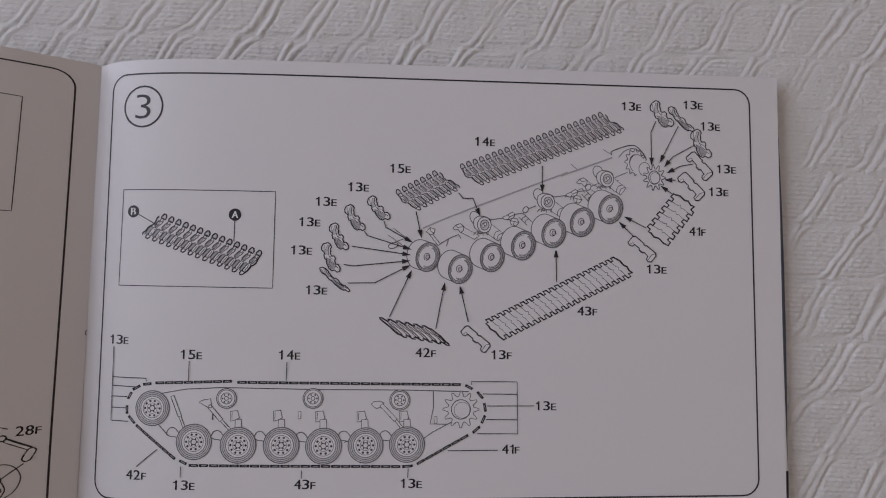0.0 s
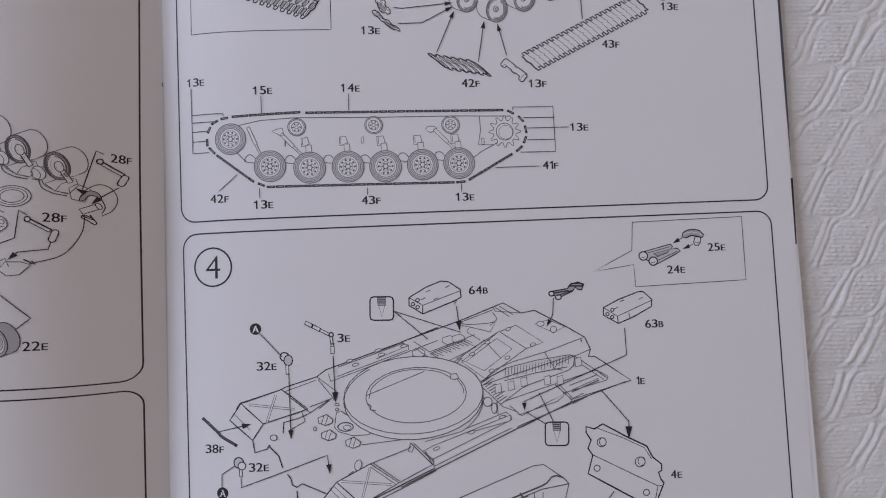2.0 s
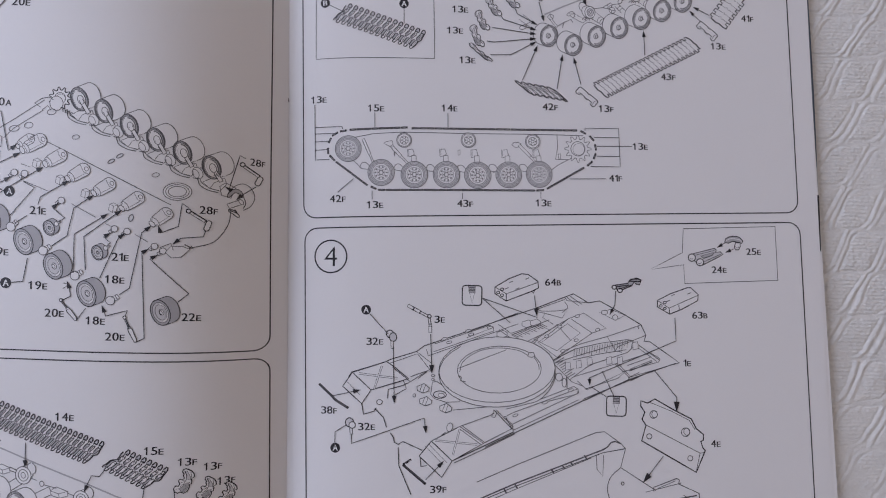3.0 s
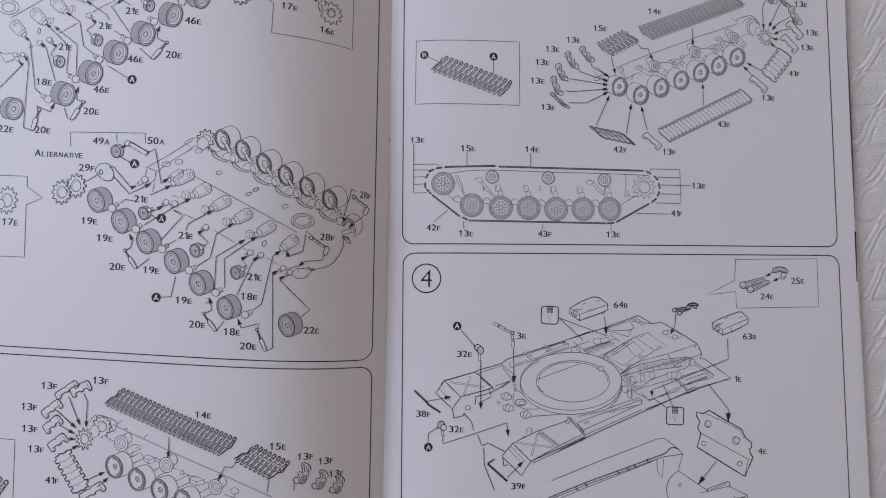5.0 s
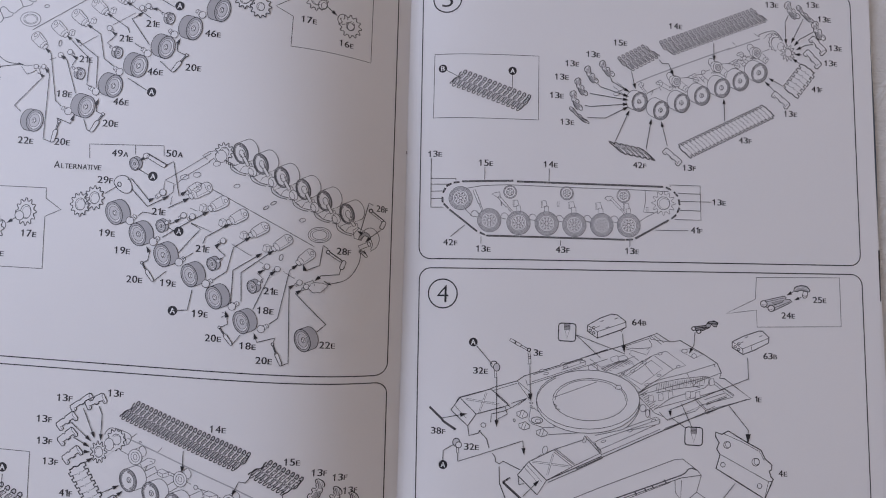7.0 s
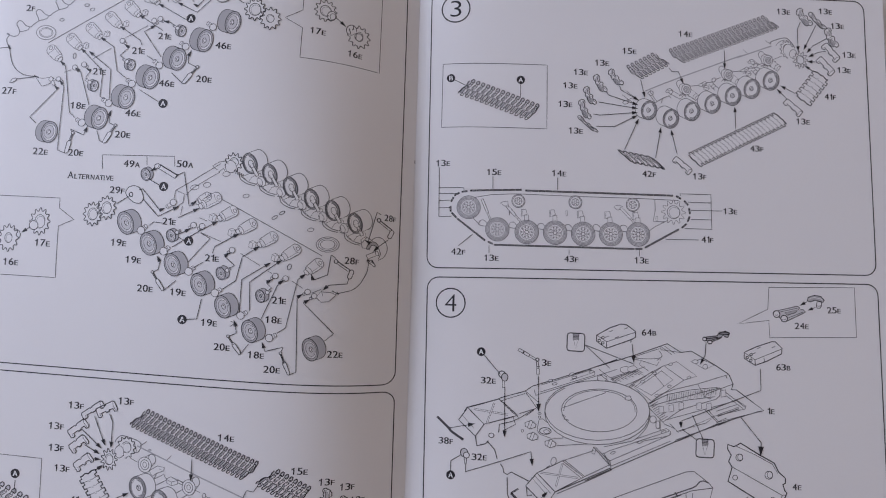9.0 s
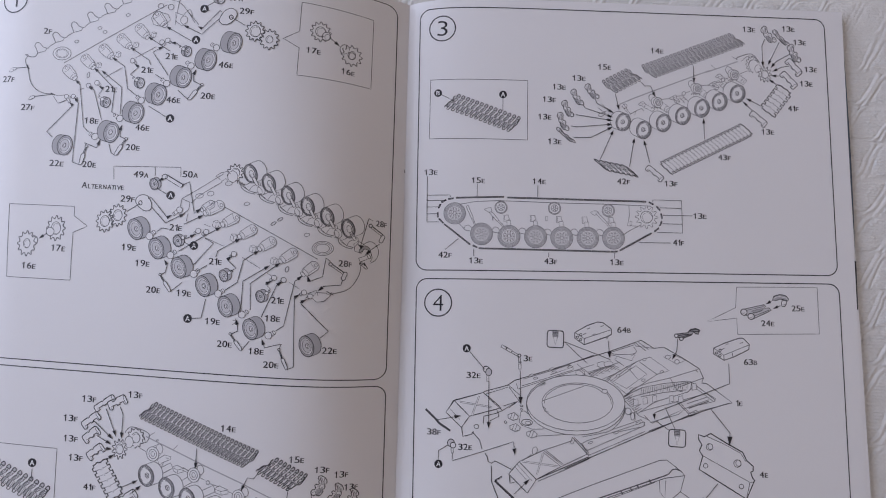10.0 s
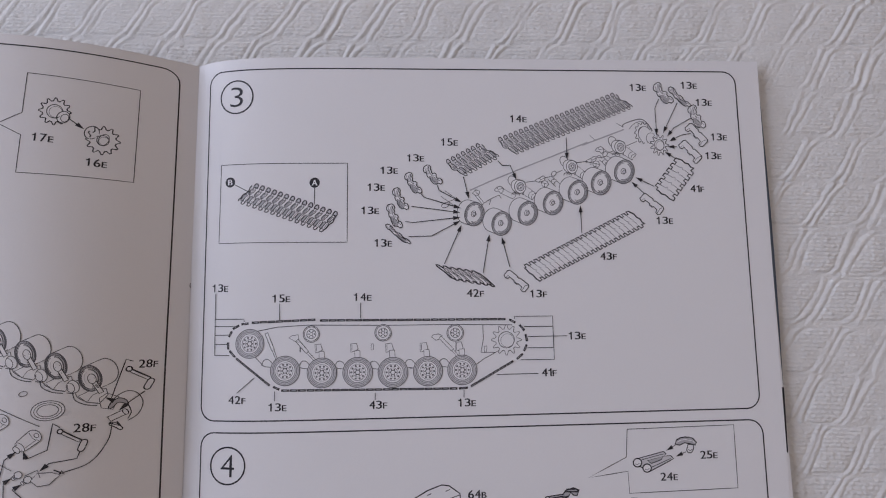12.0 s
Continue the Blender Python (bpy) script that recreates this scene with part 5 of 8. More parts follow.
pen.line([(101.38, 103.00), (115.27, 107.80), (116.95, 106.45), (116.45, 104.79), (102.19, 101.71)], 0.14, tone=2)
pen.oval((109.38, 111.45), (1.37, -0.06), (-0.05, -1.51), 0.16, 4, 2)
pen.oval((111.45, 109.24), (0.86, -0.04), (-0.06, -1.68), 0.16, 4, 2)
pen.line([(156.01, 115.52), (146.09, 112.77), (137.99, 109.29)], 0.14, tone=2)
pen.line([(118.54, 102.07), (119.35, 102.95), (142.73, 111.35)], 0.20, tone=2)
pen.line([(118.54, 102.07), (92.17, 90.91), (91.40, 90.57), (80.21, 85.71)], 0.20)
pen.line([(116.98, 102.53), (91.05, 91.72)], 0.14, tone=2)
pen.line([(88.55, 97.13), (90.49, 98.16), (116.75, 106.76), (117.08, 105.21), (90.74, 94.00)], 0.14, tone=2)
pen.line([(88.55, 97.13), (87.39, 96.82), (90.74, 94.00), (91.04, 91.34)], 0.14, tone=2)
pen.line([(83.67, 99.65), (90.68, 92.12)], 0.20, tone=2)
pen.line([(84.58, 99.60), (91.09, 93.00)], 0.14, tone=2)
pen.line([(83.67, 99.65), (82.83, 97.05), (83.95, 96.62), (84.77, 98.46)], 0.14, tone=2)
pen.oval((92.00, 97.33), (1.02, 0.31), (0.14, -0.43), 0.14, 4, 2)
pen.oval((103.71, 101.89), (1.03, 0.31), (0.14, -0.44), 0.14, 4, 2)
pen.oval((113.99, 106.28), (1.04, 0.32), (0.14, -0.44), 0.14, 4, 2)
pen.line([(88.25, 99.79), (97.13, 101.61), (101.42, 102.92), (105.42, 106.53), (107.50, 110.26), (107.61, 113.31)], 0.14, tone=2, curve=True)
pen.shape([(59.66, 88.63), (70.48, 93.75), (79.52, 87.16), (67.46, 81.01)], 4, 0.20)
pen.shape([(54.98, 83.21), (59.66, 88.63), (67.46, 81.01), (63.49, 75.04)], 4, 0.22)
pen.line([(55.35, 82.82), (55.64, 79.26), (57.77, 79.59)], 0.20)
pen.line([(57.34, 86.86), (64.00, 79.69)], 0.10, tone=2)
pen.line([(58.50, 87.71), (65.54, 80.36)], 0.10, tone=2)
pen.line([(61.19, 88.78), (77.20, 86.76)], 0.75)
pen.line([(61.19, 88.78), (77.20, 86.76)], 0.45, tone=4)
pen.line([(70.45, 92.61), (67.74, 83.11)], 0.75)
pen.line([(70.45, 92.61), (67.74, 83.11)], 0.45, tone=4)
pen.line([(67.46, 81.01), (79.88, 86.23), (91.28, 91.11)], 0.22)
pen.line([(68.20, 80.21), (80.24, 85.22), (91.64, 90.32)], 0.16)
pen.line([(79.52, 87.16), (90.54, 92.30), (88.34, 96.64)], 0.16)
pen.line([(70.48, 93.75), (82.54, 97.71), (83.73, 98.42)], 0.16, tone=2)
pen.line([(71.41, 94.01), (79.69, 87.69)], 0.14, tone=2)
pen.line([(70.46, 92.84), (78.73, 86.60)], 0.14, tone=2)
pen.shape([(26.28, 109.66), (30.01, 114.88), (36.99, 108.21), (33.46, 103.18)], 4, 0.20)
pen.shape([(30.01, 114.88), (42.91, 118.78), (45.90, 116.61), (51.12, 112.20), (36.99, 108.21)], 4, 0.20)
pen.line([(27.48, 111.91), (32.76, 106.45)], 0.10, tone=2)
pen.line([(31.36, 113.32), (34.37, 110.57)], 0.10, tone=2)
pen.line([(33.47, 103.40), (34.14, 99.22), (37.97, 100.22), (38.90, 101.47)], 0.20)
pen.line([(32.54, 114.43), (46.95, 112.38)], 0.75)
pen.line([(32.54, 114.43), (46.95, 112.38)], 0.45, tone=4)
pen.line([(41.13, 117.17), (38.14, 108.54)], 0.75)
pen.line([(41.13, 117.17), (38.14, 108.54)], 0.45, tone=4)
pen.line([(45.15, 116.64), (51.85, 111.03), (48.78, 109.64), (43.45, 108.34), (43.22, 104.93)], 0.18)
pen.line([(45.77, 110.52), (49.21, 111.52), (50.27, 108.43), (44.90, 105.62)], 0.14)
pen.line([(51.90, 112.93), (58.04, 114.96)], 0.16, tone=2)
pen.line([(51.85, 111.03), (58.81, 115.31)], 0.16, tone=2)
pen.line([(38.37, 101.34), (41.70, 97.81), (42.76, 94.14)], 0.20)
pen.oval((40.16, 103.69), (1.06, -0.04), (-0.02, -0.91), 0.16, 4, 1)
pen.line([(44.23, 92.04), (45.32, 90.48), (45.66, 88.58), (47.15, 87.76), (48.84, 88.80), (56.17, 85.26)], 0.20)
pen.line([(47.13, 86.63), (47.35, 79.85), (51.85, 68.96)], 0.20)
pen.oval((66.65, 93.57), (1.03, -0.33), (-0.48, -1.59), 0.14, 4, 2)
pen.line([(63.52, 90.70), (65.07, 91.76)], 0.14, tone=2)
pen.shape([(59.50, 106.11), (60.22, 110.66), (61.76, 110.97), (70.78, 104.43), (70.35, 103.08), (65.37, 103.01), (60.83, 104.53)], 4, 0.15, 2)
pen.oval((63.00, 105.95), (2.44, -0.12), (-0.04, -1.37), 0.20, 4, 1)
pen.oval((63.53, 105.70), (1.22, -0.06), (-0.02, -0.76), 0.14, 4, 2)
pen.shape([(54.32, 109.25), (57.01, 110.19), (59.02, 108.58), (58.69, 107.37), (56.54, 106.71), (54.44, 107.72)], 4, 0.17)
pen.line([(55.42, 107.52), (56.23, 109.77)], 0.12)
pen.line([(56.55, 107.01), (57.52, 109.56)], 0.12)
pen.shape([(55.27, 104.41), (57.95, 105.35), (59.97, 103.73), (59.63, 102.53), (57.49, 101.87), (55.38, 102.88)], 4, 0.17)
pen.line([(56.37, 102.68), (57.18, 104.93)], 0.12)
pen.line([(57.49, 102.17), (58.47, 104.71)], 0.12)
pen.shape([(62.89, 101.61), (65.59, 102.54), (67.61, 100.92), (67.27, 99.71), (65.11, 99.06), (63.00, 100.08)], 4, 0.17)
pen.line([(63.99, 99.88), (64.81, 102.12)], 0.12)
pen.line([(65.12, 99.36), (66.11, 101.91)], 0.12)
pen.line([(67.97, 99.98), (84.58, 101.07)], 0.14, tone=2)
pen.oval((53.25, 105.87), (0.46, -0.02), (-0.01, -0.61), 0.14, 4, 2)
pen.oval((60.44, 113.18), (0.69, -0.03), (-0.01, -0.38), 0.14, 4, 2)
pen.oval((60.40, 111.65), (0.46, -0.02), (-0.01, -0.46), 0.14, 4, 2)
pen.oval((85.24, 113.72), (22.62, 0.16), (0.29, -13.08), 0.17, 4, 2)
pen.oval((85.28, 114.91), (22.63, 0.17), (0.28, -12.49), 0.17, 4, 2)
pen.oval((86.08, 114.88), (16.33, 0.12), (0.20, -8.93), 0.17, 4, 2)
pen.line([(70.67, 114.42), (72.15, 118.36), (77.94, 121.97), (85.13, 123.17), (93.26, 122.11), (97.79, 119.74)], 0.15, tone=2, curve=True)
pen.line([(99.60, 119.34), (101.24, 116.75), (101.60, 114.57)], 0.15, tone=2, curve=True)
pen.line([(70.2, 115.7), (88.9, 122.4)], 0.16, tone=2)
pen.shape([(97.2, 119.6), (97.6, 121.0), (99.4, 121.2), (100.0, 119.8), (98.9, 119.3)], 4, 0.18, 1)
pen.line([(70.3, 112.9), (71.4, 112.1), (70.9, 111.0), (72.9, 110.6)], 0.2, tone=1)
pen.build("hull_drawing", page_right, "fine line drawing of an upper hull with a turret ring")
pen = Pen("r")
pen.weight = 1.3
pen.shape([(84.71, 146.60), (89.71, 149.42), (90.15, 149.74), (95.33, 151.63), (97.88, 151.30), (101.65, 148.64), (101.82, 146.07), (99.38, 144.87), (89.03, 141.13), (84.63, 144.07)], 4, 0.24, 0)
pen.line([(84.71, 146.60), (89.12, 143.92), (101.64, 148.21)], 0.16)
pen.line([(89.12, 143.92), (89.03, 141.13)], 0.20)
pen.line([(99.38, 144.87), (99.61, 143.84), (100.42, 145.26)], 0.16)
pen.oval((85.91, 144.45), (0.59, -0.02), (-0.02, -0.51), 0.20, -1, 0)
pen.oval((87.40, 143.39), (0.59, -0.02), (-0.02, -0.51), 0.20, -1, 0)
pen.oval((87.47, 145.67), (0.59, -0.02), (-0.02, -0.51), 0.20, -1, 0)
pen.line([(90.27, 148.21), (91.82, 148.84)], 0.18, tone=2)
pen.line([(96.71, 149.46), (98.27, 150.10)], 0.18, tone=2)
pen.line([(88.49, 145.72), (90.04, 146.35)], 0.18, tone=2)
pen.line([(92.74, 145.59), (94.30, 146.22)], 0.18, tone=2)
pen.build("hull_part_drawing", page_right, "outline drawing of a small hull part")
pen = Pen("r")
pen.weight = 1.3
pen.shape([(149.92, 140.69), (155.14, 143.16), (162.30, 145.59), (163.96, 145.54), (166.91, 142.79), (166.63, 140.39), (159.82, 137.01), (154.78, 135.18), (149.81, 138.14)], 4, 0.24, 0)
pen.line([(149.92, 140.69), (154.64, 137.58), (166.90, 142.55)], 0.16)
pen.line([(154.64, 137.58), (154.78, 135.18)], 0.20)
pen.line([(158.65, 138.65), (158.97, 136.64), (159.99, 137.16)], 0.20)
pen.oval((151.22, 138.50), (0.57, -0.02), (-0.02, -0.48), 0.20, -1, 0)
pen.oval((152.82, 137.40), (0.58, -0.02), (-0.02, -0.48), 0.20, -1, 0)
pen.oval((152.93, 139.80), (0.58, -0.02), (-0.02, -0.48), 0.20, -1, 0)
pen.line([(155.69, 142.43), (157.20, 143.02)], 0.18, tone=2)
pen.line([(162.34, 143.02), (163.87, 143.61)], 0.18, tone=2)
pen.line([(153.52, 140.10), (155.03, 140.69)], 0.18, tone=2)
pen.build("hull_part_drawing", page_right, "outline drawing of a small hull part")
pen = Pen("r")
pen.weight = 1.3
pen.shape([(131.40, 146.02), (132.49, 146.85), (137.82, 147.55), (138.76, 148.83), (141.46, 149.61), (143.48, 148.86), (142.68, 146.97), (141.36, 147.19), (140.51, 148.08), (139.56, 146.63), (134.61, 144.62), (133.31, 145.35)], 3, 0.26, 0)
pen.oval((132.28, 146.08), (0.88, -0.03), (-0.03, -0.78), 0.25, 4, 0)
pen.oval((134.61, 144.80), (0.97, -0.03), (-0.03, -0.78), 0.25, 4, 0)
pen.line([(138.30, 148.41), (143.18, 148.26)], 0.30, tone=0)
pen.line([(133.35, 146.22), (138.24, 146.93)], 0.26, tone=0)
pen.line([(134.19, 145.33), (139.39, 146.90)], 0.20, tone=0)
pen.line([(138.95, 149.17), (142.33, 149.24), (143.29, 148.69)], 0.30, tone=0)
pen.build("hull_part_drawing", page_right, "outline drawing of a small hull part")
pen = Pen("r")
pen.weight = 1.3
pen.shape([(142.07, 101.45), (144.83, 100.54), (147.80, 102.02), (155.03, 97.78), (162.56, 93.81), (164.42, 90.05), (167.40, 87.56), (167.30, 85.46), (166.21, 84.90), (166.91, 82.53), (167.91, 81.31), (167.00, 79.42), (164.01, 73.01), (142.04, 86.02), (143.90, 91.93), (142.40, 94.32), (143.56, 96.96), (141.98, 99.52)], 4, 0.30, 0)
pen.line([(143.75, 92.16), (165.75, 80.42)], 0.16)
pen.line([(145.89, 100.72), (154.20, 97.20), (161.72, 93.31), (163.99, 89.53)], 0.14)
pen.line([(165.75, 80.42), (167.38, 80.56)], 0.14)
pen.line([(165.75, 80.42), (164.02, 73.40)], 0.16)
pen.oval((147.13, 96.01), (1.53, -0.08), (-0.06, -1.47), 0.18, 4, 1)
pen.oval((160.04, 88.73), (1.70, -0.09), (-0.08, -1.63), 0.18, 4, 1)
pen.oval((145.15, 87.61), (1.04, -0.06), (-0.04, -1.00), 0.18, 4, 1)
pen.oval((161.67, 78.57), (1.05, -0.06), (-0.05, -1.00), 0.18, 4, 1)
pen.oval((147.53, 96.14), (1.12, -0.06), (-0.06, -1.31), 0.14)
pen.oval((160.54, 88.94), (1.22, -0.07), (-0.07, -1.39), 0.14)
pen.build("hull_part_drawing", page_right, "outline drawing of a small hull part")
pen = Pen("r")
pen.weight = 1.3
pen.line([(17.15, 110.51), (22.29, 105.93), (23.45, 104.62), (28.45, 101.50)], 0.95, curve=True)
pen.line([(17.55, 110.13), (22.29, 106.08), (23.84, 104.47), (27.68, 101.90)], 0.50, tone=2, curve=True)
pen.build("hull_part_drawing", page_right, "outline drawing of a small hull part")
pen = Pen("r")
pen.weight = 1.3
pen.line([(48.87, 80.15), (57.37, 72.69)], 0.95, tone=0)
pen.line([(49.61, 79.73), (57.01, 73.16)], 0.45, tone=2)
pen.line([(48.87, 80.15), (51.93, 82.02)], 0.80, tone=0)
pen.line([(49.63, 80.48), (51.77, 81.72)], 0.40, tone=3)
pen.build("hull_part_drawing", page_right, "outline drawing of a small hull part")
pen = Pen("r")
pen.weight = 1.3
pen.oval((28.88, 96.20), (1.53, -0.04), (-0.03, -1.66), 0.22, 5, 1)
pen.rod([(29.33, 95.21), (29.57, 91.82)], 0.92)
pen.oval((29.86, 95.20), (1.22, -0.03), (-0.02, -1.21), 0.20, 4, 1)
pen.build("hull_part_drawing", page_right, "outline drawing of a small hull part")
pen = Pen("r")
pen.weight = 1.3
pen.rod([(51.02, 139.87), (55.71, 137.28)], 1.13)
pen.rod([(55.71, 137.28), (59.05, 135.42)], 0.83)
pen.rod([(59.06, 135.65), (59.49, 131.83)], 0.83)
pen.rod([(59.49, 131.83), (59.51, 129.56)], 1.13)
pen.line([(53.49, 139.18), (52.94, 137.99)], 0.34, tone=0)
pen.line([(55.95, 137.81), (55.39, 136.69)], 0.40, tone=0)
pen.line([(58.83, 132.62), (60.19, 132.72)], 0.40, tone=0)
pen.oval((59.21, 135.64), (0.68, -0.02), (-0.02, -0.68), 0.24, 4, 0)
pen.build("hull_part_drawing", page_right, "outline drawing of a small hull part")
pen = Pen("r")
pen.weight = 1.3
pen.oval((44.25, 129.14), (1.28, -0.80), (-0.70, -1.15), 0.24, 4, 0)
pen.oval((45.35, 127.97), (1.35, -0.05), (-0.04, -1.66), 0.20, 5, 0)
pen.rod([(44.94, 126.47), (45.03, 123.61)], 0.90)
pen.build("hull_part_drawing", page_right, "outline drawing of a small hull part")
pen = Pen("r")
pen.shape([(72.00, 146.14), (72.34, 147.01), (73.23, 147.31), (78.42, 147.15), (79.29, 146.80), (79.59, 145.91), (79.44, 140.69), (79.09, 139.82), (78.20, 139.53), (73.02, 139.71), (72.15, 140.06), (71.86, 140.95)], 4, 0.35, 0)
pen.shape([(74.42, 147.07), (77.02, 146.99), (76.94, 144.38), (74.55, 144.46)], 3, 0.18)
pen.shape([(74.75, 144.45), (76.74, 144.39), (75.64, 140.62)], 4, 0.18)
pen.line([(74.40, 146.47), (77.00, 146.39)], 0.20)
pen.line([(74.39, 145.87), (76.98, 145.79)], 0.20)
pen.line([(74.37, 145.27), (76.97, 145.19)], 0.20)
pen.build("icon_drawing", page_right, "rounded pictogram box with a drill tip")
pen = Pen("r")
pen.shape([(128.26, 102.49), (128.62, 103.36), (129.55, 103.63), (134.95, 103.37), (135.85, 103.00), (136.15, 102.10), (135.93, 96.85), (135.56, 95.98), (134.63, 95.71), (129.24, 95.99), (128.34, 96.36), (128.05, 97.26)], 4, 0.35, 0)
pen.shape([(130.78, 103.37), (133.49, 103.24), (133.38, 100.62), (130.89, 100.74)], 3, 0.18)
pen.shape([(131.09, 100.73), (133.17, 100.63), (131.97, 96.86)], 4, 0.18)
pen.line([(130.76, 102.77), (133.46, 102.63)], 0.20)
pen.line([(130.74, 102.16), (133.44, 102.03)], 0.20)
pen.line([(130.71, 101.56), (133.41, 101.42)], 0.20)
pen.build("icon_drawing", page_right, "rounded pictogram box with a drill tip")
printed("r", "leader_line", page_right, lambda p: p.line([(100.18, 143.14), (101.02, 135.05)], 0.22, tone=0, arrow=1.25), "thin black printed leader line")
printed("r", "leader_line", page_right, lambda p: p.line([(79.77, 142.28), (90.46, 132.72)], 0.20), "thin black printed leader line")
printed("r", "leader_line", page_right, lambda p: p.line([(79.94, 142.28), (101.18, 134.62)], 0.20), "thin black printed leader line")
printed("r", "leader_line", page_right, lambda p: p.line([(132.84, 144.68), (132.35, 139.09), (130.08, 135.12)], 0.22, tone=0, arrow=1.0), "thin black printed leader line")
printed("r", "leader_line", page_right, lambda p: p.line([(156.85, 133.66), (157.05, 124.54), (121.44, 110.90), (121.59, 107.92)], 0.22, tone=0, arrow=1.0), "thin black printed leader line")
printed("r", "leader_line", page_right, lambda p: p.line([(131.17, 103.48), (126.59, 113.47)], 0.20), "thin black printed leader line")
printed("r", "leader_line", page_right, lambda p: p.line([(128.53, 103.10), (122.01, 107.48)], 0.20), "thin black printed leader line")
printed("r", "leader_line", page_right, lambda p: p.line([(147.62, 113.39), (156.75, 102.41), (156.48, 96.59)], 0.22, tone=0, arrow=1.6), "thin black printed leader line")
printed("r", "leader_line", page_right, lambda p: p.line([(150.58, 79.76), (141.98, 69.76)], 0.22, tone=0, arrow=1.6), "thin black printed leader line")
printed("r", "leader_line", page_right, lambda p: p.line([(59.65, 128.94), (60.02, 113.82)], 0.22, tone=0, arrow=1.3), "thin black printed leader line")
printed("r", "leader_line", page_right, lambda p: p.line([(36.53, 136.95), (43.50, 129.16)], 0.20), "thin black printed leader line")
printed("r", "leader_line", page_right, lambda p: p.line([(45.46, 123.88), (45.68, 102.94)], 0.22, tone=0, arrow=1.1), "thin black printed leader line")
printed("r", "leader_line", page_right, lambda p: p.line([(22.29, 106.08), (33.18, 108.33)], 0.20, tone=0, arrow=1.15), "thin black printed leader line")
printed("r", "leader_line", page_right, lambda p: p.line([(57.41, 74.42), (64.42, 81.18)], 0.20, tone=0, arrow=1.15), "thin black printed leader line")
printed("r", "leader_line", page_right, lambda p: p.line([(23.30, 88.15), (23.39, 92.67), (27.56, 95.25)], 0.20), "thin black printed leader line")
printed("r", "leader_line", page_right, lambda p: p.line([(29.57, 91.82), (29.58, 88.43), (56.99, 97.33), (57.68, 91.38)], 0.20, tone=0, arrow=1.15), "thin black printed leader line")
pen = Pen("r")
pen.weight = 1.3
pen.line([(76.81, 72.72), (91.92, 78.51), (123.56, 89.72), (127.12, 89.99), (133.65, 85.18), (135.39, 83.17), (133.27, 76.03), (147.19, 66.76)], 0.18, tone=2)
pen.line([(75.10, 65.41), (91.70, 71.64), (126.45, 83.14), (128.06, 83.97), (129.71, 85.79), (131.31, 86.08), (133.65, 85.18)], 0.30, tone=2)
pen.line([(75.07, 64.52), (91.90, 70.65), (126.41, 82.00), (135.39, 83.17)], 0.20, tone=2)
pen.line([(75.03, 63.19), (91.86, 69.53), (121.62, 80.15)], 0.15, tone=2)
pen.line([(87.23, 69.68), (88.09, 68.28)], 0.35, tone=2)
pen.line([(91.46, 71.28), (92.33, 69.88)], 0.35, tone=2)
pen.line([(105.83, 76.25), (106.70, 74.84)], 0.35, tone=2)
pen.line([(110.14, 77.65), (111.02, 76.23)], 0.35, tone=2)
pen.line([(113.29, 78.97), (114.17, 77.56)], 0.35, tone=2)
pen.line([(118.84, 81.30), (119.73, 79.88)], 0.35, tone=2)
pen.line([(123.62, 81.17), (123.80, 75.84), (126.05, 73.04), (126.60, 81.00)], 0.16, tone=2)
pen.line([(133.27, 76.03), (129.17, 72.47), (127.81, 67.99), (128.81, 63.38)], 0.18, tone=2, curve=True)
pen.oval((133.96, 69.88), (0.55, -0.03), (-0.03, -0.61), 0.20, -1, 2)
pen.line([(146.38, 66.43), (146.45, 67.95), (155.82, 70.97), (157.00, 70.36), (156.52, 68.85), (164.83, 64.86), (165.05, 61.00)], 0.22, tone=2)
pen.line([(143.18, 66.25), (157.75, 69.16)], 0.14, tone=2)
pen.line([(148.02, 67.47), (155.37, 70.08)], 0.14, tone=2)
pen.line([(151.81, 62.48), (163.98, 64.14)], 0.30, tone=2)
pen.line([(158.34, 64.51), (163.84, 61.08)], 0.14, tone=2)
pen.build("lower_hull_drawing", page_right, "fine line drawing of a lower hull tub")
title_at = (-123.20, 205.13)
step_one_at = (-171.38, 290.37)
pen = Pen("l")
pen.line([(-42.13, 291.33), (-11.75, 290.53), (-11.85, 256.71), (-42.59, 257.09), (-42.28, 269.81), (-49.12, 273.33), (-42.49, 277.44), (-42.13, 291.33)], 0.16)
pen.gear((-33.68, 278.73), 4.33, 4.72, 12, 0.78, 0.50)
pen.oval((-31.26, 277.00), (1.73, 0.38), (0.09, -1.99), 0.20, 4, 1)
pen.oval((-30.86, 276.75), (1.06, 0.23), (0.06, -1.33), 0.14)
pen.oval((-23.47, 272.67), (1.93, 0.51), (0.10, -2.22), 0.20, 4, 1)
pen.gear((-20.44, 270.32), 4.42, 5.02, 12, 0.78, 0.36)
pen.oval((-20.26, 270.59), (1.30, -0.18), (-0.52, -2.05), 0.14)
pen.line([(-29.49, 276.50), (-25.46, 273.52)], 0.22, tone=0, arrow=1)
pen.build("inset_drawing", page_left, "thin framed callout with two toothed sprockets")
pen = Pen("l")
pen.line([(-165.04, 197.34), (-135.40, 196.49), (-135.31, 192.45), (-129.05, 188.00), (-135.33, 185.29), (-135.52, 164.79), (-164.06, 165.79), (-165.04, 197.34)], 0.16)
pen.gear((-143.09, 186.98), 4.19, 5.45, 12, 0.78, 0.50)
pen.oval((-145.60, 185.43), (1.78, 0.03), (0.13, -1.81), 0.20, 4, 1)
pen.oval((-153.22, 181.57), (2.31, 0.04), (0.15, -2.21), 0.20, 4, 1)
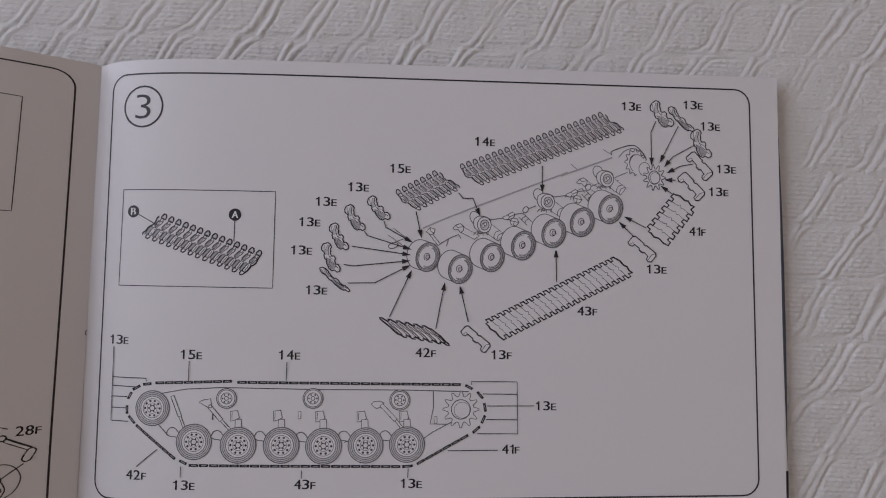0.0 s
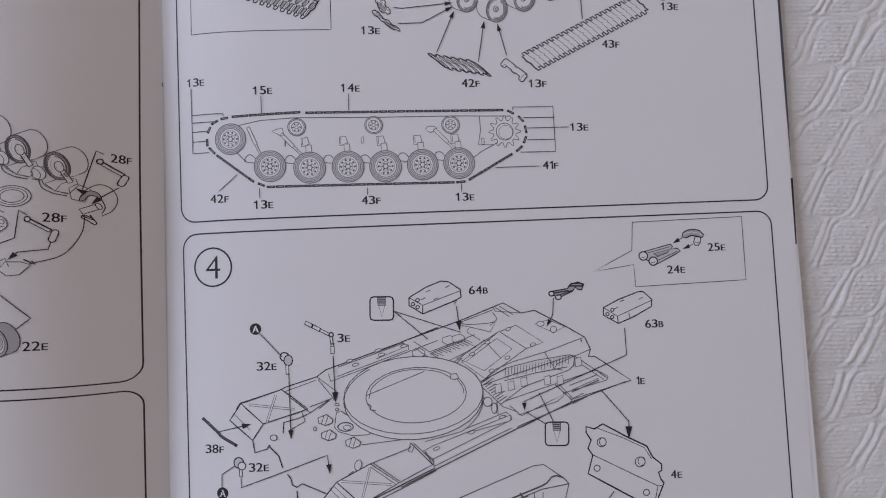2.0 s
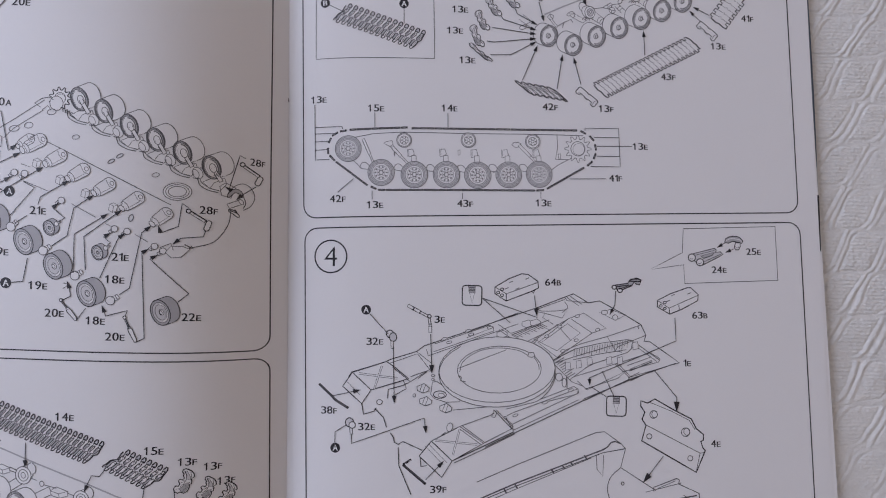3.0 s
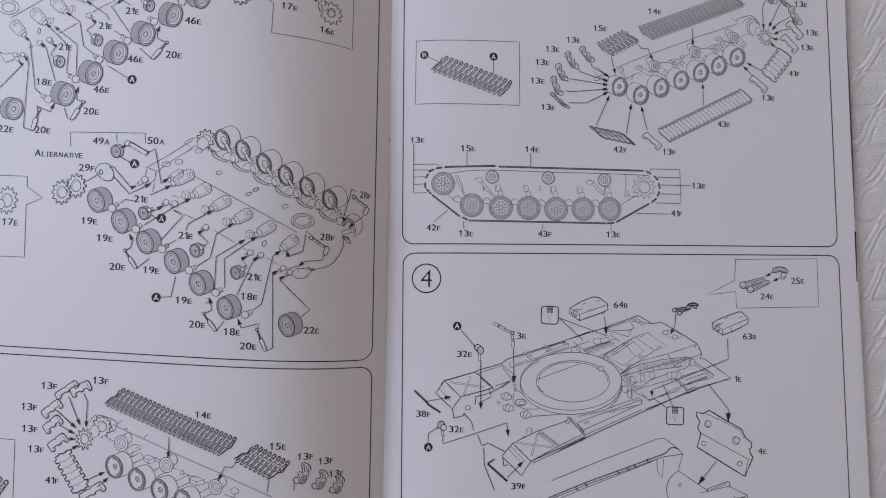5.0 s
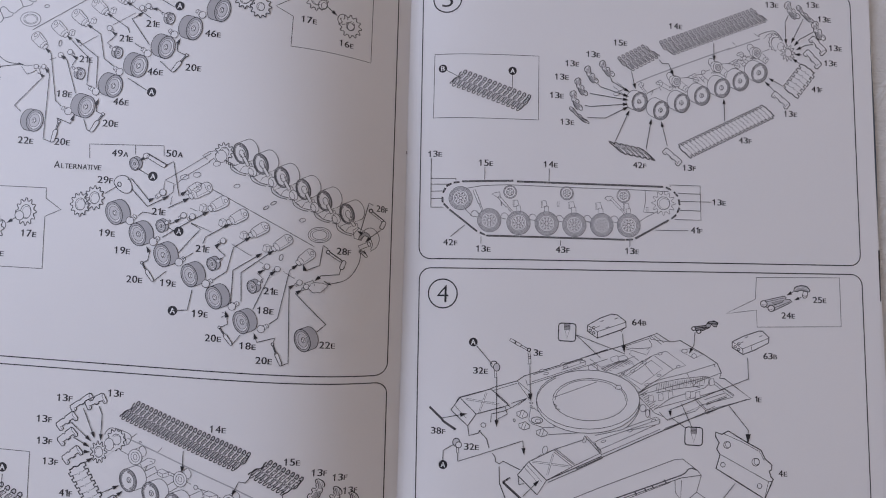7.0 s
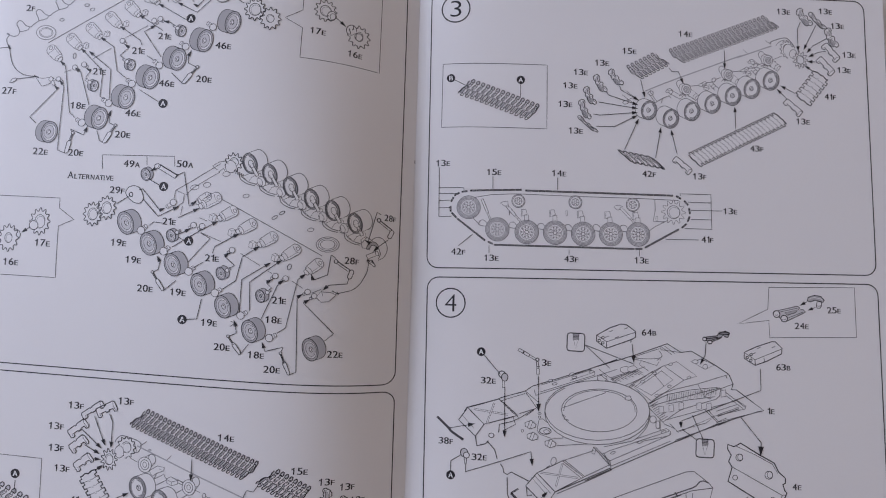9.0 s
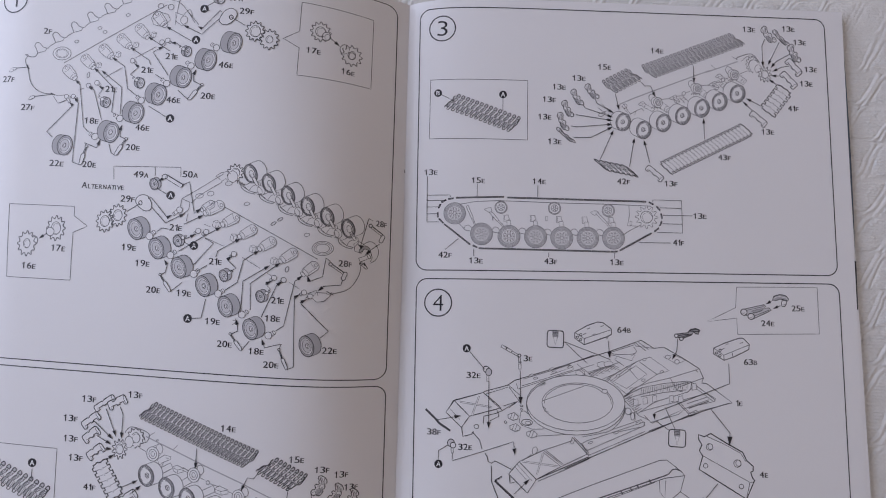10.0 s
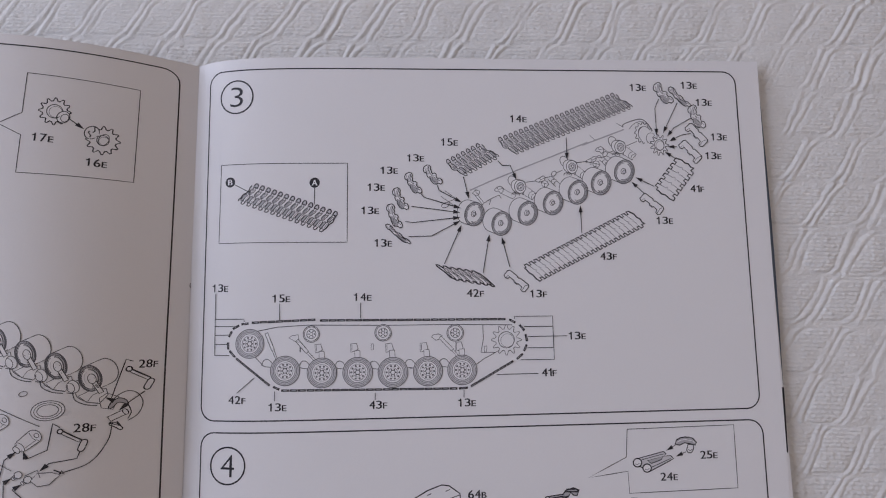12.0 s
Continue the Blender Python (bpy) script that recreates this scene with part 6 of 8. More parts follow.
pen.gear((-155.76, 180.22), 4.21, 5.48, 12, 0.78, 0.36)
pen.line([(-146.92, 184.70), (-150.64, 182.32)], 0.22, tone=0, arrow=1)
pen.line([(-118.75, 208.58), (-119.16, 214.19), (-89.49, 213.99), (-89.23, 209.94)], 0.16)
pen.line([(-100.78, 214.06), (-100.53, 210.30)], 0.16)
pen.build("inset_drawing", page_left, "thin framed callout with two toothed sprockets")
pen = Pen("l")
pen.line([(-162.06, 257.90), (-163.44, 261.53), (-162.33, 263.85), (-163.67, 264.12), (-160.95, 263.07), (-158.87, 263.32), (-157.96, 264.87)], 0.20, tone=2, curve=True)
pen.line([(-157.96, 264.87), (-158.78, 266.69), (-159.58, 268.25), (-158.77, 269.55), (-157.30, 269.28), (-155.85, 267.71), (-154.22, 267.06)], 0.20, tone=2, curve=True)
pen.line([(-157.96, 264.87), (-156.16, 265.25), (-154.50, 265.76), (-153.96, 267.06), (-153.18, 267.05), (-152.47, 267.96), (-150.13, 269.63)], 0.18, tone=2)
pen.line([(-150.13, 269.63), (-150.94, 271.45), (-151.73, 273.02), (-150.92, 274.31), (-149.46, 274.04), (-148.02, 272.48), (-146.39, 271.82)], 0.20, tone=2, curve=True)
pen.line([(-150.13, 269.63), (-148.33, 270.01), (-146.68, 270.52), (-146.13, 271.81), (-145.35, 271.81), (-144.64, 272.72), (-142.03, 274.26)], 0.18, tone=2)
pen.line([(-142.03, 274.26), (-142.84, 276.08), (-143.62, 277.65), (-142.81, 278.95), (-141.35, 278.68), (-139.92, 277.11), (-138.30, 276.44)], 0.20, tone=2, curve=True)
pen.line([(-142.03, 274.26), (-140.24, 274.64), (-138.59, 275.15), (-138.04, 276.44), (-137.26, 276.44), (-136.55, 277.34), (-134.85, 278.76)], 0.18, tone=2)
pen.line([(-134.85, 278.76), (-135.65, 280.59), (-136.42, 282.16), (-135.62, 283.46), (-134.16, 283.19), (-132.74, 281.61), (-131.13, 280.95)], 0.20, tone=2, curve=True)
pen.line([(-134.85, 278.76), (-133.06, 279.14), (-131.41, 279.65), (-130.87, 280.95), (-130.09, 280.94), (-129.38, 281.85), (-127.25, 282.75)], 0.18, tone=2)
pen.line([(-127.25, 282.75), (-128.04, 284.58), (-128.81, 286.15), (-128.00, 287.45), (-126.56, 287.18), (-125.14, 285.60), (-123.53, 284.94)], 0.20, tone=2, curve=True)
pen.line([(-127.25, 282.75), (-125.46, 283.13), (-123.82, 283.64), (-123.28, 284.94), (-122.50, 284.94), (-121.79, 285.84), (-120.21, 287.14)], 0.18, tone=2)
pen.line([(-120.21, 287.14), (-121.00, 288.97), (-121.76, 290.55), (-120.96, 291.85), (-119.52, 291.58), (-118.11, 290.00), (-116.51, 289.34)], 0.20, tone=2, curve=True)
pen.line([(-120.21, 287.14), (-118.44, 287.52), (-116.80, 288.03), (-116.25, 289.34), (-115.48, 289.33), (-114.77, 290.25), (-112.56, 291.67)], 0.18, tone=2)
pen.line([(-145.54, 260.18), (-114.18, 278.66), (-100.45, 286.70)], 0.20, tone=2)
pen.oval((-146.69, 264.57), (4.17, -0.02), (0.25, -2.97), 0.18, 4, 2)
pen.oval((-146.69, 264.57), (2.87, -0.01), (0.18, -2.07), 0.16, -1, 2)
pen.oval((-146.69, 264.57), (2.35, -0.01), (0.14, -1.68), 0.10, -1, 2)
pen.oval((-130.23, 276.14), (0.91, 0.16), (0.16, -0.61), 0.16, -1, 2)
pen.oval((-127.75, 274.31), (0.90, 0.16), (0.16, -0.61), 0.16, -1, 2)
pen.oval((-140.37, 269.97), (0.91, 0.16), (0.16, -0.61), 0.16, -1, 2)
pen.oval((-117.77, 282.05), (0.90, 0.16), (0.15, -0.62), 0.16, -1, 2)
pen.oval((-133.83, 254.76), (0.57, -0.10), (-0.12, -1.26), 0.16, -1, 2)
pen.block((-129.40, 259.11), 2.32)
pen.block((-120.91, 263.97), 2.31)
pen.block((-113.16, 268.32), 2.30)
pen.block((-105.59, 272.96), 2.29)
pen.socket((-143.74, 257.34), (-139.77, 253.23), 4.41)
pen.socket((-135.85, 262.21), (-131.64, 258.09), 4.40)
pen.socket((-127.94, 266.82), (-123.50, 262.69), 4.39)
pen.socket((-120.06, 271.43), (-115.64, 267.30), 4.37)
pen.socket((-112.19, 276.06), (-108.06, 271.93), 4.35)
pen.socket((-104.43, 281.75), (-100.55, 277.10), 4.33)
pen.stub((-133.31, 249.91), (-131.94, 248.89), 2.06)
pen.stub((-129.55, 251.19), (-128.18, 250.17), 2.06)
pen.stub((-114.17, 261.14), (-112.82, 260.12), 2.04)
pen.stub((-99.07, 270.39), (-97.74, 269.37), 2.02)
pen.stub((-101.55, 269.62), (-100.21, 268.59), 2.03)
pen.line([(-125.90, 253.74), (-118.54, 258.07)], 0.13, tone=2)
pen.line([(-112.99, 262.42), (-103.94, 267.56)], 0.13, tone=2)
pen.line([(-137.78, 247.87), (-135.03, 248.89)], 0.13, tone=2)
pen.shape([(-149.51, 245.83), (-146.60, 242.01), (-144.33, 242.78), (-140.88, 244.81), (-143.04, 245.83), (-146.62, 245.32)], 4, 0.16, 2)
pen.stub((-142.97, 245.07), (-141.47, 242.53), 1.81)
pen.stub((-139.87, 245.07), (-138.24, 244.06), 1.81)
pen.oval((-103.21, 286.17), (1.27, 0.00), (0.07, -1.04), 0.16, -1, 2)
pen.oval((-98.60, 285.66), (1.27, 0.00), (0.09, -1.30), 0.16, -1, 2)
pen.shape([(-96.42, 283.33), (-92.78, 281.80), (-91.31, 278.70), (-93.22, 277.13), (-95.88, 279.18)], 4, 0.15, 2)
pen.oval((-92.39, 279.73), (1.45, -0.52), (-0.49, -1.71), 0.15, 4, 2)
pen.line([(-95.00, 288.55), (-96.28, 277.63)], 0.14, tone=2)
pen.line([(-91.16, 283.89), (-85.74, 277.73)], 0.16)
pen.shape([(-107.16, 280.72), (-104.83, 283.83), (-99.64, 282.28), (-98.45, 279.69), (-101.78, 276.58), (-105.92, 277.61)], -1, 0.14, 2)
pen.line([(-161.85, 257.98), (-159.73, 251.07), (-155.38, 247.15), (-149.81, 246.07)], 0.18, curve=True)
pen.line([(-169.34, 257.31), (-166.89, 258.10), (-161.89, 258.38)], 0.20)
pen.shape([(-171.18, 256.52), (-169.43, 258.30), (-167.43, 258.49), (-167.65, 257.50), (-169.97, 256.52)], 4, 0.18)
pen.line([(-158.18, 244.99), (-155.71, 245.28), (-149.31, 246.07)], 0.20)
pen.shape([(-160.55, 243.52), (-159.49, 245.09), (-157.93, 245.48), (-157.64, 244.50), (-159.55, 243.52)], 4, 0.18)
pen.line([(-162.49, 259.47), (-161.31, 257.49)], 0.50, tone=0)
pen.line([(-150.34, 246.46), (-148.28, 245.68)], 0.50, tone=0)
pen.build("hull_drawing", page_left, "line drawing of an overturned hull with road wheels taken off")
printed("l", "wheel_drawing", page_left, lambda p: p.wheel((-69.49, 269.55), (2.92, -0.87), (-1.12, -4.60), (-3.08, 0.74), 3), "grey shaded road wheel")
printed("l", "wheel_drawing", page_left, lambda p: p.wheel((-80.16, 261.51), (2.97, -0.92), (-1.13, -4.53), (-3.12, 0.79), 3), "grey shaded road wheel")
printed("l", "wheel_drawing", page_left, lambda p: p.wheel((-90.73, 253.60), (3.16, -0.99), (-1.13, -4.44), (-2.94, 0.95), 3), "grey shaded road wheel")
printed("l", "wheel_drawing", page_left, lambda p: p.wheel((-101.25, 245.77), (3.18, -1.00), (-1.12, -4.42), (-2.96, 0.95), 3), "grey shaded road wheel")
printed("l", "wheel_drawing", page_left, lambda p: p.wheel((-110.82, 237.52), (3.20, -0.99), (-1.12, -4.40), (-2.98, 0.95), 3), "grey shaded road wheel")
printed("l", "wheel_drawing", page_left, lambda p: p.wheel((-121.37, 229.01), (3.22, -0.99), (-1.11, -4.38), (-3.00, 0.94), 3), "grey shaded road wheel")
printed("l", "wheel_drawing", page_left, lambda p: p.wheel((-141.94, 223.23), (3.26, -0.99), (-1.05, -4.20), (-2.39, 0.37), 3), "grey shaded road wheel")
printed("l", "wheel_drawing", page_left, lambda p: p.wheel((-89.78, 265.33), (1.61, -0.39), (-0.41, -2.29), (-1.18, 0.38), 3), "grey shaded road wheel")
printed("l", "wheel_drawing", page_left, lambda p: p.wheel((-109.86, 251.08), (1.63, -0.40), (-0.40, -2.26), (-1.20, 0.39), 3), "grey shaded road wheel")
printed("l", "wheel_drawing", page_left, lambda p: p.wheel((-124.53, 242.31), (1.64, -0.39), (-0.39, -2.26), (-1.21, 0.39), 3), "grey shaded road wheel")
printed("l", "wheel_drawing", page_left, lambda p: p.stub((-128.69, 227.18), (-130.83, 228.43), 2.80), "grey shaded road wheel")
printed("l", "wheel_drawing", page_left, lambda p: p.stub((-118.11, 235.27), (-120.51, 236.77), 2.79), "grey shaded road wheel")
printed("l", "wheel_drawing", page_left, lambda p: p.stub((-109.06, 243.36), (-110.94, 244.87), 2.78), "grey shaded road wheel")
printed("l", "wheel_drawing", page_left, lambda p: p.stub((-98.24, 251.00), (-100.38, 252.76), 2.76), "grey shaded road wheel")
printed("l", "wheel_drawing", page_left, lambda p: p.stub((-88.01, 258.95), (-89.85, 260.46), 2.74), "grey shaded road wheel")
printed("l", "wheel_drawing", page_left, lambda p: p.stub((-77.38, 267.32), (-79.45, 268.81), 2.71), "grey shaded road wheel")
printed("l", "wheel_drawing", page_left, lambda p: p.stub((-126.66, 243.82), (-128.30, 245.08), 1.54), "grey shaded road wheel")
printed("l", "wheel_drawing", page_left, lambda p: p.stub((-111.75, 252.47), (-113.35, 253.49), 1.52), "grey shaded road wheel")
printed("l", "wheel_drawing", page_left, lambda p: p.stub((-91.76, 266.59), (-93.34, 267.60), 1.50), "grey shaded road wheel")
printed("l", "linkage_drawing", page_left, lambda p: p.line([(-147.89, 226.83), (-150.68, 229.33), (-139.80, 241.01), (-141.47, 242.53)], 0.18, arrow=0.9), "small printed linkage rod or line")
printed("l", "linkage_drawing", page_left, lambda p: p.line([(-138.00, 215.88), (-137.30, 242.03), (-139.34, 244.82)], 0.18, arrow=0.9), "small printed linkage rod or line")
printed("l", "linkage_drawing", page_left, lambda p: p.line([(-131.65, 229.17), (-134.13, 231.42), (-137.22, 250.42), (-139.73, 252.72)], 0.18, arrow=0.9), "small printed linkage rod or line")
printed("l", "linkage_drawing", page_left, lambda p: p.line([(-126.19, 234.48), (-130.57, 247.88), (-133.31, 249.91)], 0.18, arrow=0.9), "small printed linkage rod or line")
printed("l", "linkage_drawing", page_left, lambda p: p.line([(-128.36, 245.85), (-126.53, 248.64), (-128.66, 249.66)], 0.18, arrow=0.9), "small printed linkage rod or line")
printed("l", "linkage_drawing", page_left, lambda p: p.line([(-120.02, 237.02), (-121.88, 238.02), (-121.39, 248.39), (-131.38, 258.09)], 0.18, arrow=0.9), "small printed linkage rod or line")
printed("l", "linkage_drawing", page_left, lambda p: p.line([(-117.98, 237.03), (-118.13, 249.16), (-127.93, 256.80)], 0.18, arrow=0.9), "small printed linkage rod or line")
printed("l", "linkage_drawing", page_left, lambda p: p.line([(-111.23, 245.37), (-115.54, 248.66), (-117.55, 258.58), (-123.50, 262.69)], 0.18, arrow=0.9), "small printed linkage rod or line")
printed("l", "linkage_drawing", page_left, lambda p: p.line([(-112.86, 253.74), (-114.74, 255.01), (-111.16, 258.33), (-113.31, 259.86)], 0.18, arrow=0.9), "small printed linkage rod or line")
printed("l", "linkage_drawing", page_left, lambda p: p.line([(-105.90, 259.36), (-106.80, 261.40), (-115.64, 267.30)], 0.18, arrow=0.9), "small printed linkage rod or line")
printed("l", "linkage_drawing", page_left, lambda p: p.line([(-97.73, 265.52), (-108.08, 272.18)], 0.18, arrow=0.9), "small printed linkage rod or line")
printed("l", "linkage_drawing", page_left, lambda p: p.line([(-97.73, 254.55), (-105.28, 264.99), (-100.66, 267.82)], 0.18, arrow=0.9), "small printed linkage rod or line")
printed("l", "linkage_drawing", page_left, lambda p: p.line([(-93.08, 267.60), (-94.95, 269.13), (-97.74, 269.37)], 0.18, arrow=0.9), "small printed linkage rod or line")
printed("l", "linkage_drawing", page_left, lambda p: p.line([(-88.50, 270.21), (-100.28, 276.84)], 0.18, arrow=0.9), "small printed linkage rod or line")
printed("l", "linkage_drawing", page_left, lambda p: p.line([(-75.93, 283.66), (-76.72, 284.42), (-84.12, 275.94), (-86.19, 276.95)], 0.18, arrow=0.9), "small printed linkage rod or line")
printed("l", "linkage_drawing", page_left, lambda p: p.line([(-76.97, 280.51), (-84.21, 273.36), (-92.48, 277.39)], 0.18, arrow=0.9), "small printed linkage rod or line")
printed("l", "linkage_drawing", page_left, lambda p: p.line([(-103.57, 255.03), (-100.40, 253.01)], 0.18), "small printed linkage rod or line")
printed("l", "linkage_drawing", page_left, lambda p: p.line([(-105.60, 240.86), (-97.73, 236.13)], 0.18), "small printed linkage rod or line")
printed("l", "linkage_drawing", page_left, lambda p: p.line([(-81.42, 284.30), (-85.14, 283.97)], 0.16), "small printed linkage rod or line")
printed("l", "linkage_drawing", page_left, lambda p: p.line([(-133.06, 224.40), (-127.53, 222.19), (-126.04, 225.95)], 0.20, tone=0, arrow=1), "small printed linkage rod or line")
printed("l", "linkage_drawing", page_left, lambda p: p.line([(-133.06, 224.40), (-132.16, 222.66)], 0.20), "small printed linkage rod or line")
printed("l", "linkage_drawing", page_left, lambda p: p.pin((-132.16, 222.66), (-134.58, 214.66), 1.78), "small printed linkage rod or line")
printed("l", "linkage_drawing", page_left, lambda p: p.line([(-138.00, 215.88), (-134.58, 214.66)], 0.18), "small printed linkage rod or line")
printed("l", "linkage_drawing", page_left, lambda p: p.line([(-114.63, 226.02), (-117.26, 227.25), (-117.48, 230.25), (-116.63, 232.51)], 0.20, tone=0, arrow=1), "small printed linkage rod or line")
printed("l", "linkage_drawing", page_left, lambda p: p.pin((-114.63, 226.02), (-119.18, 219.02), 1.77), "small printed linkage rod or line")
printed("l", "linkage_drawing", page_left, lambda p: p.line([(-122.08, 223.97), (-120.77, 220.00), (-119.18, 219.02)], 0.18), "small printed linkage rod or line")
printed("l", "linkage_drawing", page_left, lambda p: p.line([(-82.73, 250.39), (-86.31, 252.11), (-86.51, 255.15), (-85.42, 257.46)], 0.20, tone=0, arrow=1), "small printed linkage rod or line")
printed("l", "linkage_drawing", page_left, lambda p: p.pin((-82.73, 250.39), (-88.26, 243.75), 1.73), "small printed linkage rod or line")
printed("l", "linkage_drawing", page_left, lambda p: p.line([(-93.03, 248.00), (-88.26, 243.75)], 0.18), "small printed linkage rod or line")
printed("l", "linkage_drawing", page_left, lambda p: p.blob([(-76.6, 281.2), (-74.8, 284.3), (-72.0, 285.7), (-69.7, 284.6), (-69.2, 282.6), (-70.4, 280.2), (-72.6, 278.3), (-75.2, 277.9), (-76.9, 279.4)], 4, 0.22), "small printed cam disc")
printed("l", "linkage_drawing", page_left, lambda p: p.oval((-71.73, 281.47), (0.81, 0.03), (0.06, -0.97), 0.30, -1, 0), "small printed linkage rod or line")
printed("l", "linkage_drawing", page_left, lambda p: p.line([(-71.73, 281.47), (-65.47, 277.99)], 0.20), "small printed linkage rod or line")
printed("l", "linkage_drawing", page_left, lambda p: p.gear((-61.02, 275.56), 4.18, 4.68, 12, 0.78, 0.55), "small printed linkage rod or line")
printed("l", "linkage_drawing", page_left, lambda p: p.gear((-54.87, 272.24), 4.15, 4.74, 12, 0.78, 0.36), "small printed linkage rod or line")
pen = Pen("l")
pen.gear((-65.76, 212.10), 3.60, 3.84, 11, 0.74, 0.50)
pen.shape([(-67.53, 213.53), (-69.77, 210.53), (-68.38, 207.38), (-64.84, 208.69), (-64.09, 212.39)], 4, 0.10, 4)
pen.oval((-66.86, 210.35), (2.16, 0.06), (0.14, -2.45), 0.16, 4, 2)
pen.line([(-72.10, 209.01), (-74.12, 210.44), (-71.79, 211.96), (-69.40, 212.50), (-67.89, 211.55)], 0.18, tone=2)
pen.line([(-71.56, 208.04), (-69.71, 209.55), (-68.66, 208.10)], 0.16, tone=2)
pen.line([(-65.56, 208.67), (-64.87, 209.18), (-64.65, 207.47)], 0.22)
pen.line([(-64.77, 208.20), (-64.08, 208.71), (-63.86, 207.00)], 0.22)
pen.line([(-63.97, 207.73), (-63.28, 208.24), (-63.07, 206.53)], 0.22)
pen.line([(-63.18, 207.26), (-62.49, 207.77), (-62.28, 206.07)], 0.22)
pen.line([(-62.39, 206.80), (-61.70, 207.30), (-61.49, 205.60)], 0.22)
pen.line([(-61.60, 206.33), (-60.91, 206.84), (-60.70, 205.13)], 0.22)
pen.line([(-60.81, 205.86), (-60.12, 206.37), (-59.91, 204.67)], 0.22)
pen.line([(-88.21, 200.44), (-81.57, 204.44), (-70.79, 211.49)], 0.16, tone=2)
pen.line([(-84.16, 198.56), (-80.93, 201.77), (-71.07, 208.05)], 0.15, tone=2)
pen.line([(-74.47, 199.70), (-64.06, 194.35), (-44.73, 184.08), (-30.25, 176.24)], 0.18, tone=2)
pen.oval((-80.68, 201.77), (1.66, 0.32), (0.23, -0.95), 0.14, -1, 2)
pen.oval((-75.87, 202.83), (1.42, 0.28), (0.22, -0.95), 0.14, -1, 2)
pen.oval((-68.38, 207.38), (1.41, 0.29), (0.22, -0.96), 0.14, -1, 2)
pen.oval((-60.24, 198.81), (1.16, 0.24), (0.16, -0.71), 0.14, -1, 2)
pen.oval((-34.94, 186.45), (1.11, 0.27), (0.15, -0.71), 0.14, -1, 2)
pen.oval((-48.74, 190.70), (1.00, 0.60), (0.26, -0.46), 0.20, -1, 2)
pen.oval((-46.04, 192.62), (1.00, 0.61), (0.26, -0.46), 0.20, -1, 2)
pen.oval((-42.41, 171.44), (-0.36, -1.13), (-0.66, 0.23), 0.20, -1, 2)
pen.oval((-28.38, 180.96), (4.27, 0.26), (0.11, -3.04), 0.18, 4, 2)
pen.oval((-28.38, 180.96), (3.49, 0.21), (0.08, -2.43), 0.14, -1, 2)
pen.oval((-28.38, 180.96), (2.70, 0.16), (0.06, -1.83), 0.16, -1, 2)
pen.line([(-63.46, 207.50), (-62.62, 205.32), (-59.90, 203.69), (-57.02, 203.05)], 0.20, tone=2, curve=True)
pen.line([(-62.74, 207.52), (-61.94, 206.07), (-59.47, 204.44), (-56.82, 203.79)], 0.15, tone=2, curve=True)
pen.shape([(-61.97, 206.56), (-58.26, 208.39), (-55.15, 208.01), (-54.58, 206.07), (-56.57, 203.55), (-59.70, 204.43)], 4, 0.15, 2)
pen.line([(-59.48, 204.68), (-58.39, 206.43), (-55.61, 207.74)], 0.13, tone=2)
pen.oval((-54.51, 204.84), (1.25, 0.67), (0.95, -1.85), 0.16, 4, 2)
pen.oval((-55.20, 204.57), (0.83, 0.44), (0.72, -1.41), 0.13, 4, 2)
pen.line([(-53.91, 206.83), (-51.96, 205.67)], 0.15, tone=2)
pen.line([(-56.07, 203.08), (-54.16, 202.66)], 0.18, tone=2)
pen.line([(-55.51, 203.59), (-54.68, 201.42), (-52.01, 199.81), (-49.16, 199.18)], 0.20, tone=2, curve=True)
pen.line([(-54.80, 203.61), (-54.01, 202.17), (-51.57, 200.55), (-48.96, 199.92)], 0.15, tone=2, curve=True)
pen.shape([(-54.04, 202.66), (-50.37, 204.51), (-47.31, 204.16), (-46.74, 202.22), (-48.72, 199.69), (-51.81, 200.54)], 4, 0.15, 2)
pen.line([(-51.59, 200.80), (-50.50, 202.55), (-47.76, 203.89)], 0.13, tone=2)
pen.oval((-46.68, 201.00), (1.23, 0.68), (0.93, -1.84), 0.16, 4, 2)
pen.oval((-47.37, 200.72), (0.82, 0.45), (0.71, -1.41), 0.13, 4, 2)
pen.line([(-46.08, 202.99), (-44.17, 201.85)], 0.15, tone=2)
pen.line([(-48.23, 199.22), (-46.34, 198.81)], 0.18, tone=2)
pen.line([(-47.27, 198.77), (-46.46, 196.61), (-43.83, 195.02), (-41.03, 194.42)], 0.20, tone=2, curve=True)
pen.line([(-46.57, 198.80), (-45.80, 197.37), (-43.40, 195.77), (-40.83, 195.16)], 0.15, tone=2, curve=True)
pen.shape([(-45.83, 197.86), (-42.21, 199.75), (-39.19, 199.42), (-38.64, 197.49), (-40.59, 194.93), (-43.63, 195.76)], 4, 0.15, 2)
pen.line([(-43.41, 196.02), (-42.34, 197.78), (-39.64, 199.15)], 0.13, tone=2)
pen.oval((-38.58, 196.26), (1.22, 0.69), (0.91, -1.84), 0.16, 4, 2)
pen.oval((-39.26, 195.98), (0.81, 0.46), (0.70, -1.40), 0.13, 4, 2)
pen.line([(-37.98, 198.26), (-36.10, 197.15)], 0.15, tone=2)
pen.line([(-40.11, 194.47), (-38.25, 194.08)], 0.18, tone=2)
pen.line([(-39.07, 194.40), (-38.28, 192.24), (-35.69, 190.67), (-32.93, 190.10)], 0.20, tone=2, curve=True)
pen.line([(-38.38, 194.44), (-37.62, 193.01), (-35.27, 191.43), (-32.73, 190.85)], 0.15, tone=2, curve=True)
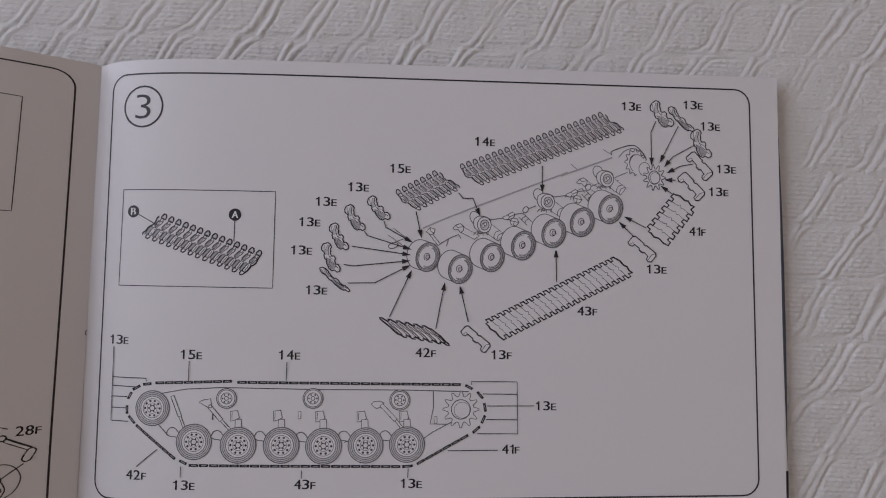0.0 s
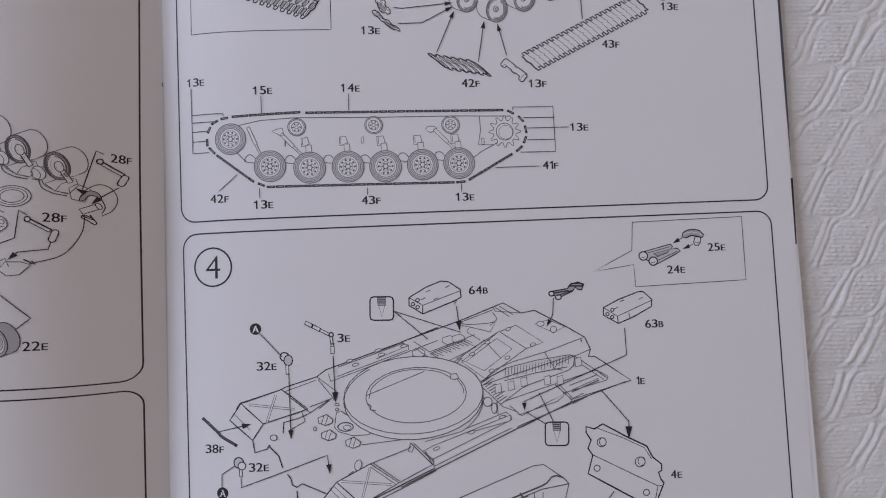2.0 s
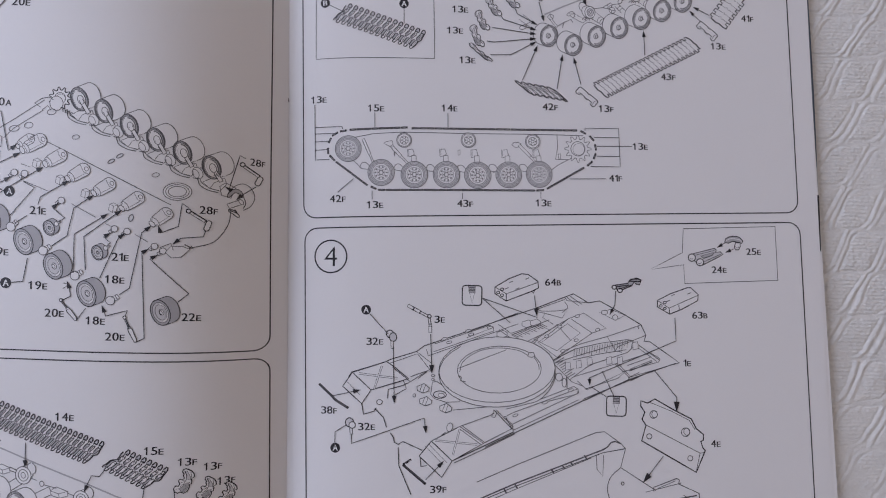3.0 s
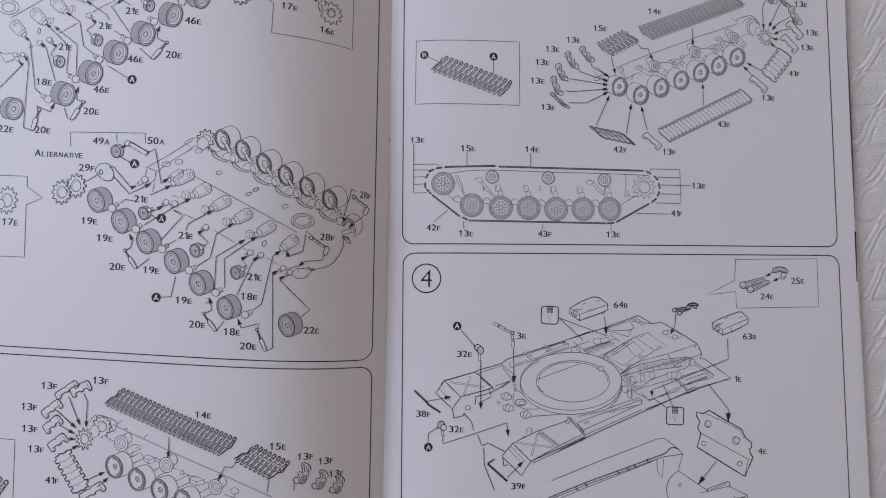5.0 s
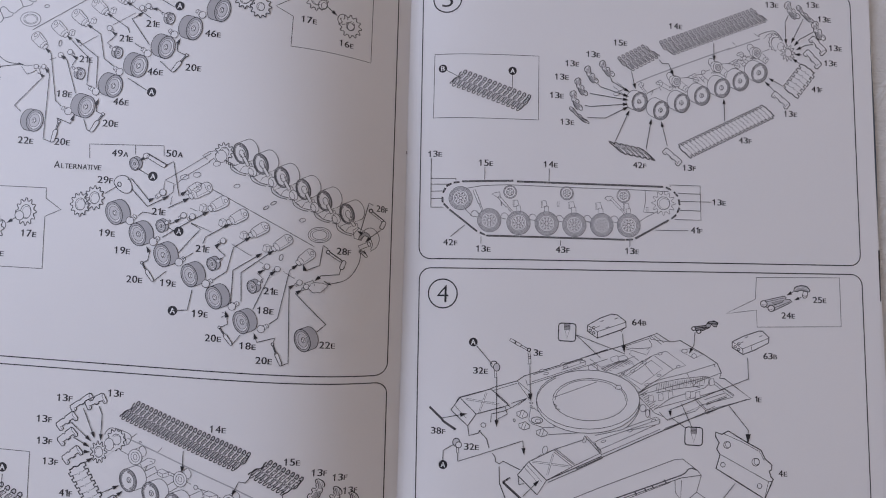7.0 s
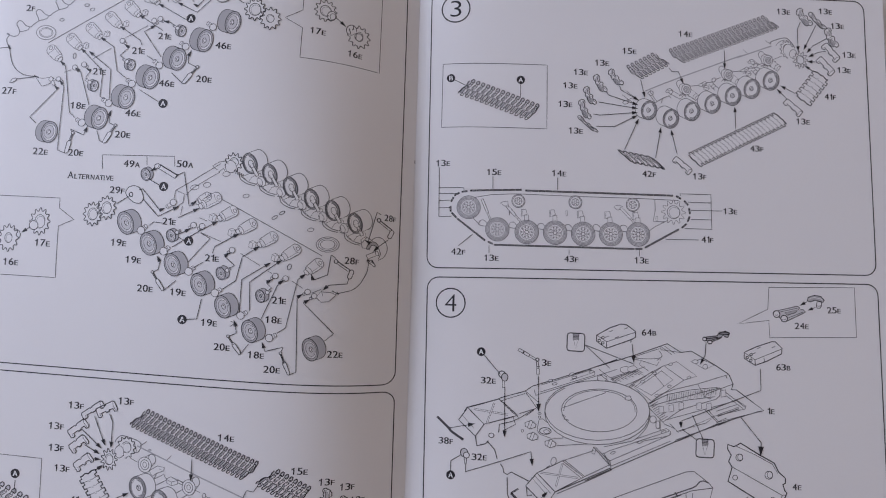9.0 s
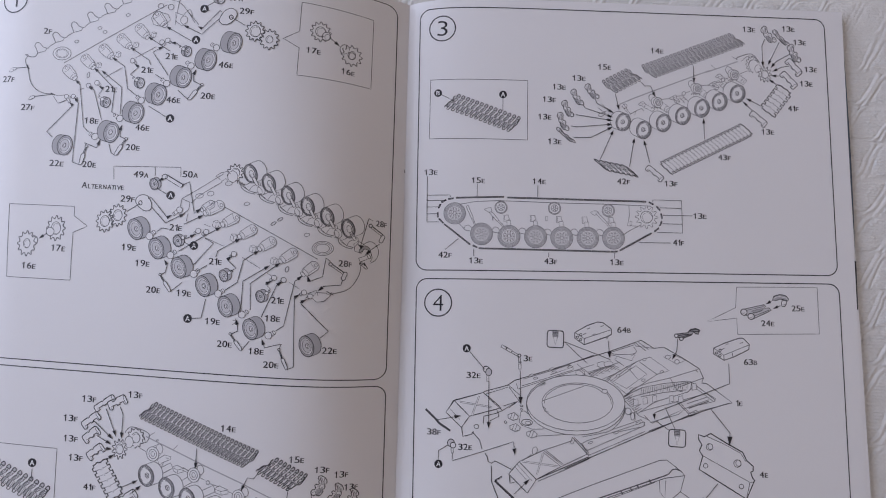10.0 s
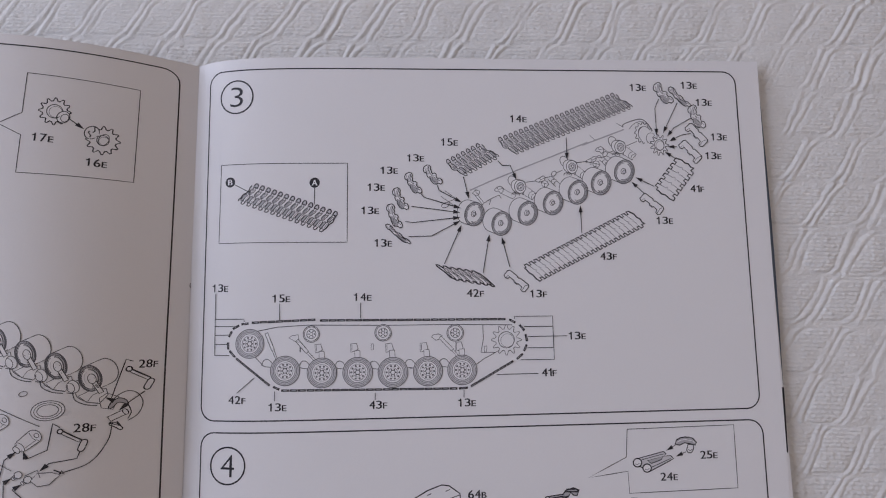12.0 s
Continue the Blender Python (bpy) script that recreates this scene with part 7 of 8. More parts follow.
pen.shape([(-37.65, 193.50), (-34.07, 195.43), (-31.10, 195.14), (-30.56, 193.20), (-32.50, 190.62), (-35.49, 191.42)], 4, 0.15, 2)
pen.line([(-35.28, 191.68), (-34.21, 193.45), (-31.54, 194.86)], 0.13, tone=2)
pen.oval((-30.51, 191.98), (1.20, 0.71), (0.89, -1.83), 0.16, 4, 2)
pen.oval((-31.18, 191.68), (0.80, 0.47), (0.68, -1.40), 0.13, 4, 2)
pen.line([(-29.91, 193.99), (-28.05, 192.90)], 0.15, tone=2)
pen.line([(-32.02, 190.16), (-30.19, 189.78)], 0.18, tone=2)
pen.line([(-30.89, 190.35), (-30.13, 188.19), (-27.58, 186.64), (-24.85, 186.09)], 0.20, tone=2, curve=True)
pen.line([(-30.22, 190.40), (-29.48, 188.97), (-27.15, 187.41), (-24.65, 186.85)], 0.15, tone=2, curve=True)
pen.shape([(-29.50, 189.46), (-25.96, 191.45), (-23.02, 191.20), (-22.49, 189.25), (-24.42, 186.62), (-27.38, 187.39)], 4, 0.15, 2)
pen.line([(-27.16, 187.65), (-26.11, 189.46), (-23.46, 190.91)], 0.13, tone=2)
pen.oval((-22.44, 188.01), (1.20, 0.73), (0.88, -1.84), 0.16, 4, 2)
pen.oval((-23.11, 187.71), (0.80, 0.49), (0.67, -1.41), 0.13, 4, 2)
pen.line([(-21.85, 190.06), (-20.00, 188.98)], 0.15, tone=2)
pen.line([(-23.95, 186.16), (-22.14, 185.80)], 0.18, tone=2)
pen.line([(-22.47, 185.78), (-21.72, 183.61), (-19.20, 182.06), (-16.48, 181.53)], 0.20, tone=2, curve=True)
pen.line([(-21.80, 185.83), (-21.08, 184.40), (-18.77, 182.84), (-16.28, 182.30)], 0.15, tone=2, curve=True)
pen.shape([(-21.09, 184.89), (-17.57, 186.95), (-14.62, 186.73), (-14.11, 184.76), (-16.05, 182.07), (-19.00, 182.82)], 4, 0.15, 2)
pen.line([(-18.78, 183.09), (-17.72, 184.93), (-15.07, 186.44)], 0.13, tone=2)
pen.shape([(-16.11, 183.82), (-14.35, 185.24), (-11.58, 183.75), (-12.82, 179.83), (-15.55, 180.61)], 4, 0.16, 2)
pen.block((-72.96, 189.81), 2.90)
pen.block((-65.23, 184.21), 2.87)
pen.block((-56.95, 179.63), 2.83)
pen.block((-48.09, 174.86), 2.79)
pen.socket((-75.36, 198.22), (-79.35, 195.73), 3.64)
pen.socket((-71.70, 197.81), (-77.81, 194.30), 4.59)
pen.socket((-64.93, 192.64), (-70.06, 189.63), 4.54)
pen.socket((-57.31, 187.77), (-62.62, 184.51), 4.49)
pen.socket((-49.10, 182.97), (-54.13, 179.71), 4.43)
pen.socket((-40.13, 178.48), (-45.30, 174.70), 4.36)
pen.socket((-31.51, 173.27), (-35.93, 169.49), 4.30)
pen.stub((-80.33, 186.78), (-81.74, 185.79), 2.19)
pen.stub((-76.90, 186.37), (-78.31, 185.38), 2.18)
pen.stub((-64.69, 177.29), (-66.09, 176.30), 2.15)
pen.stub((-47.61, 167.71), (-48.98, 166.72), 2.09)
pen.stub((-43.65, 166.87), (-45.00, 165.87), 2.08)
pen.stub((-35.24, 161.83), (-36.58, 160.84), 2.05)
pen.stub((-32.70, 160.22), (-34.03, 159.23), 2.04)
pen.line([(-78.05, 189.71), (-75.08, 188.57)], 0.13, tone=2)
pen.line([(-77.27, 183.96), (-69.14, 180.53)], 0.13, tone=2)
pen.line([(-61.31, 176.18), (-53.59, 171.60)], 0.13, tone=2)
pen.line([(-50.47, 169.54), (-48.81, 168.63)], 0.13, tone=2)
pen.line([(-41.32, 165.98), (-37.11, 163.22)], 0.13, tone=2)
pen.line([(-88.90, 195.57), (-88.21, 200.44), (-84.68, 199.03), (-84.97, 195.63), (-87.80, 193.65)], 0.16, tone=2)
pen.stub((-88.90, 195.57), (-91.26, 193.83), 2.46)
pen.line([(-85.13, 194.18), (-85.67, 190.78)], 0.14, tone=2)
pen.shape([(-32.00, 159.76), (-30.26, 161.97), (-26.65, 161.83), (-24.60, 160.91), (-27.22, 158.18), (-30.14, 157.88)], 4, 0.18, 2)
pen.line([(-26.22, 162.57), (-23.48, 160.95), (-24.41, 162.14)], 0.25)
pen.line([(-33.64, 161.40), (-30.29, 162.93), (-29.54, 160.54)], 0.16, tone=2)
pen.line([(-24.86, 161.23), (-17.67, 163.72), (-13.69, 169.88), (-12.81, 175.51)], 0.18, curve=True)
pen.line([(-13.33, 175.48), (-10.67, 174.15), (-11.77, 175.82)], 0.30)
pen.build("hull_drawing", page_left, "line drawing of an overturned hull with a row of wheels fitted")
printed("l", "wheel_drawing", page_left, lambda p: p.wheel((-59.37, 211.85), (2.56, 0.97), (1.48, -3.95), (3.86, 1.73), 4), "road wheel drawn in outline")
printed("l", "axle_drawing", page_left, lambda p: p.oval((-58.92, 211.63), (0.92, 0.35), (0.56, -1.50), 0.16, 4, 2), "axle drawn inside a road wheel")
printed("l", "axle_drawing", page_left, lambda p: p.rod([(-58.92, 211.63), (-56.24, 206.95)], 1.21), "axle drawn inside a road wheel")
printed("l", "wheel_drawing", page_left, lambda p: p.wheel((-51.49, 207.93), (2.53, 0.99), (1.45, -3.94), (3.81, 1.77), 4), "road wheel drawn in outline")
printed("l", "axle_drawing", page_left, lambda p: p.oval((-51.04, 207.72), (0.91, 0.36), (0.55, -1.49), 0.16, 4, 2), "axle drawn inside a road wheel")
printed("l", "axle_drawing", page_left, lambda p: p.rod([(-51.04, 207.72), (-48.41, 203.06)], 1.19), "axle drawn inside a road wheel")
printed("l", "wheel_drawing", page_left, lambda p: p.wheel((-43.34, 203.07), (2.50, 1.02), (1.42, -3.93), (3.76, 1.82), 4), "road wheel drawn in outline")
printed("l", "axle_drawing", page_left, lambda p: p.oval((-42.90, 202.87), (0.90, 0.37), (0.54, -1.49), 0.16, 4, 2), "axle drawn inside a road wheel")
printed("l", "axle_drawing", page_left, lambda p: p.rod([(-42.90, 202.87), (-40.32, 198.23)], 1.18), "axle drawn inside a road wheel")
printed("l", "wheel_drawing", page_left, lambda p: p.wheel((-35.13, 198.77), (2.46, 1.06), (1.39, -3.92), (3.72, 1.88), 4), "road wheel drawn in outline")
printed("l", "axle_drawing", page_left, lambda p: p.oval((-34.70, 198.57), (0.89, 0.38), (0.53, -1.49), 0.16, 4, 2), "axle drawn inside a road wheel")
printed("l", "axle_drawing", page_left, lambda p: p.rod([(-34.70, 198.57), (-32.17, 193.95)], 1.16), "axle drawn inside a road wheel")
printed("l", "wheel_drawing", page_left, lambda p: p.wheel((-27.06, 194.79), (2.44, 1.11), (1.36, -3.93), (3.69, 1.95), 4), "road wheel drawn in outline")
printed("l", "axle_drawing", page_left, lambda p: p.oval((-26.63, 194.60), (0.88, 0.40), (0.52, -1.49), 0.16, 4, 2), "axle drawn inside a road wheel")
printed("l", "axle_drawing", page_left, lambda p: p.rod([(-26.63, 194.60), (-24.14, 189.98)], 1.15), "axle drawn inside a road wheel")
printed("l", "wheel_drawing", page_left, lambda p: p.wheel((-18.52, 190.37), (2.44, 1.16), (1.34, -3.96), (3.69, 2.04), 4), "road wheel drawn in outline")
printed("l", "axle_drawing", page_left, lambda p: p.oval((-18.10, 190.18), (0.88, 0.41), (0.51, -1.50), 0.16, 4, 2), "axle drawn inside a road wheel")
printed("l", "axle_drawing", page_left, lambda p: p.rod([(-18.10, 190.18), (-15.64, 185.53)], 1.15), "axle drawn inside a road wheel")
pen = Pen("l")
pen.count = 150
pen.line([(-13.6, 181.3), (-12.2, 183.9), (-9.6, 185.5), (-7.2, 184.3), (-6.0, 181.1), (-7.0, 177.6), (-9.3, 175.7)], 0.18, 2, curve=True)
pen.blob([(-14.0, 180.0), (-13.4, 182.2), (-11.5, 183.5), (-9.8, 182.6), (-9.2, 180.6), (-10.3, 181.6), (-11.8, 182.0), (-12.9, 180.4)], 3, 0.18)
pen.line([(-9.2, 180.6), (-8.6, 178.4), (-9.3, 176.4)], 0.18, 1, curve=True)
pen.rod([(-13.6, 176.8), (-9.9, 178.7)], 1.7)
pen.oval((-9.9, 178.7), (0.5, 0.3), (0.5, -0.9), 0.16, 4, 1)
pen.blob([(-13.4, 175.8), (-11.9, 175.4), (-10.3, 173.5), (-10.9, 172.9), (-12.4, 174.3), (-13.5, 174.9)], 4, 0.22)
pen.build("wheel_drawing", page_left, "rear wheel and axle end drawn in outline")
printed("l", "wheel_drawing", page_left, lambda p: p.wheel((-33.63, 139.05), (2.67, 0.93), (1.45, -4.31), (2.90, 1.12), 3), "grey shaded road wheel")
printed("l", "wheel_drawing", page_left, lambda p: p.wheel((-56.84, 145.84), (2.76, 0.97), (1.50, -4.24), (3.01, 1.16), 3), "grey shaded road wheel")
printed("l", "wheel_drawing", page_left, lambda p: p.wheel((-67.56, 155.13), (2.80, 0.98), (1.53, -4.24), (3.05, 1.17), 3), "grey shaded road wheel")
printed("l", "wheel_drawing", page_left, lambda p: p.wheel((-77.30, 163.48), (2.84, 0.98), (1.57, -4.25), (3.09, 1.17), 3), "grey shaded road wheel")
printed("l", "wheel_drawing", page_left, lambda p: p.wheel((-53.13, 159.64), (1.63, 0.58), (0.84, -2.38), (1.50, 0.69), 3), "grey shaded road wheel")
printed("l", "wheel_drawing", page_left, lambda p: p.wheel((-68.77, 168.07), (1.67, 0.58), (0.87, -2.39), (1.53, 0.70), 3), "grey shaded road wheel")
printed("l", "wheel_drawing", page_left, lambda p: p.wheel((-88.11, 171.01), (2.93, 1.00), (1.61, -4.28), (2.98, 1.05), 3), "grey shaded road wheel")
printed("l", "wheel_drawing", page_left, lambda p: p.wheel((-98.11, 178.93), (2.95, 1.00), (1.65, -4.30), (3.00, 1.05), 3), "grey shaded road wheel")
printed("l", "wheel_drawing", page_left, lambda p: p.wheel((-107.77, 187.03), (2.97, 1.01), (1.71, -4.34), (3.02, 1.05), 3), "grey shaded road wheel")
printed("l", "wheel_drawing", page_left, lambda p: p.wheel((-100.80, 206.55), (1.77, 0.46), (0.78, -2.44), (1.20, 0.52), 3), "grey shaded road wheel")
printed("l", "wheel_drawing", page_left, lambda p: p.wheel((-89.13, 182.37), (1.75, 0.46), (0.73, -2.39), (1.19, 0.52), 3), "grey shaded road wheel")
printed("l", "wheel_drawing", page_left, lambda p: p.stub((-101.32, 184.25), (-99.44, 185.97), 2.97), "grey shaded road wheel")
printed("l", "wheel_drawing", page_left, lambda p: p.stub((-91.79, 176.25), (-89.90, 177.72), 2.94), "grey shaded road wheel")
printed("l", "wheel_drawing", page_left, lambda p: p.stub((-81.46, 168.58), (-79.57, 170.05), 2.91), "grey shaded road wheel")
printed("l", "wheel_drawing", page_left, lambda p: p.stub((-70.78, 160.50), (-68.66, 161.74), 2.88), "grey shaded road wheel")
printed("l", "wheel_drawing", page_left, lambda p: p.stub((-60.49, 151.97), (-58.40, 153.20), 2.84), "grey shaded road wheel")
printed("l", "wheel_drawing", page_left, lambda p: p.stub((-49.20, 143.45), (-46.92, 144.68), 2.79), "grey shaded road wheel")
printed("l", "wheel_drawing", page_left, lambda p: p.stub((-86.77, 183.78), (-85.58, 184.52), 1.47), "grey shaded road wheel")
printed("l", "wheel_drawing", page_left, lambda p: p.stub((-66.30, 169.39), (-65.13, 170.13), 1.43), "grey shaded road wheel")
printed("l", "wheel_drawing", page_left, lambda p: p.stub((-50.43, 161.21), (-49.29, 161.96), 1.40), "grey shaded road wheel")
printed("l", "wheel_drawing", page_left, lambda p: p.gear((-121.41, 190.33), 3.94, 4.77, 12, 0.78, 0.50), "grey shaded road wheel")
printed("l", "wheel_drawing", page_left, lambda p: p.gear((-115.88, 192.92), 3.93, 4.76, 12, 0.78, 0.50), "grey shaded road wheel")
printed("l", "wheel_drawing", page_left, lambda p: p.line([(-111.86, 194.69), (-106.41, 198.09)], 0.18), "grey shaded road wheel")
printed("l", "wheel_drawing", page_left, lambda p: p.blob([(-108.6, 199.2), (-107.4, 201.3), (-105.2, 202.0), (-103.0, 201.3), (-101.4, 198.6), (-101.2, 196.4), (-102.3, 195.0), (-104.6, 195.1), (-107.2, 197.0)], 4, 0.22), "small printed cam disc")
printed("l", "wheel_drawing", page_left, lambda p: p.oval((-106.23, 198.39), (0.72, 0.01), (0.06, -0.91), 0.25, -1, 0), "grey shaded road wheel")
printed("l", "linkage_drawing", page_left, lambda p: p.rod([(-95.72, 209.87), (-88.54, 205.80)], 1.49), "small printed linkage rod or line")
printed("l", "linkage_drawing", page_left, lambda p: p.oval((-96.22, 209.86), (1.14, 0.43), (0.40, -0.92), 0.20, 4, 1), "small printed linkage rod or line")
printed("l", "linkage_drawing", page_left, lambda p: p.line([(-95.28, 210.61), (-88.09, 206.54)], 0.30, tone=0), "small printed linkage rod or line")
printed("l", "linkage_drawing", page_left, lambda p: p.line([(-88.52, 205.55), (-87.61, 206.79)], 0.30, tone=0), "small printed linkage rod or line")
printed("l", "linkage_drawing", page_left, lambda p: p.line([(-97.15, 208.87), (-99.07, 207.86)], 0.22, tone=0, arrow=0.9), "small printed linkage rod or line")
printed("l", "linkage_drawing", page_left, lambda p: p.line([(-99.62, 204.92), (-94.48, 202.05)], 0.20), "small printed linkage rod or line")
printed("l", "linkage_drawing", page_left, lambda p: p.line([(-87.60, 206.54), (-85.21, 207.80), (-82.44, 194.22), (-79.39, 196.45)], 0.20, arrow=1), "small printed linkage rod or line")
printed("l", "linkage_drawing", page_left, lambda p: p.line([(-103.05, 200.23), (-101.59, 200.74), (-94.13, 192.34), (-91.96, 193.34)], 0.20, arrow=1), "small printed linkage rod or line")
printed("l", "linkage_drawing", page_left, lambda p: p.line([(-101.34, 196.84), (-94.72, 189.91), (-86.36, 194.16)], 0.20, arrow=1), "small printed linkage rod or line")
printed("l", "linkage_drawing", page_left, lambda p: p.line([(-98.22, 186.23), (-96.32, 187.71), (-92.85, 187.28)], 0.18), "small printed linkage rod or line")
printed("l", "linkage_drawing", page_left, lambda p: p.line([(-86.59, 189.56), (-78.26, 193.57)], 0.20, arrow=1), "small printed linkage rod or line")
printed("l", "linkage_drawing", page_left, lambda p: p.line([(-87.21, 182.81), (-84.32, 183.82), (-81.24, 185.56)], 0.20, arrow=1), "small printed linkage rod or line")
printed("l", "linkage_drawing", page_left, lambda p: p.line([(-88.44, 177.99), (-79.20, 183.68), (-70.49, 188.66)], 0.20, arrow=1), "small printed linkage rod or line")
printed("l", "linkage_drawing", page_left, lambda p: p.line([(-72.31, 175.93), (-71.46, 178.57), (-61.88, 184.05)], 0.20, arrow=1), "small printed linkage rod or line")
printed("l", "linkage_drawing", page_left, lambda p: p.line([(-65.61, 170.12), (-63.51, 171.36), (-67.46, 174.84), (-65.38, 176.56)], 0.20, arrow=1), "small printed linkage rod or line")
printed("l", "linkage_drawing", page_left, lambda p: p.line([(-67.95, 161.99), (-62.82, 165.43), (-60.55, 174.76), (-53.87, 179.23)], 0.20, arrow=1), "small printed linkage rod or line")
printed("l", "linkage_drawing", page_left, lambda p: p.line([(-60.99, 152.91), (-60.47, 165.96), (-49.42, 172.91)], 0.20, arrow=1), "small printed linkage rod or line")
printed("l", "linkage_drawing", page_left, lambda p: p.line([(-57.01, 153.94), (-57.36, 165.09), (-45.05, 174.23)], 0.20, arrow=1), "small printed linkage rod or line")
printed("l", "linkage_drawing", page_left, lambda p: p.line([(-52.46, 150.96), (-46.35, 164.65), (-44.09, 166.38)], 0.20, arrow=1), "small printed linkage rod or line")
printed("l", "linkage_drawing", page_left, lambda p: p.line([(-49.77, 162.42), (-48.86, 162.92), (-51.02, 165.00), (-48.50, 166.50)], 0.20, arrow=1), "small printed linkage rod or line")
printed("l", "linkage_drawing", page_left, lambda p: p.line([(-46.24, 145.40), (-43.07, 147.59), (-39.04, 166.52), (-35.92, 169.01)], 0.20, arrow=1), "small printed linkage rod or line")
printed("l", "linkage_drawing", page_left, lambda p: p.line([(-38.68, 130.31), (-39.05, 159.58), (-36.81, 161.07)], 0.20, arrow=1), "small printed linkage rod or line")
printed("l", "linkage_drawing", page_left, lambda p: p.line([(-28.35, 142.50), (-25.06, 145.40), (-36.71, 157.49), (-34.02, 158.99)], 0.20, arrow=1), "small printed linkage rod or line")
printed("l", "linkage_drawing", page_left, lambda p: p.line([(-25.05, 175.52), (-26.89, 176.89), (-27.98, 168.81), (-33.34, 166.45), (-34.10, 169.07)], 0.20, arrow=1), "small printed linkage rod or line")
printed("l", "linkage_drawing", page_left, lambda p: p.line([(-20.09, 167.42), (-20.70, 165.43), (-27.41, 164.71), (-29.82, 162.46)], 0.20, arrow=1), "small printed linkage rod or line")
printed("l", "linkage_drawing", page_left, lambda p: p.line([(-8.75, 195.14), (-10.39, 195.95), (-13.37, 183.06), (-14.76, 183.94)], 0.20, arrow=1), "small printed linkage rod or line")
printed("l", "linkage_drawing", page_left, lambda p: p.line([(-5.64, 184.90), (-9.23, 181.68), (-11.44, 179.19)], 0.20, arrow=1), "small printed linkage rod or line")
printed("l", "linkage_drawing", page_left, lambda p: p.line([(-85.94, 181.87), (-83.67, 180.48)], 0.18), "small printed linkage rod or line")
printed("l", "linkage_drawing", page_left, lambda p: p.line([(-77.26, 183.72), (-73.53, 181.64), (-81.84, 172.15)], 0.18), "small printed linkage rod or line")
printed("l", "linkage_drawing", page_left, lambda p: p.line([(-80.05, 169.80), (-76.03, 172.27)], 0.18), "small printed linkage rod or line")
printed("l", "linkage_drawing", page_left, lambda p: p.rod([(-24.54, 173.83), (-20.19, 170.86)], 0.79), "small printed linkage rod or line")
printed("l", "linkage_drawing", page_left, lambda p: p.line([(-24.33, 174.33), (-19.75, 171.13)], 0.28, tone=0), "small printed linkage rod or line")
printed("l", "linkage_drawing", page_left, lambda p: p.oval((-25.01, 174.30), (0.67, 0.03), (0.02, -0.73), 0.26, 4, 0), "small printed linkage rod or line")
printed("l", "linkage_drawing", page_left, lambda p: p.capsule((-19.1, 170.4), (-19.8, 168.3), 1.6), "small printed linkage rod or line")
printed("l", "linkage_drawing", page_left, lambda p: p.rod([(-9.10, 191.98), (-4.82, 188.91)], 0.81), "small printed linkage rod or line")
printed("l", "linkage_drawing", page_left, lambda p: p.line([(-8.89, 192.53), (-4.37, 189.23)], 0.28, tone=0), "small printed linkage rod or line")
printed("l", "linkage_drawing", page_left, lambda p: p.oval((-9.59, 192.69), (0.69, 0.09), (0.03, -0.77), 0.26, 4, 0), "small printed linkage rod or line")
printed("l", "linkage_drawing", page_left, lambda p: p.capsule((-4.4, 188.2), (-5.2, 186.2), 1.6), "small printed linkage rod or line")
printed("l", "linkage_drawing", page_left, lambda p: p.line([(-95.85, 167.80), (-93.69, 169.04), (-93.07, 171.92), (-94.42, 174.52)], 0.20, tone=0, arrow=1), "small printed linkage rod or line")
printed("l", "linkage_drawing", page_left, lambda p: p.pin((-95.85, 167.80), (-91.40, 160.75), 1.47), "small printed linkage rod or line")
printed("l", "linkage_drawing", page_left, lambda p: p.line([(-91.40, 160.75), (-86.43, 164.90)], 0.18), "small printed linkage rod or line")
printed("l", "linkage_drawing", page_left, lambda p: p.line([(-64.98, 143.59), (-61.94, 145.07), (-62.26, 147.67), (-63.05, 150.25)], 0.20, tone=0, arrow=1), "small printed linkage rod or line")
printed("l", "linkage_drawing", page_left, lambda p: p.pin((-64.98, 143.59), (-60.27, 136.84), 1.43), "small printed linkage rod or line")
printed("l", "linkage_drawing", page_left, lambda p: p.line([(-60.27, 136.84), (-57.09, 140.93)], 0.18), "small printed linkage rod or line")
printed("l", "linkage_drawing", page_left, lambda p: p.line([(-64.39, 147.62), (-62.30, 149.09), (-64.21, 149.52)], 0.18), "small printed linkage rod or line")
printed("l", "linkage_drawing", page_left, lambda p: p.line([(-44.64, 137.84), (-43.77, 139.99), (-50.68, 138.22), (-51.96, 141.98)], 0.20, tone=0, arrow=1), "small printed linkage rod or line")
printed("l", "linkage_drawing", page_left, lambda p: p.pin((-44.62, 137.37), (-41.40, 129.10), 1.38), "small printed linkage rod or line")
printed("l", "linkage_drawing", page_left, lambda p: p.line([(-41.40, 129.10), (-38.68, 130.31)], 0.18), "small printed linkage rod or line")
printed("l", "linkage_drawing", page_left, lambda p: p.line([(-83.46, 149.77), (-77.66, 150.15), (-75.99, 158.01)], 0.20, tone=0), "small printed linkage rod or line")
pen = Pen("l")
pen.track((-97.36, 113.87), (-52.47, 94.35), (-5.19, -5.60), 26, "e")
pen.build("track_drawing", page_left, "long grey printed track run")
pen = Pen("l")
pen.track((-45.90, 92.04), (-32.40, 84.24), (-6.36, -5.20), 8, "e")
pen.build("track_drawing", page_left, "short grey printed track run")
pen = Pen("l")
pen.line([(-173.69, 95.58), (-163.59, 95.08), (-138.27, 93.52), (-138.83, 70.77)], 0.16)
pen.track((-168.86, 89.55), (-141.29, 76.35), (-4.23, -6.36), 11, "e")
pen.line([(-148.85, 84.59), (-149.12, 79.36)], 0.20)
pen.build("inset_drawing", page_left, "thin framed inset with a grey track run")
pen = Pen("l")
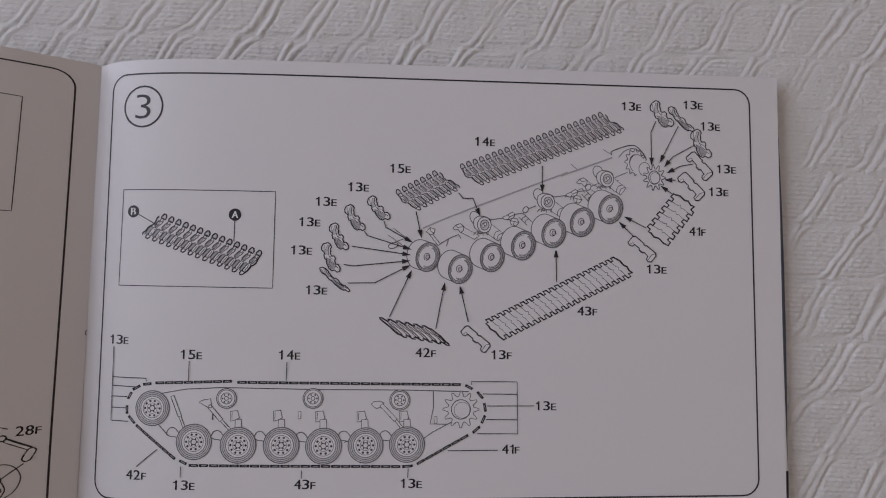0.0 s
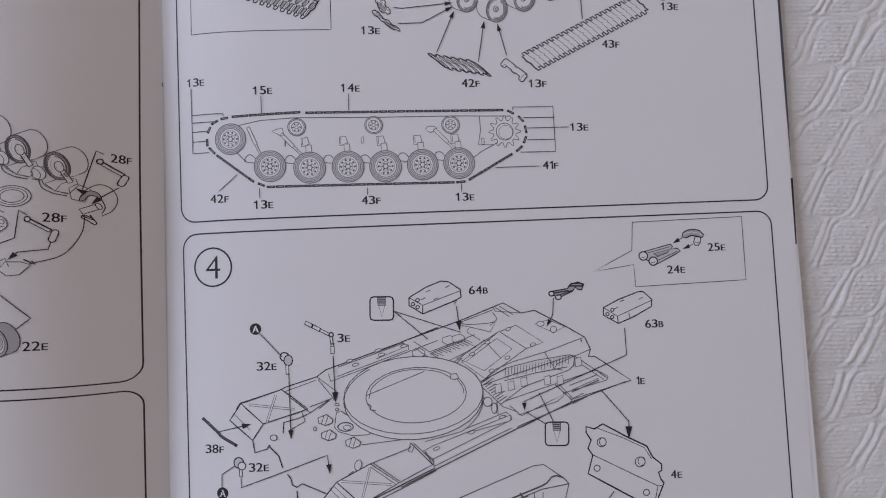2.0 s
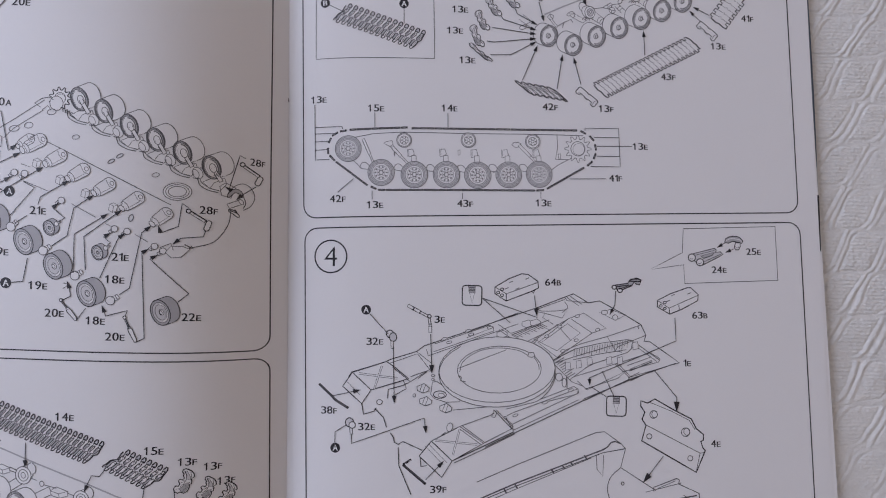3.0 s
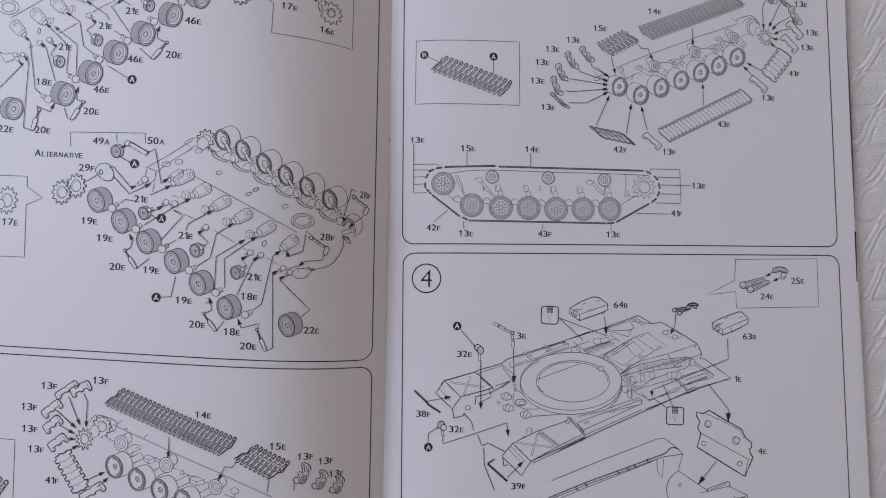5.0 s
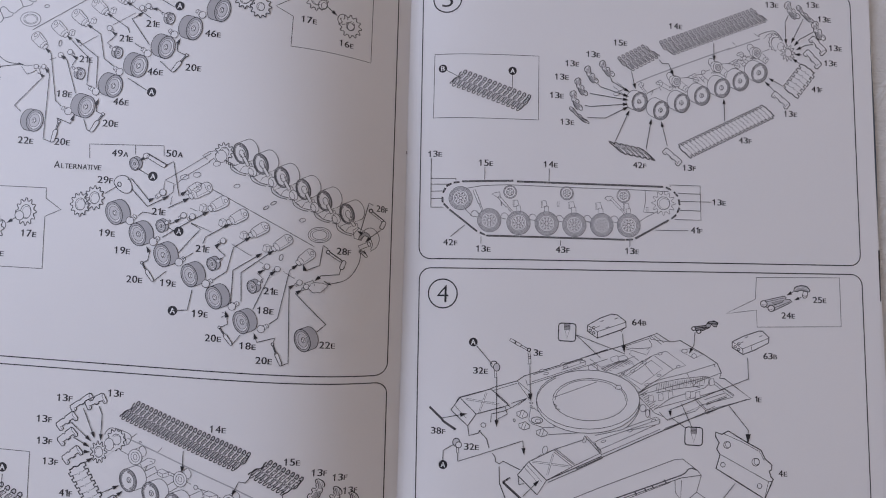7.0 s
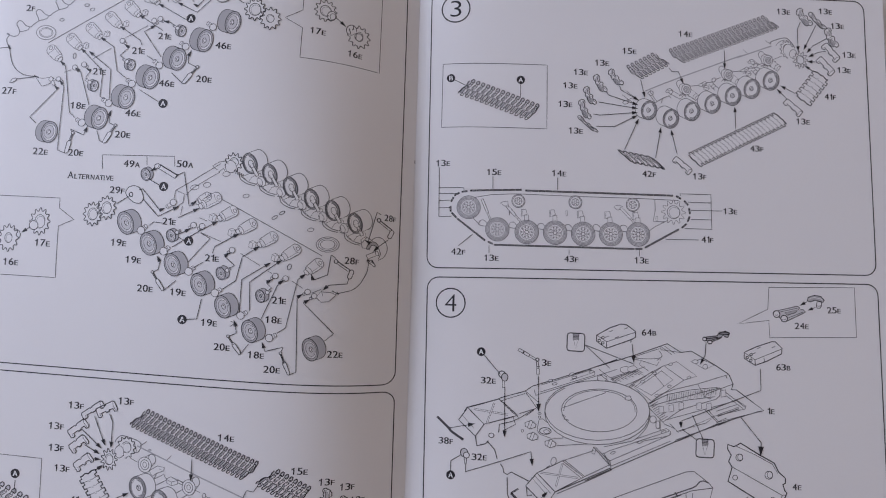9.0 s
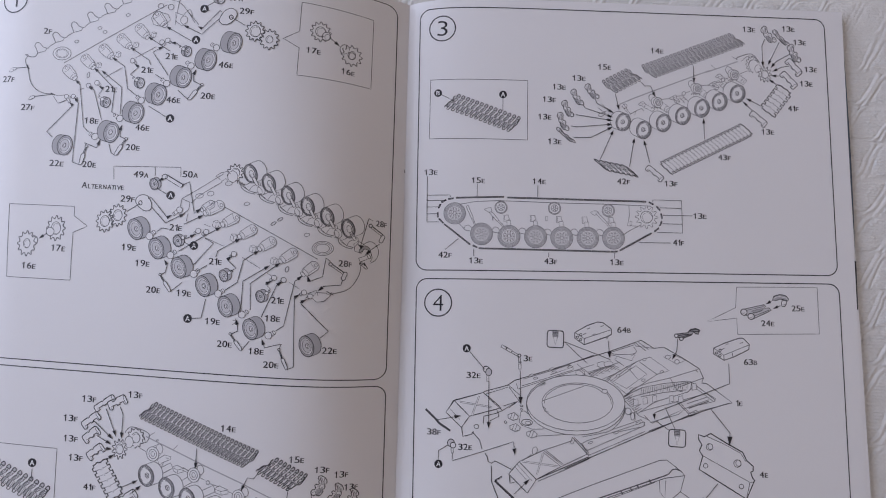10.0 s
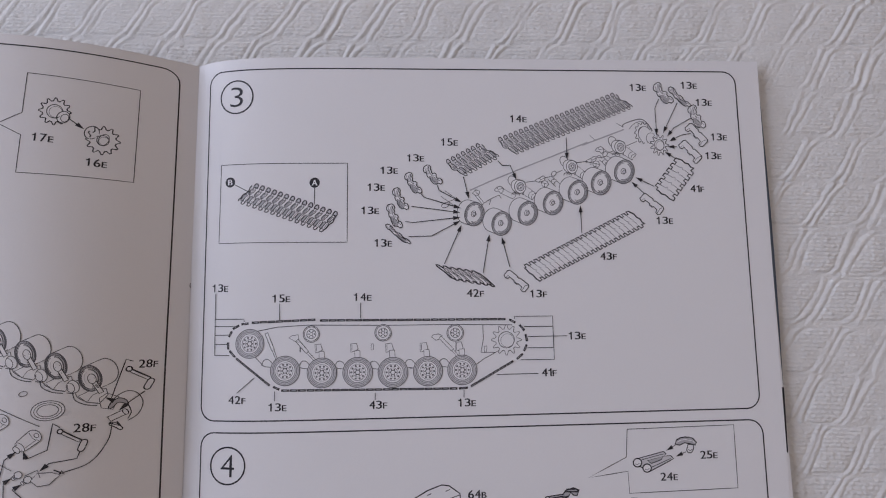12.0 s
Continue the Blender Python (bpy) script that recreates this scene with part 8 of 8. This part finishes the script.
pen.line([(-108.73, 101.09), (-107.96, 102.54), (-105.77, 103.72), (-100.13, 102.14), (-98.27, 100.45), (-99.17, 97.81), (-100.79, 97.20)], 0.20, tone=2, curve=True)
pen.line([(-106.33, 103.15), (-100.91, 100.93), (-99.98, 97.78)], 0.14, tone=2)
pen.line([(-99.73, 99.93), (-88.45, 94.96), (-73.69, 88.27), (-59.17, 81.89), (-38.29, 71.61)], 0.50, tone=3)
pen.line([(-98.58, 99.96), (-96.02, 101.78)], 0.14, tone=2)
pen.line([(-87.64, 94.98), (-86.07, 96.69)], 0.14, tone=2)
pen.oval((-94.69, 98.50), (0.49, 0.01), (0.01, -0.32), 0.14, 4, 2)
pen.gear((-104.14, 99.24), 3.78, 4.27, 12, 0.80, 0.50)
pen.shape([(-110.67, 97.46), (-105.42, 100.55), (-103.05, 96.10), (-108.44, 92.77)], 4, 0.10, 4)
pen.oval((-106.95, 97.33), (1.81, 0.06), (0.08, -2.38), 0.16, 4, 2)
pen.gear((-110.97, 94.27), 3.30, 4.28, 11, 0.70, 0.50)
pen.line([(-102.36, 95.10), (-99.44, 93.60)], 0.15, tone=2)
pen.shape([(-94.67, 90.43), (-91.47, 92.50), (-88.68, 91.87), (-88.97, 90.60), (-91.70, 89.57), (-93.46, 88.41)], 4, 0.16, 2)
pen.line([(-91.70, 89.57), (-92.62, 87.49)], 0.15, tone=2)
pen.line([(-90.78, 91.33), (-89.55, 90.90)], 0.14, tone=2)
pen.rod([(-93.69, 85.32), (-88.24, 88.25)], 2.45)
pen.shape([(-87.74, 87.64), (-85.98, 88.48), (-83.18, 87.14), (-83.30, 85.72), (-85.71, 85.01), (-87.53, 86.06)], 4, 0.16, 2)
pen.line([(-85.71, 85.01), (-85.75, 86.43), (-87.56, 87.32)], 0.14, tone=2)
pen.line([(-85.75, 86.43), (-83.34, 87.13)], 0.14, tone=2)
pen.rod([(-83.33, 86.82), (-80.47, 85.72)], 0.97)
pen.rod([(-84.58, 80.08), (-78.39, 83.81)], 2.75)
pen.line([(-83.35, 87.61), (-78.41, 84.59), (-74.33, 82.74)], 0.15, tone=2)
pen.oval((-72.70, 81.60), (0.72, 0.02), (0.03, -0.87), 0.16, 4, 2)
pen.rod([(-74.96, 76.81), (-69.83, 79.31)], 2.73)
pen.shape([(-69.90, 79.15), (-67.86, 80.46), (-64.15, 78.81), (-64.11, 77.23), (-66.95, 76.54), (-69.54, 77.58)], 4, 0.16, 2)
pen.line([(-66.95, 76.54), (-67.16, 78.11), (-69.74, 79.00)], 0.14, tone=2)
pen.line([(-67.16, 78.11), (-64.15, 78.81)], 0.14, tone=2)
pen.line([(-71.88, 81.23), (-67.85, 79.98)], 0.15, tone=2)
pen.line([(-64.13, 78.18), (-61.25, 76.97)], 0.15, tone=2)
pen.rod([(-65.88, 72.32), (-61.34, 74.77)], 2.39)
pen.shape([(-54.25, 74.71), (-52.40, 75.83), (-50.81, 74.89), (-51.09, 73.47), (-52.95, 73.15)], 4, 0.16, 2)
pen.line([(-56.57, 73.27), (-52.60, 71.73), (-46.32, 69.77)], 0.15, tone=2)
pen.line([(-52.60, 71.73), (-52.33, 73.15)], 0.15, tone=2)
pen.oval((-93.68, 95.04), (1.36, 0.27), (0.42, -1.93), 0.16, 4, 2)
pen.shape([(-97.13, 95.57), (-93.74, 96.94), (-92.80, 93.33), (-95.31, 90.09)], 4, 0.12, 4)
pen.line([(-97.13, 95.57), (-93.90, 96.94)], 0.14, tone=2)
pen.line([(-95.15, 90.25), (-92.97, 93.32)], 0.14, tone=2)
pen.oval((-96.54, 92.74), (2.56, 0.52), (0.64, -2.94), 0.18, 4, 2)
pen.oval((-96.54, 92.74), (1.60, 0.32), (0.42, -1.93), 0.16, -1, 2)
pen.oval((-96.54, 92.74), (0.72, 0.15), (0.22, -1.01), 0.13, -1, 2)
pen.oval((-75.98, 86.87), (1.34, 0.27), (0.41, -1.93), 0.16, 4, 2)
pen.shape([(-79.39, 87.41), (-76.04, 88.76), (-75.13, 85.16), (-77.61, 81.94)], 4, 0.12, 4)
pen.line([(-79.39, 87.41), (-76.20, 88.76)], 0.14, tone=2)
pen.line([(-77.45, 82.10), (-75.29, 85.15)], 0.14, tone=2)
pen.oval((-78.82, 84.58), (2.52, 0.51), (0.62, -2.93), 0.18, 4, 2)
pen.oval((-78.82, 84.58), (1.58, 0.32), (0.41, -1.93), 0.16, -1, 2)
pen.oval((-78.82, 84.58), (0.71, 0.14), (0.21, -1.00), 0.13, -1, 2)
pen.oval((-57.02, 78.22), (1.31, 0.25), (0.39, -1.93), 0.16, 4, 2)
pen.shape([(-60.35, 78.80), (-57.07, 80.11), (-56.18, 76.50), (-58.62, 73.32)], 4, 0.12, 4)
pen.line([(-60.35, 78.80), (-57.23, 80.11)], 0.14, tone=2)
pen.line([(-58.46, 73.48), (-56.34, 76.50)], 0.14, tone=2)
pen.oval((-59.79, 75.98), (2.47, 0.47), (0.60, -2.93), 0.18, 4, 2)
pen.oval((-59.79, 75.98), (1.55, 0.30), (0.40, -1.93), 0.16, -1, 2)
pen.oval((-59.79, 75.98), (0.70, 0.13), (0.21, -1.00), 0.13, -1, 2)
pen.wheel((-99.10, 83.57), (3.14, 0.87), (1.27, -4.33), (3.79, 1.46), 4)
pen.wheel((-90.22, 78.72), (3.13, 0.86), (1.26, -4.32), (3.77, 1.46), 4)
pen.wheel((-81.34, 74.66), (3.10, 0.85), (1.24, -4.32), (3.75, 1.45), 4)
pen.wheel((-72.37, 70.59), (3.08, 0.84), (1.23, -4.31), (3.72, 1.43), 4)
pen.build("running_gear_drawing", page_left, "line drawing of a hull side with road wheels")
pen = Pen("l")
pen.track((-122.66, 86.76), (-114.78, 73.14), (5.80, 3.05), 6, "f")
pen.build("track_drawing", page_left, "short white printed track run")
printed("l", "link_drawing", page_left, lambda p: p.link((-121.84, 110.95), (-114.61, 115.93), 2.47, "f"), "small printed track link")
printed("l", "link_drawing", page_left, lambda p: p.link((-115.96, 112.32), (-109.43, 115.62), 3.45, "f"), "small printed track link")
printed("l", "link_drawing", page_left, lambda p: p.link((-127.00, 103.65), (-121.00, 108.36), 3.22, "f"), "small printed track link")
printed("l", "link_drawing", page_left, lambda p: p.link((-126.28, 97.75), (-121.01, 102.20), 3.46, "f"), "small printed track link")
printed("l", "link_drawing", page_left, lambda p: p.link((-124.28, 90.72), (-118.78, 95.17), 3.45, "f"), "small printed track link")
printed("l", "link_drawing", page_left, lambda p: p.link((-24.46, 82.56), (-29.48, 77.00), 3.39, "m"), "small printed track link")
printed("l", "link_drawing", page_left, lambda p: p.link((-17.85, 78.75), (-22.65, 74.06), 3.40, "m"), "small printed track link")
printed("l", "link_drawing", page_left, lambda p: p.link((-11.70, 75.65), (-16.07, 71.32), 3.45, "m"), "small printed track link")
printed("l", "link_drawing", page_left, lambda p: p.link((-111.77, 71.14), (-103.90, 76.39), 3.42, "f"), "small printed track link")
printed("l", "leader_line", page_left, lambda p: p.line([(-117.31, 111.02), (-112.62, 99.49)], 0.20, tone=0, arrow=1), "thin black printed leader line")
printed("l", "leader_line", page_left, lambda p: p.line([(-111.19, 112.01), (-109.84, 108.89), (-110.30, 98.63)], 0.20, tone=0, arrow=1), "thin black printed leader line")
printed("l", "leader_line", page_left, lambda p: p.line([(-122.21, 105.56), (-113.97, 98.34)], 0.20, tone=0, arrow=1), "thin black printed leader line")
printed("l", "leader_line", page_left, lambda p: p.line([(-121.00, 99.67), (-114.55, 96.11)], 0.20, tone=0, arrow=1), "thin black printed leader line")
printed("l", "leader_line", page_left, lambda p: p.line([(-117.27, 94.28), (-114.07, 94.16)], 0.20, tone=0, arrow=1), "thin black printed leader line")
printed("l", "leader_line", page_left, lambda p: p.line([(-116.53, 89.74), (-113.17, 92.07)], 0.20, tone=0, arrow=1), "thin black printed leader line")
printed("l", "leader_line", page_left, lambda p: p.line([(-109.98, 78.19), (-102.53, 81.62)], 0.20, tone=0, arrow=1), "thin black printed leader line")
printed("l", "leader_line", page_left, lambda p: p.line([(-105.82, 75.61), (-101.08, 79.55)], 0.20, tone=0, arrow=1), "thin black printed leader line")
printed("l", "leader_line", page_left, lambda p: p.line([(-77.78, 95.54), (-78.13, 87.12)], 0.20, tone=0, arrow=1), "thin black printed leader line")
printed("l", "leader_line", page_left, lambda p: p.line([(-52.01, 85.62), (-53.63, 83.59), (-56.16, 84.06), (-58.78, 78.38)], 0.20, tone=0, arrow=1), "thin black printed leader line")
printed("l", "leader_line", page_left, lambda p: p.line([(-39.17, 79.67), (-40.07, 73.80)], 0.20), "thin black printed leader line")
printed("l", "leader_line", page_left, lambda p: p.line([(-29.95, 76.78), (-29.86, 73.38)], 0.20), "thin black printed leader line")
part_number("r", "14E", page_right, [(124.49, 282.49), (67.61, 216.54)])
part_number("r", "15E", page_right, [(98.78, 273.27), (39.06, 216.18)])
part_number("r", "13E", page_right, [(86.34, 267.20), (76.81, 262.50), (72.14, 256.20), (70.02, 247.67), (74.82, 235.87), (170.45, 295.42), (190.35, 296.63), (195.91, 290.00), (201.10, 276.55), (198.56, 269.25), (178.62, 244.48), (16.71, 219.95), (144.40, 202.41), (38.61, 178.60), (104.41, 179.42)])
part_number("r", "42F", page_right, [(107.78, 217.82), (24.30, 181.03)])
part_number("r", "13F", page_right, [(130.64, 217.53)])
part_number("r", "43F", page_right, [(156.90, 231.15), (73.38, 179.09)])
part_number("r", "41F", page_right, [(191.67, 256.56), (133.90, 189.50)])
part_number("r", "64B", page_right, [(107.68, 148.28)])
part_number("r", "63B", page_right, [(167.34, 134.62)])
part_number("r", "25E", page_right, [(190.90, 159.95)])
part_number("r", "24E", page_right, [(176.04, 152.73)])
part_number("r", "3E", page_right, [(63.16, 134.48)])
part_number("r", "32E", page_right, [(38.45, 126.49), (35.26, 94.61)])
part_number("r", "38F", page_right, [(21.07, 100.74)])
part_number("r", "39F", page_right, [(62.11, 70.66)])
part_number("r", "1E", page_right, [(161.50, 115.83)])
part_number("r", "4E", page_right, [(172.39, 83.93)])
letter_dot("r", "B", page_right, [(19.22, 258.17)])
letter_dot("r", "A", page_right, [(50.06, 257.75), (35.16, 138.41), (23.45, 86.75)])
part_number("l", "2F", page_left, [(-154.13, 274.99)])
part_number("l", "27F", page_left, [(-171.09, 253.28), (-160.46, 240.21)])
part_number("l", "22E", page_left, [(-145.12, 215.32), (-24.39, 137.18)])
part_number("l", "20E", page_left, [(-130.28, 214.95), (-111.36, 222.56), (-79.71, 245.64), (-98.79, 161.54), (-67.48, 139.51), (-47.92, 131.16)])
part_number("l", "18E", page_left, [(-130.77, 234.21), (-47.78, 150.59), (-54.15, 136.73)])
part_number("l", "46E", page_left, [(-107.70, 231.31), (-94.74, 243.69), (-72.73, 259.75)])
part_number("l", "21E", page_left, [(-122.92, 248.39), (-107.26, 257.06), (-96.81, 263.22), (-90.18, 188.05), (-72.47, 174.02), (-45.92, 158.23)])
part_number("l", "29F", page_left, [(-65.20, 284.66), (-112.03, 200.11)])
part_number("l", "17E", page_left, [(-36.23, 269.32), (-141.55, 178.48)])
part_number("l", "16E", page_left, [(-21.60, 262.18), (-154.29, 170.72)])
part_number("l", "49A", page_left, [(-106.75, 210.72)])
part_number("l", "50A", page_left, [(-85.17, 210.99)])
part_number("l", "19E", page_left, [(-110.23, 179.27), (-103.95, 172.66), (-85.53, 160.40), (-72.80, 148.84)])
part_number("l", "28F", page_left, [(-5.22, 194.09), (-19.19, 174.87)])
part_number("l", "13F", page_left, [(-124.96, 114.88), (-104.82, 117.18), (-132.82, 106.54), (-132.49, 98.00), (-129.94, 90.04), (-25.92, 86.71), (-18.22, 84.07), (-14.24, 78.24)])
part_number("l", "14E", page_left, [(-64.76, 104.22)])
part_number("l", "15E", page_left, [(-36.24, 91.46)])
part_number("l", "41F", page_left, [(-123.56, 77.98)])
letter_dot("l", "A", page_left, [(-83.71, 285.03), (-86.53, 270.75), (-95.68, 235.40), (-93.23, 201.83), (-81.97, 180.51), (-83.46, 149.77), (-148.96, 87.19)])

# ---- more small printing ----
pen = Pen("l")
pen.line([(-92.0, 295.6), (-92.0, 299.6), (-66.6, 299.8), (-66.5, 298.4)], 0.16)
pen.line([(-77.2, 299.7), (-77.0, 293.2)], 0.16)
pen.line([(-82.3, 286.5), (-79.4, 288.3)], 0.20)
pen.line([(-80.2, 291.4), (-82.4, 292.4)], 0.20, tone=0, arrow=0.6)
pen.line([(-89.6, 290.0), (-92.5, 291.0), (-95.0, 288.55)], 0.18)
pen.capsule((-89.4, 290.0), (-83.2, 292.8), 1.4)
pen.oval((-89.2, 290.1), (0.8, 0.3), (0.3, -0.8), 0.2, 4, 1)
pen.line([(-99.1, 289.2), (-94.6, 287.6), (-90.9, 283.6), (-87.5, 278.5)], 0.15, tone=2, curve=True)
pen.line([(-93.4, 281.3), (-90.2, 284.6), (-88.6, 281.4)], 0.14, tone=2, curve=True)
pen.build("linkage_drawing", page_left, "printed bracket line over an alternative lever")
printed("l", "wheel_drawing", page_left, lambda p: p.wheel((-76.6, 289.9), (1.7, -0.5), (-0.6, -2.5), (-1.6, 0.5), 3), "small grey shaded roller")
part_number("l", "49A", page_left, [(-70.5, 290.5)])
pen = Pen("l")
pen.text("A", (-73.1, 296.7), 2.7, turn=LEAN_LEFT)
pen.text("LTERNATIVE", (-63.4, 296.0), 1.95, turn=LEAN_LEFT)
pen.build("caption", page_left, "printed caption in small capitals")
step_number("l", "1", page_left, step_one_at)
pen = Pen("l")
pen.text("A", (title_at[0] - 8.5, title_at[1] + 0.75), 2.7, turn=LEAN_LEFT)
pen.text("LTERNATIVE", (title_at[0] + 1.2, title_at[1] - 0.05), 1.95, turn=LEAN_LEFT)
pen.build("caption", page_left, "printed caption in small capitals")
bar = sheet_mesh("edge_bar", np.linspace(0.2166, RIGHT_EDGE + 0.0008, 4), np.linspace(0.160, 0.1832, 4), lambda x, y: z_right(x, y) - 0.00012)
bar.materials.append(INK[0])
edge_bar = tagged(new("edge_bar", bar), "black printed bar at the leaf edge")
edge_bar.parent = leaf
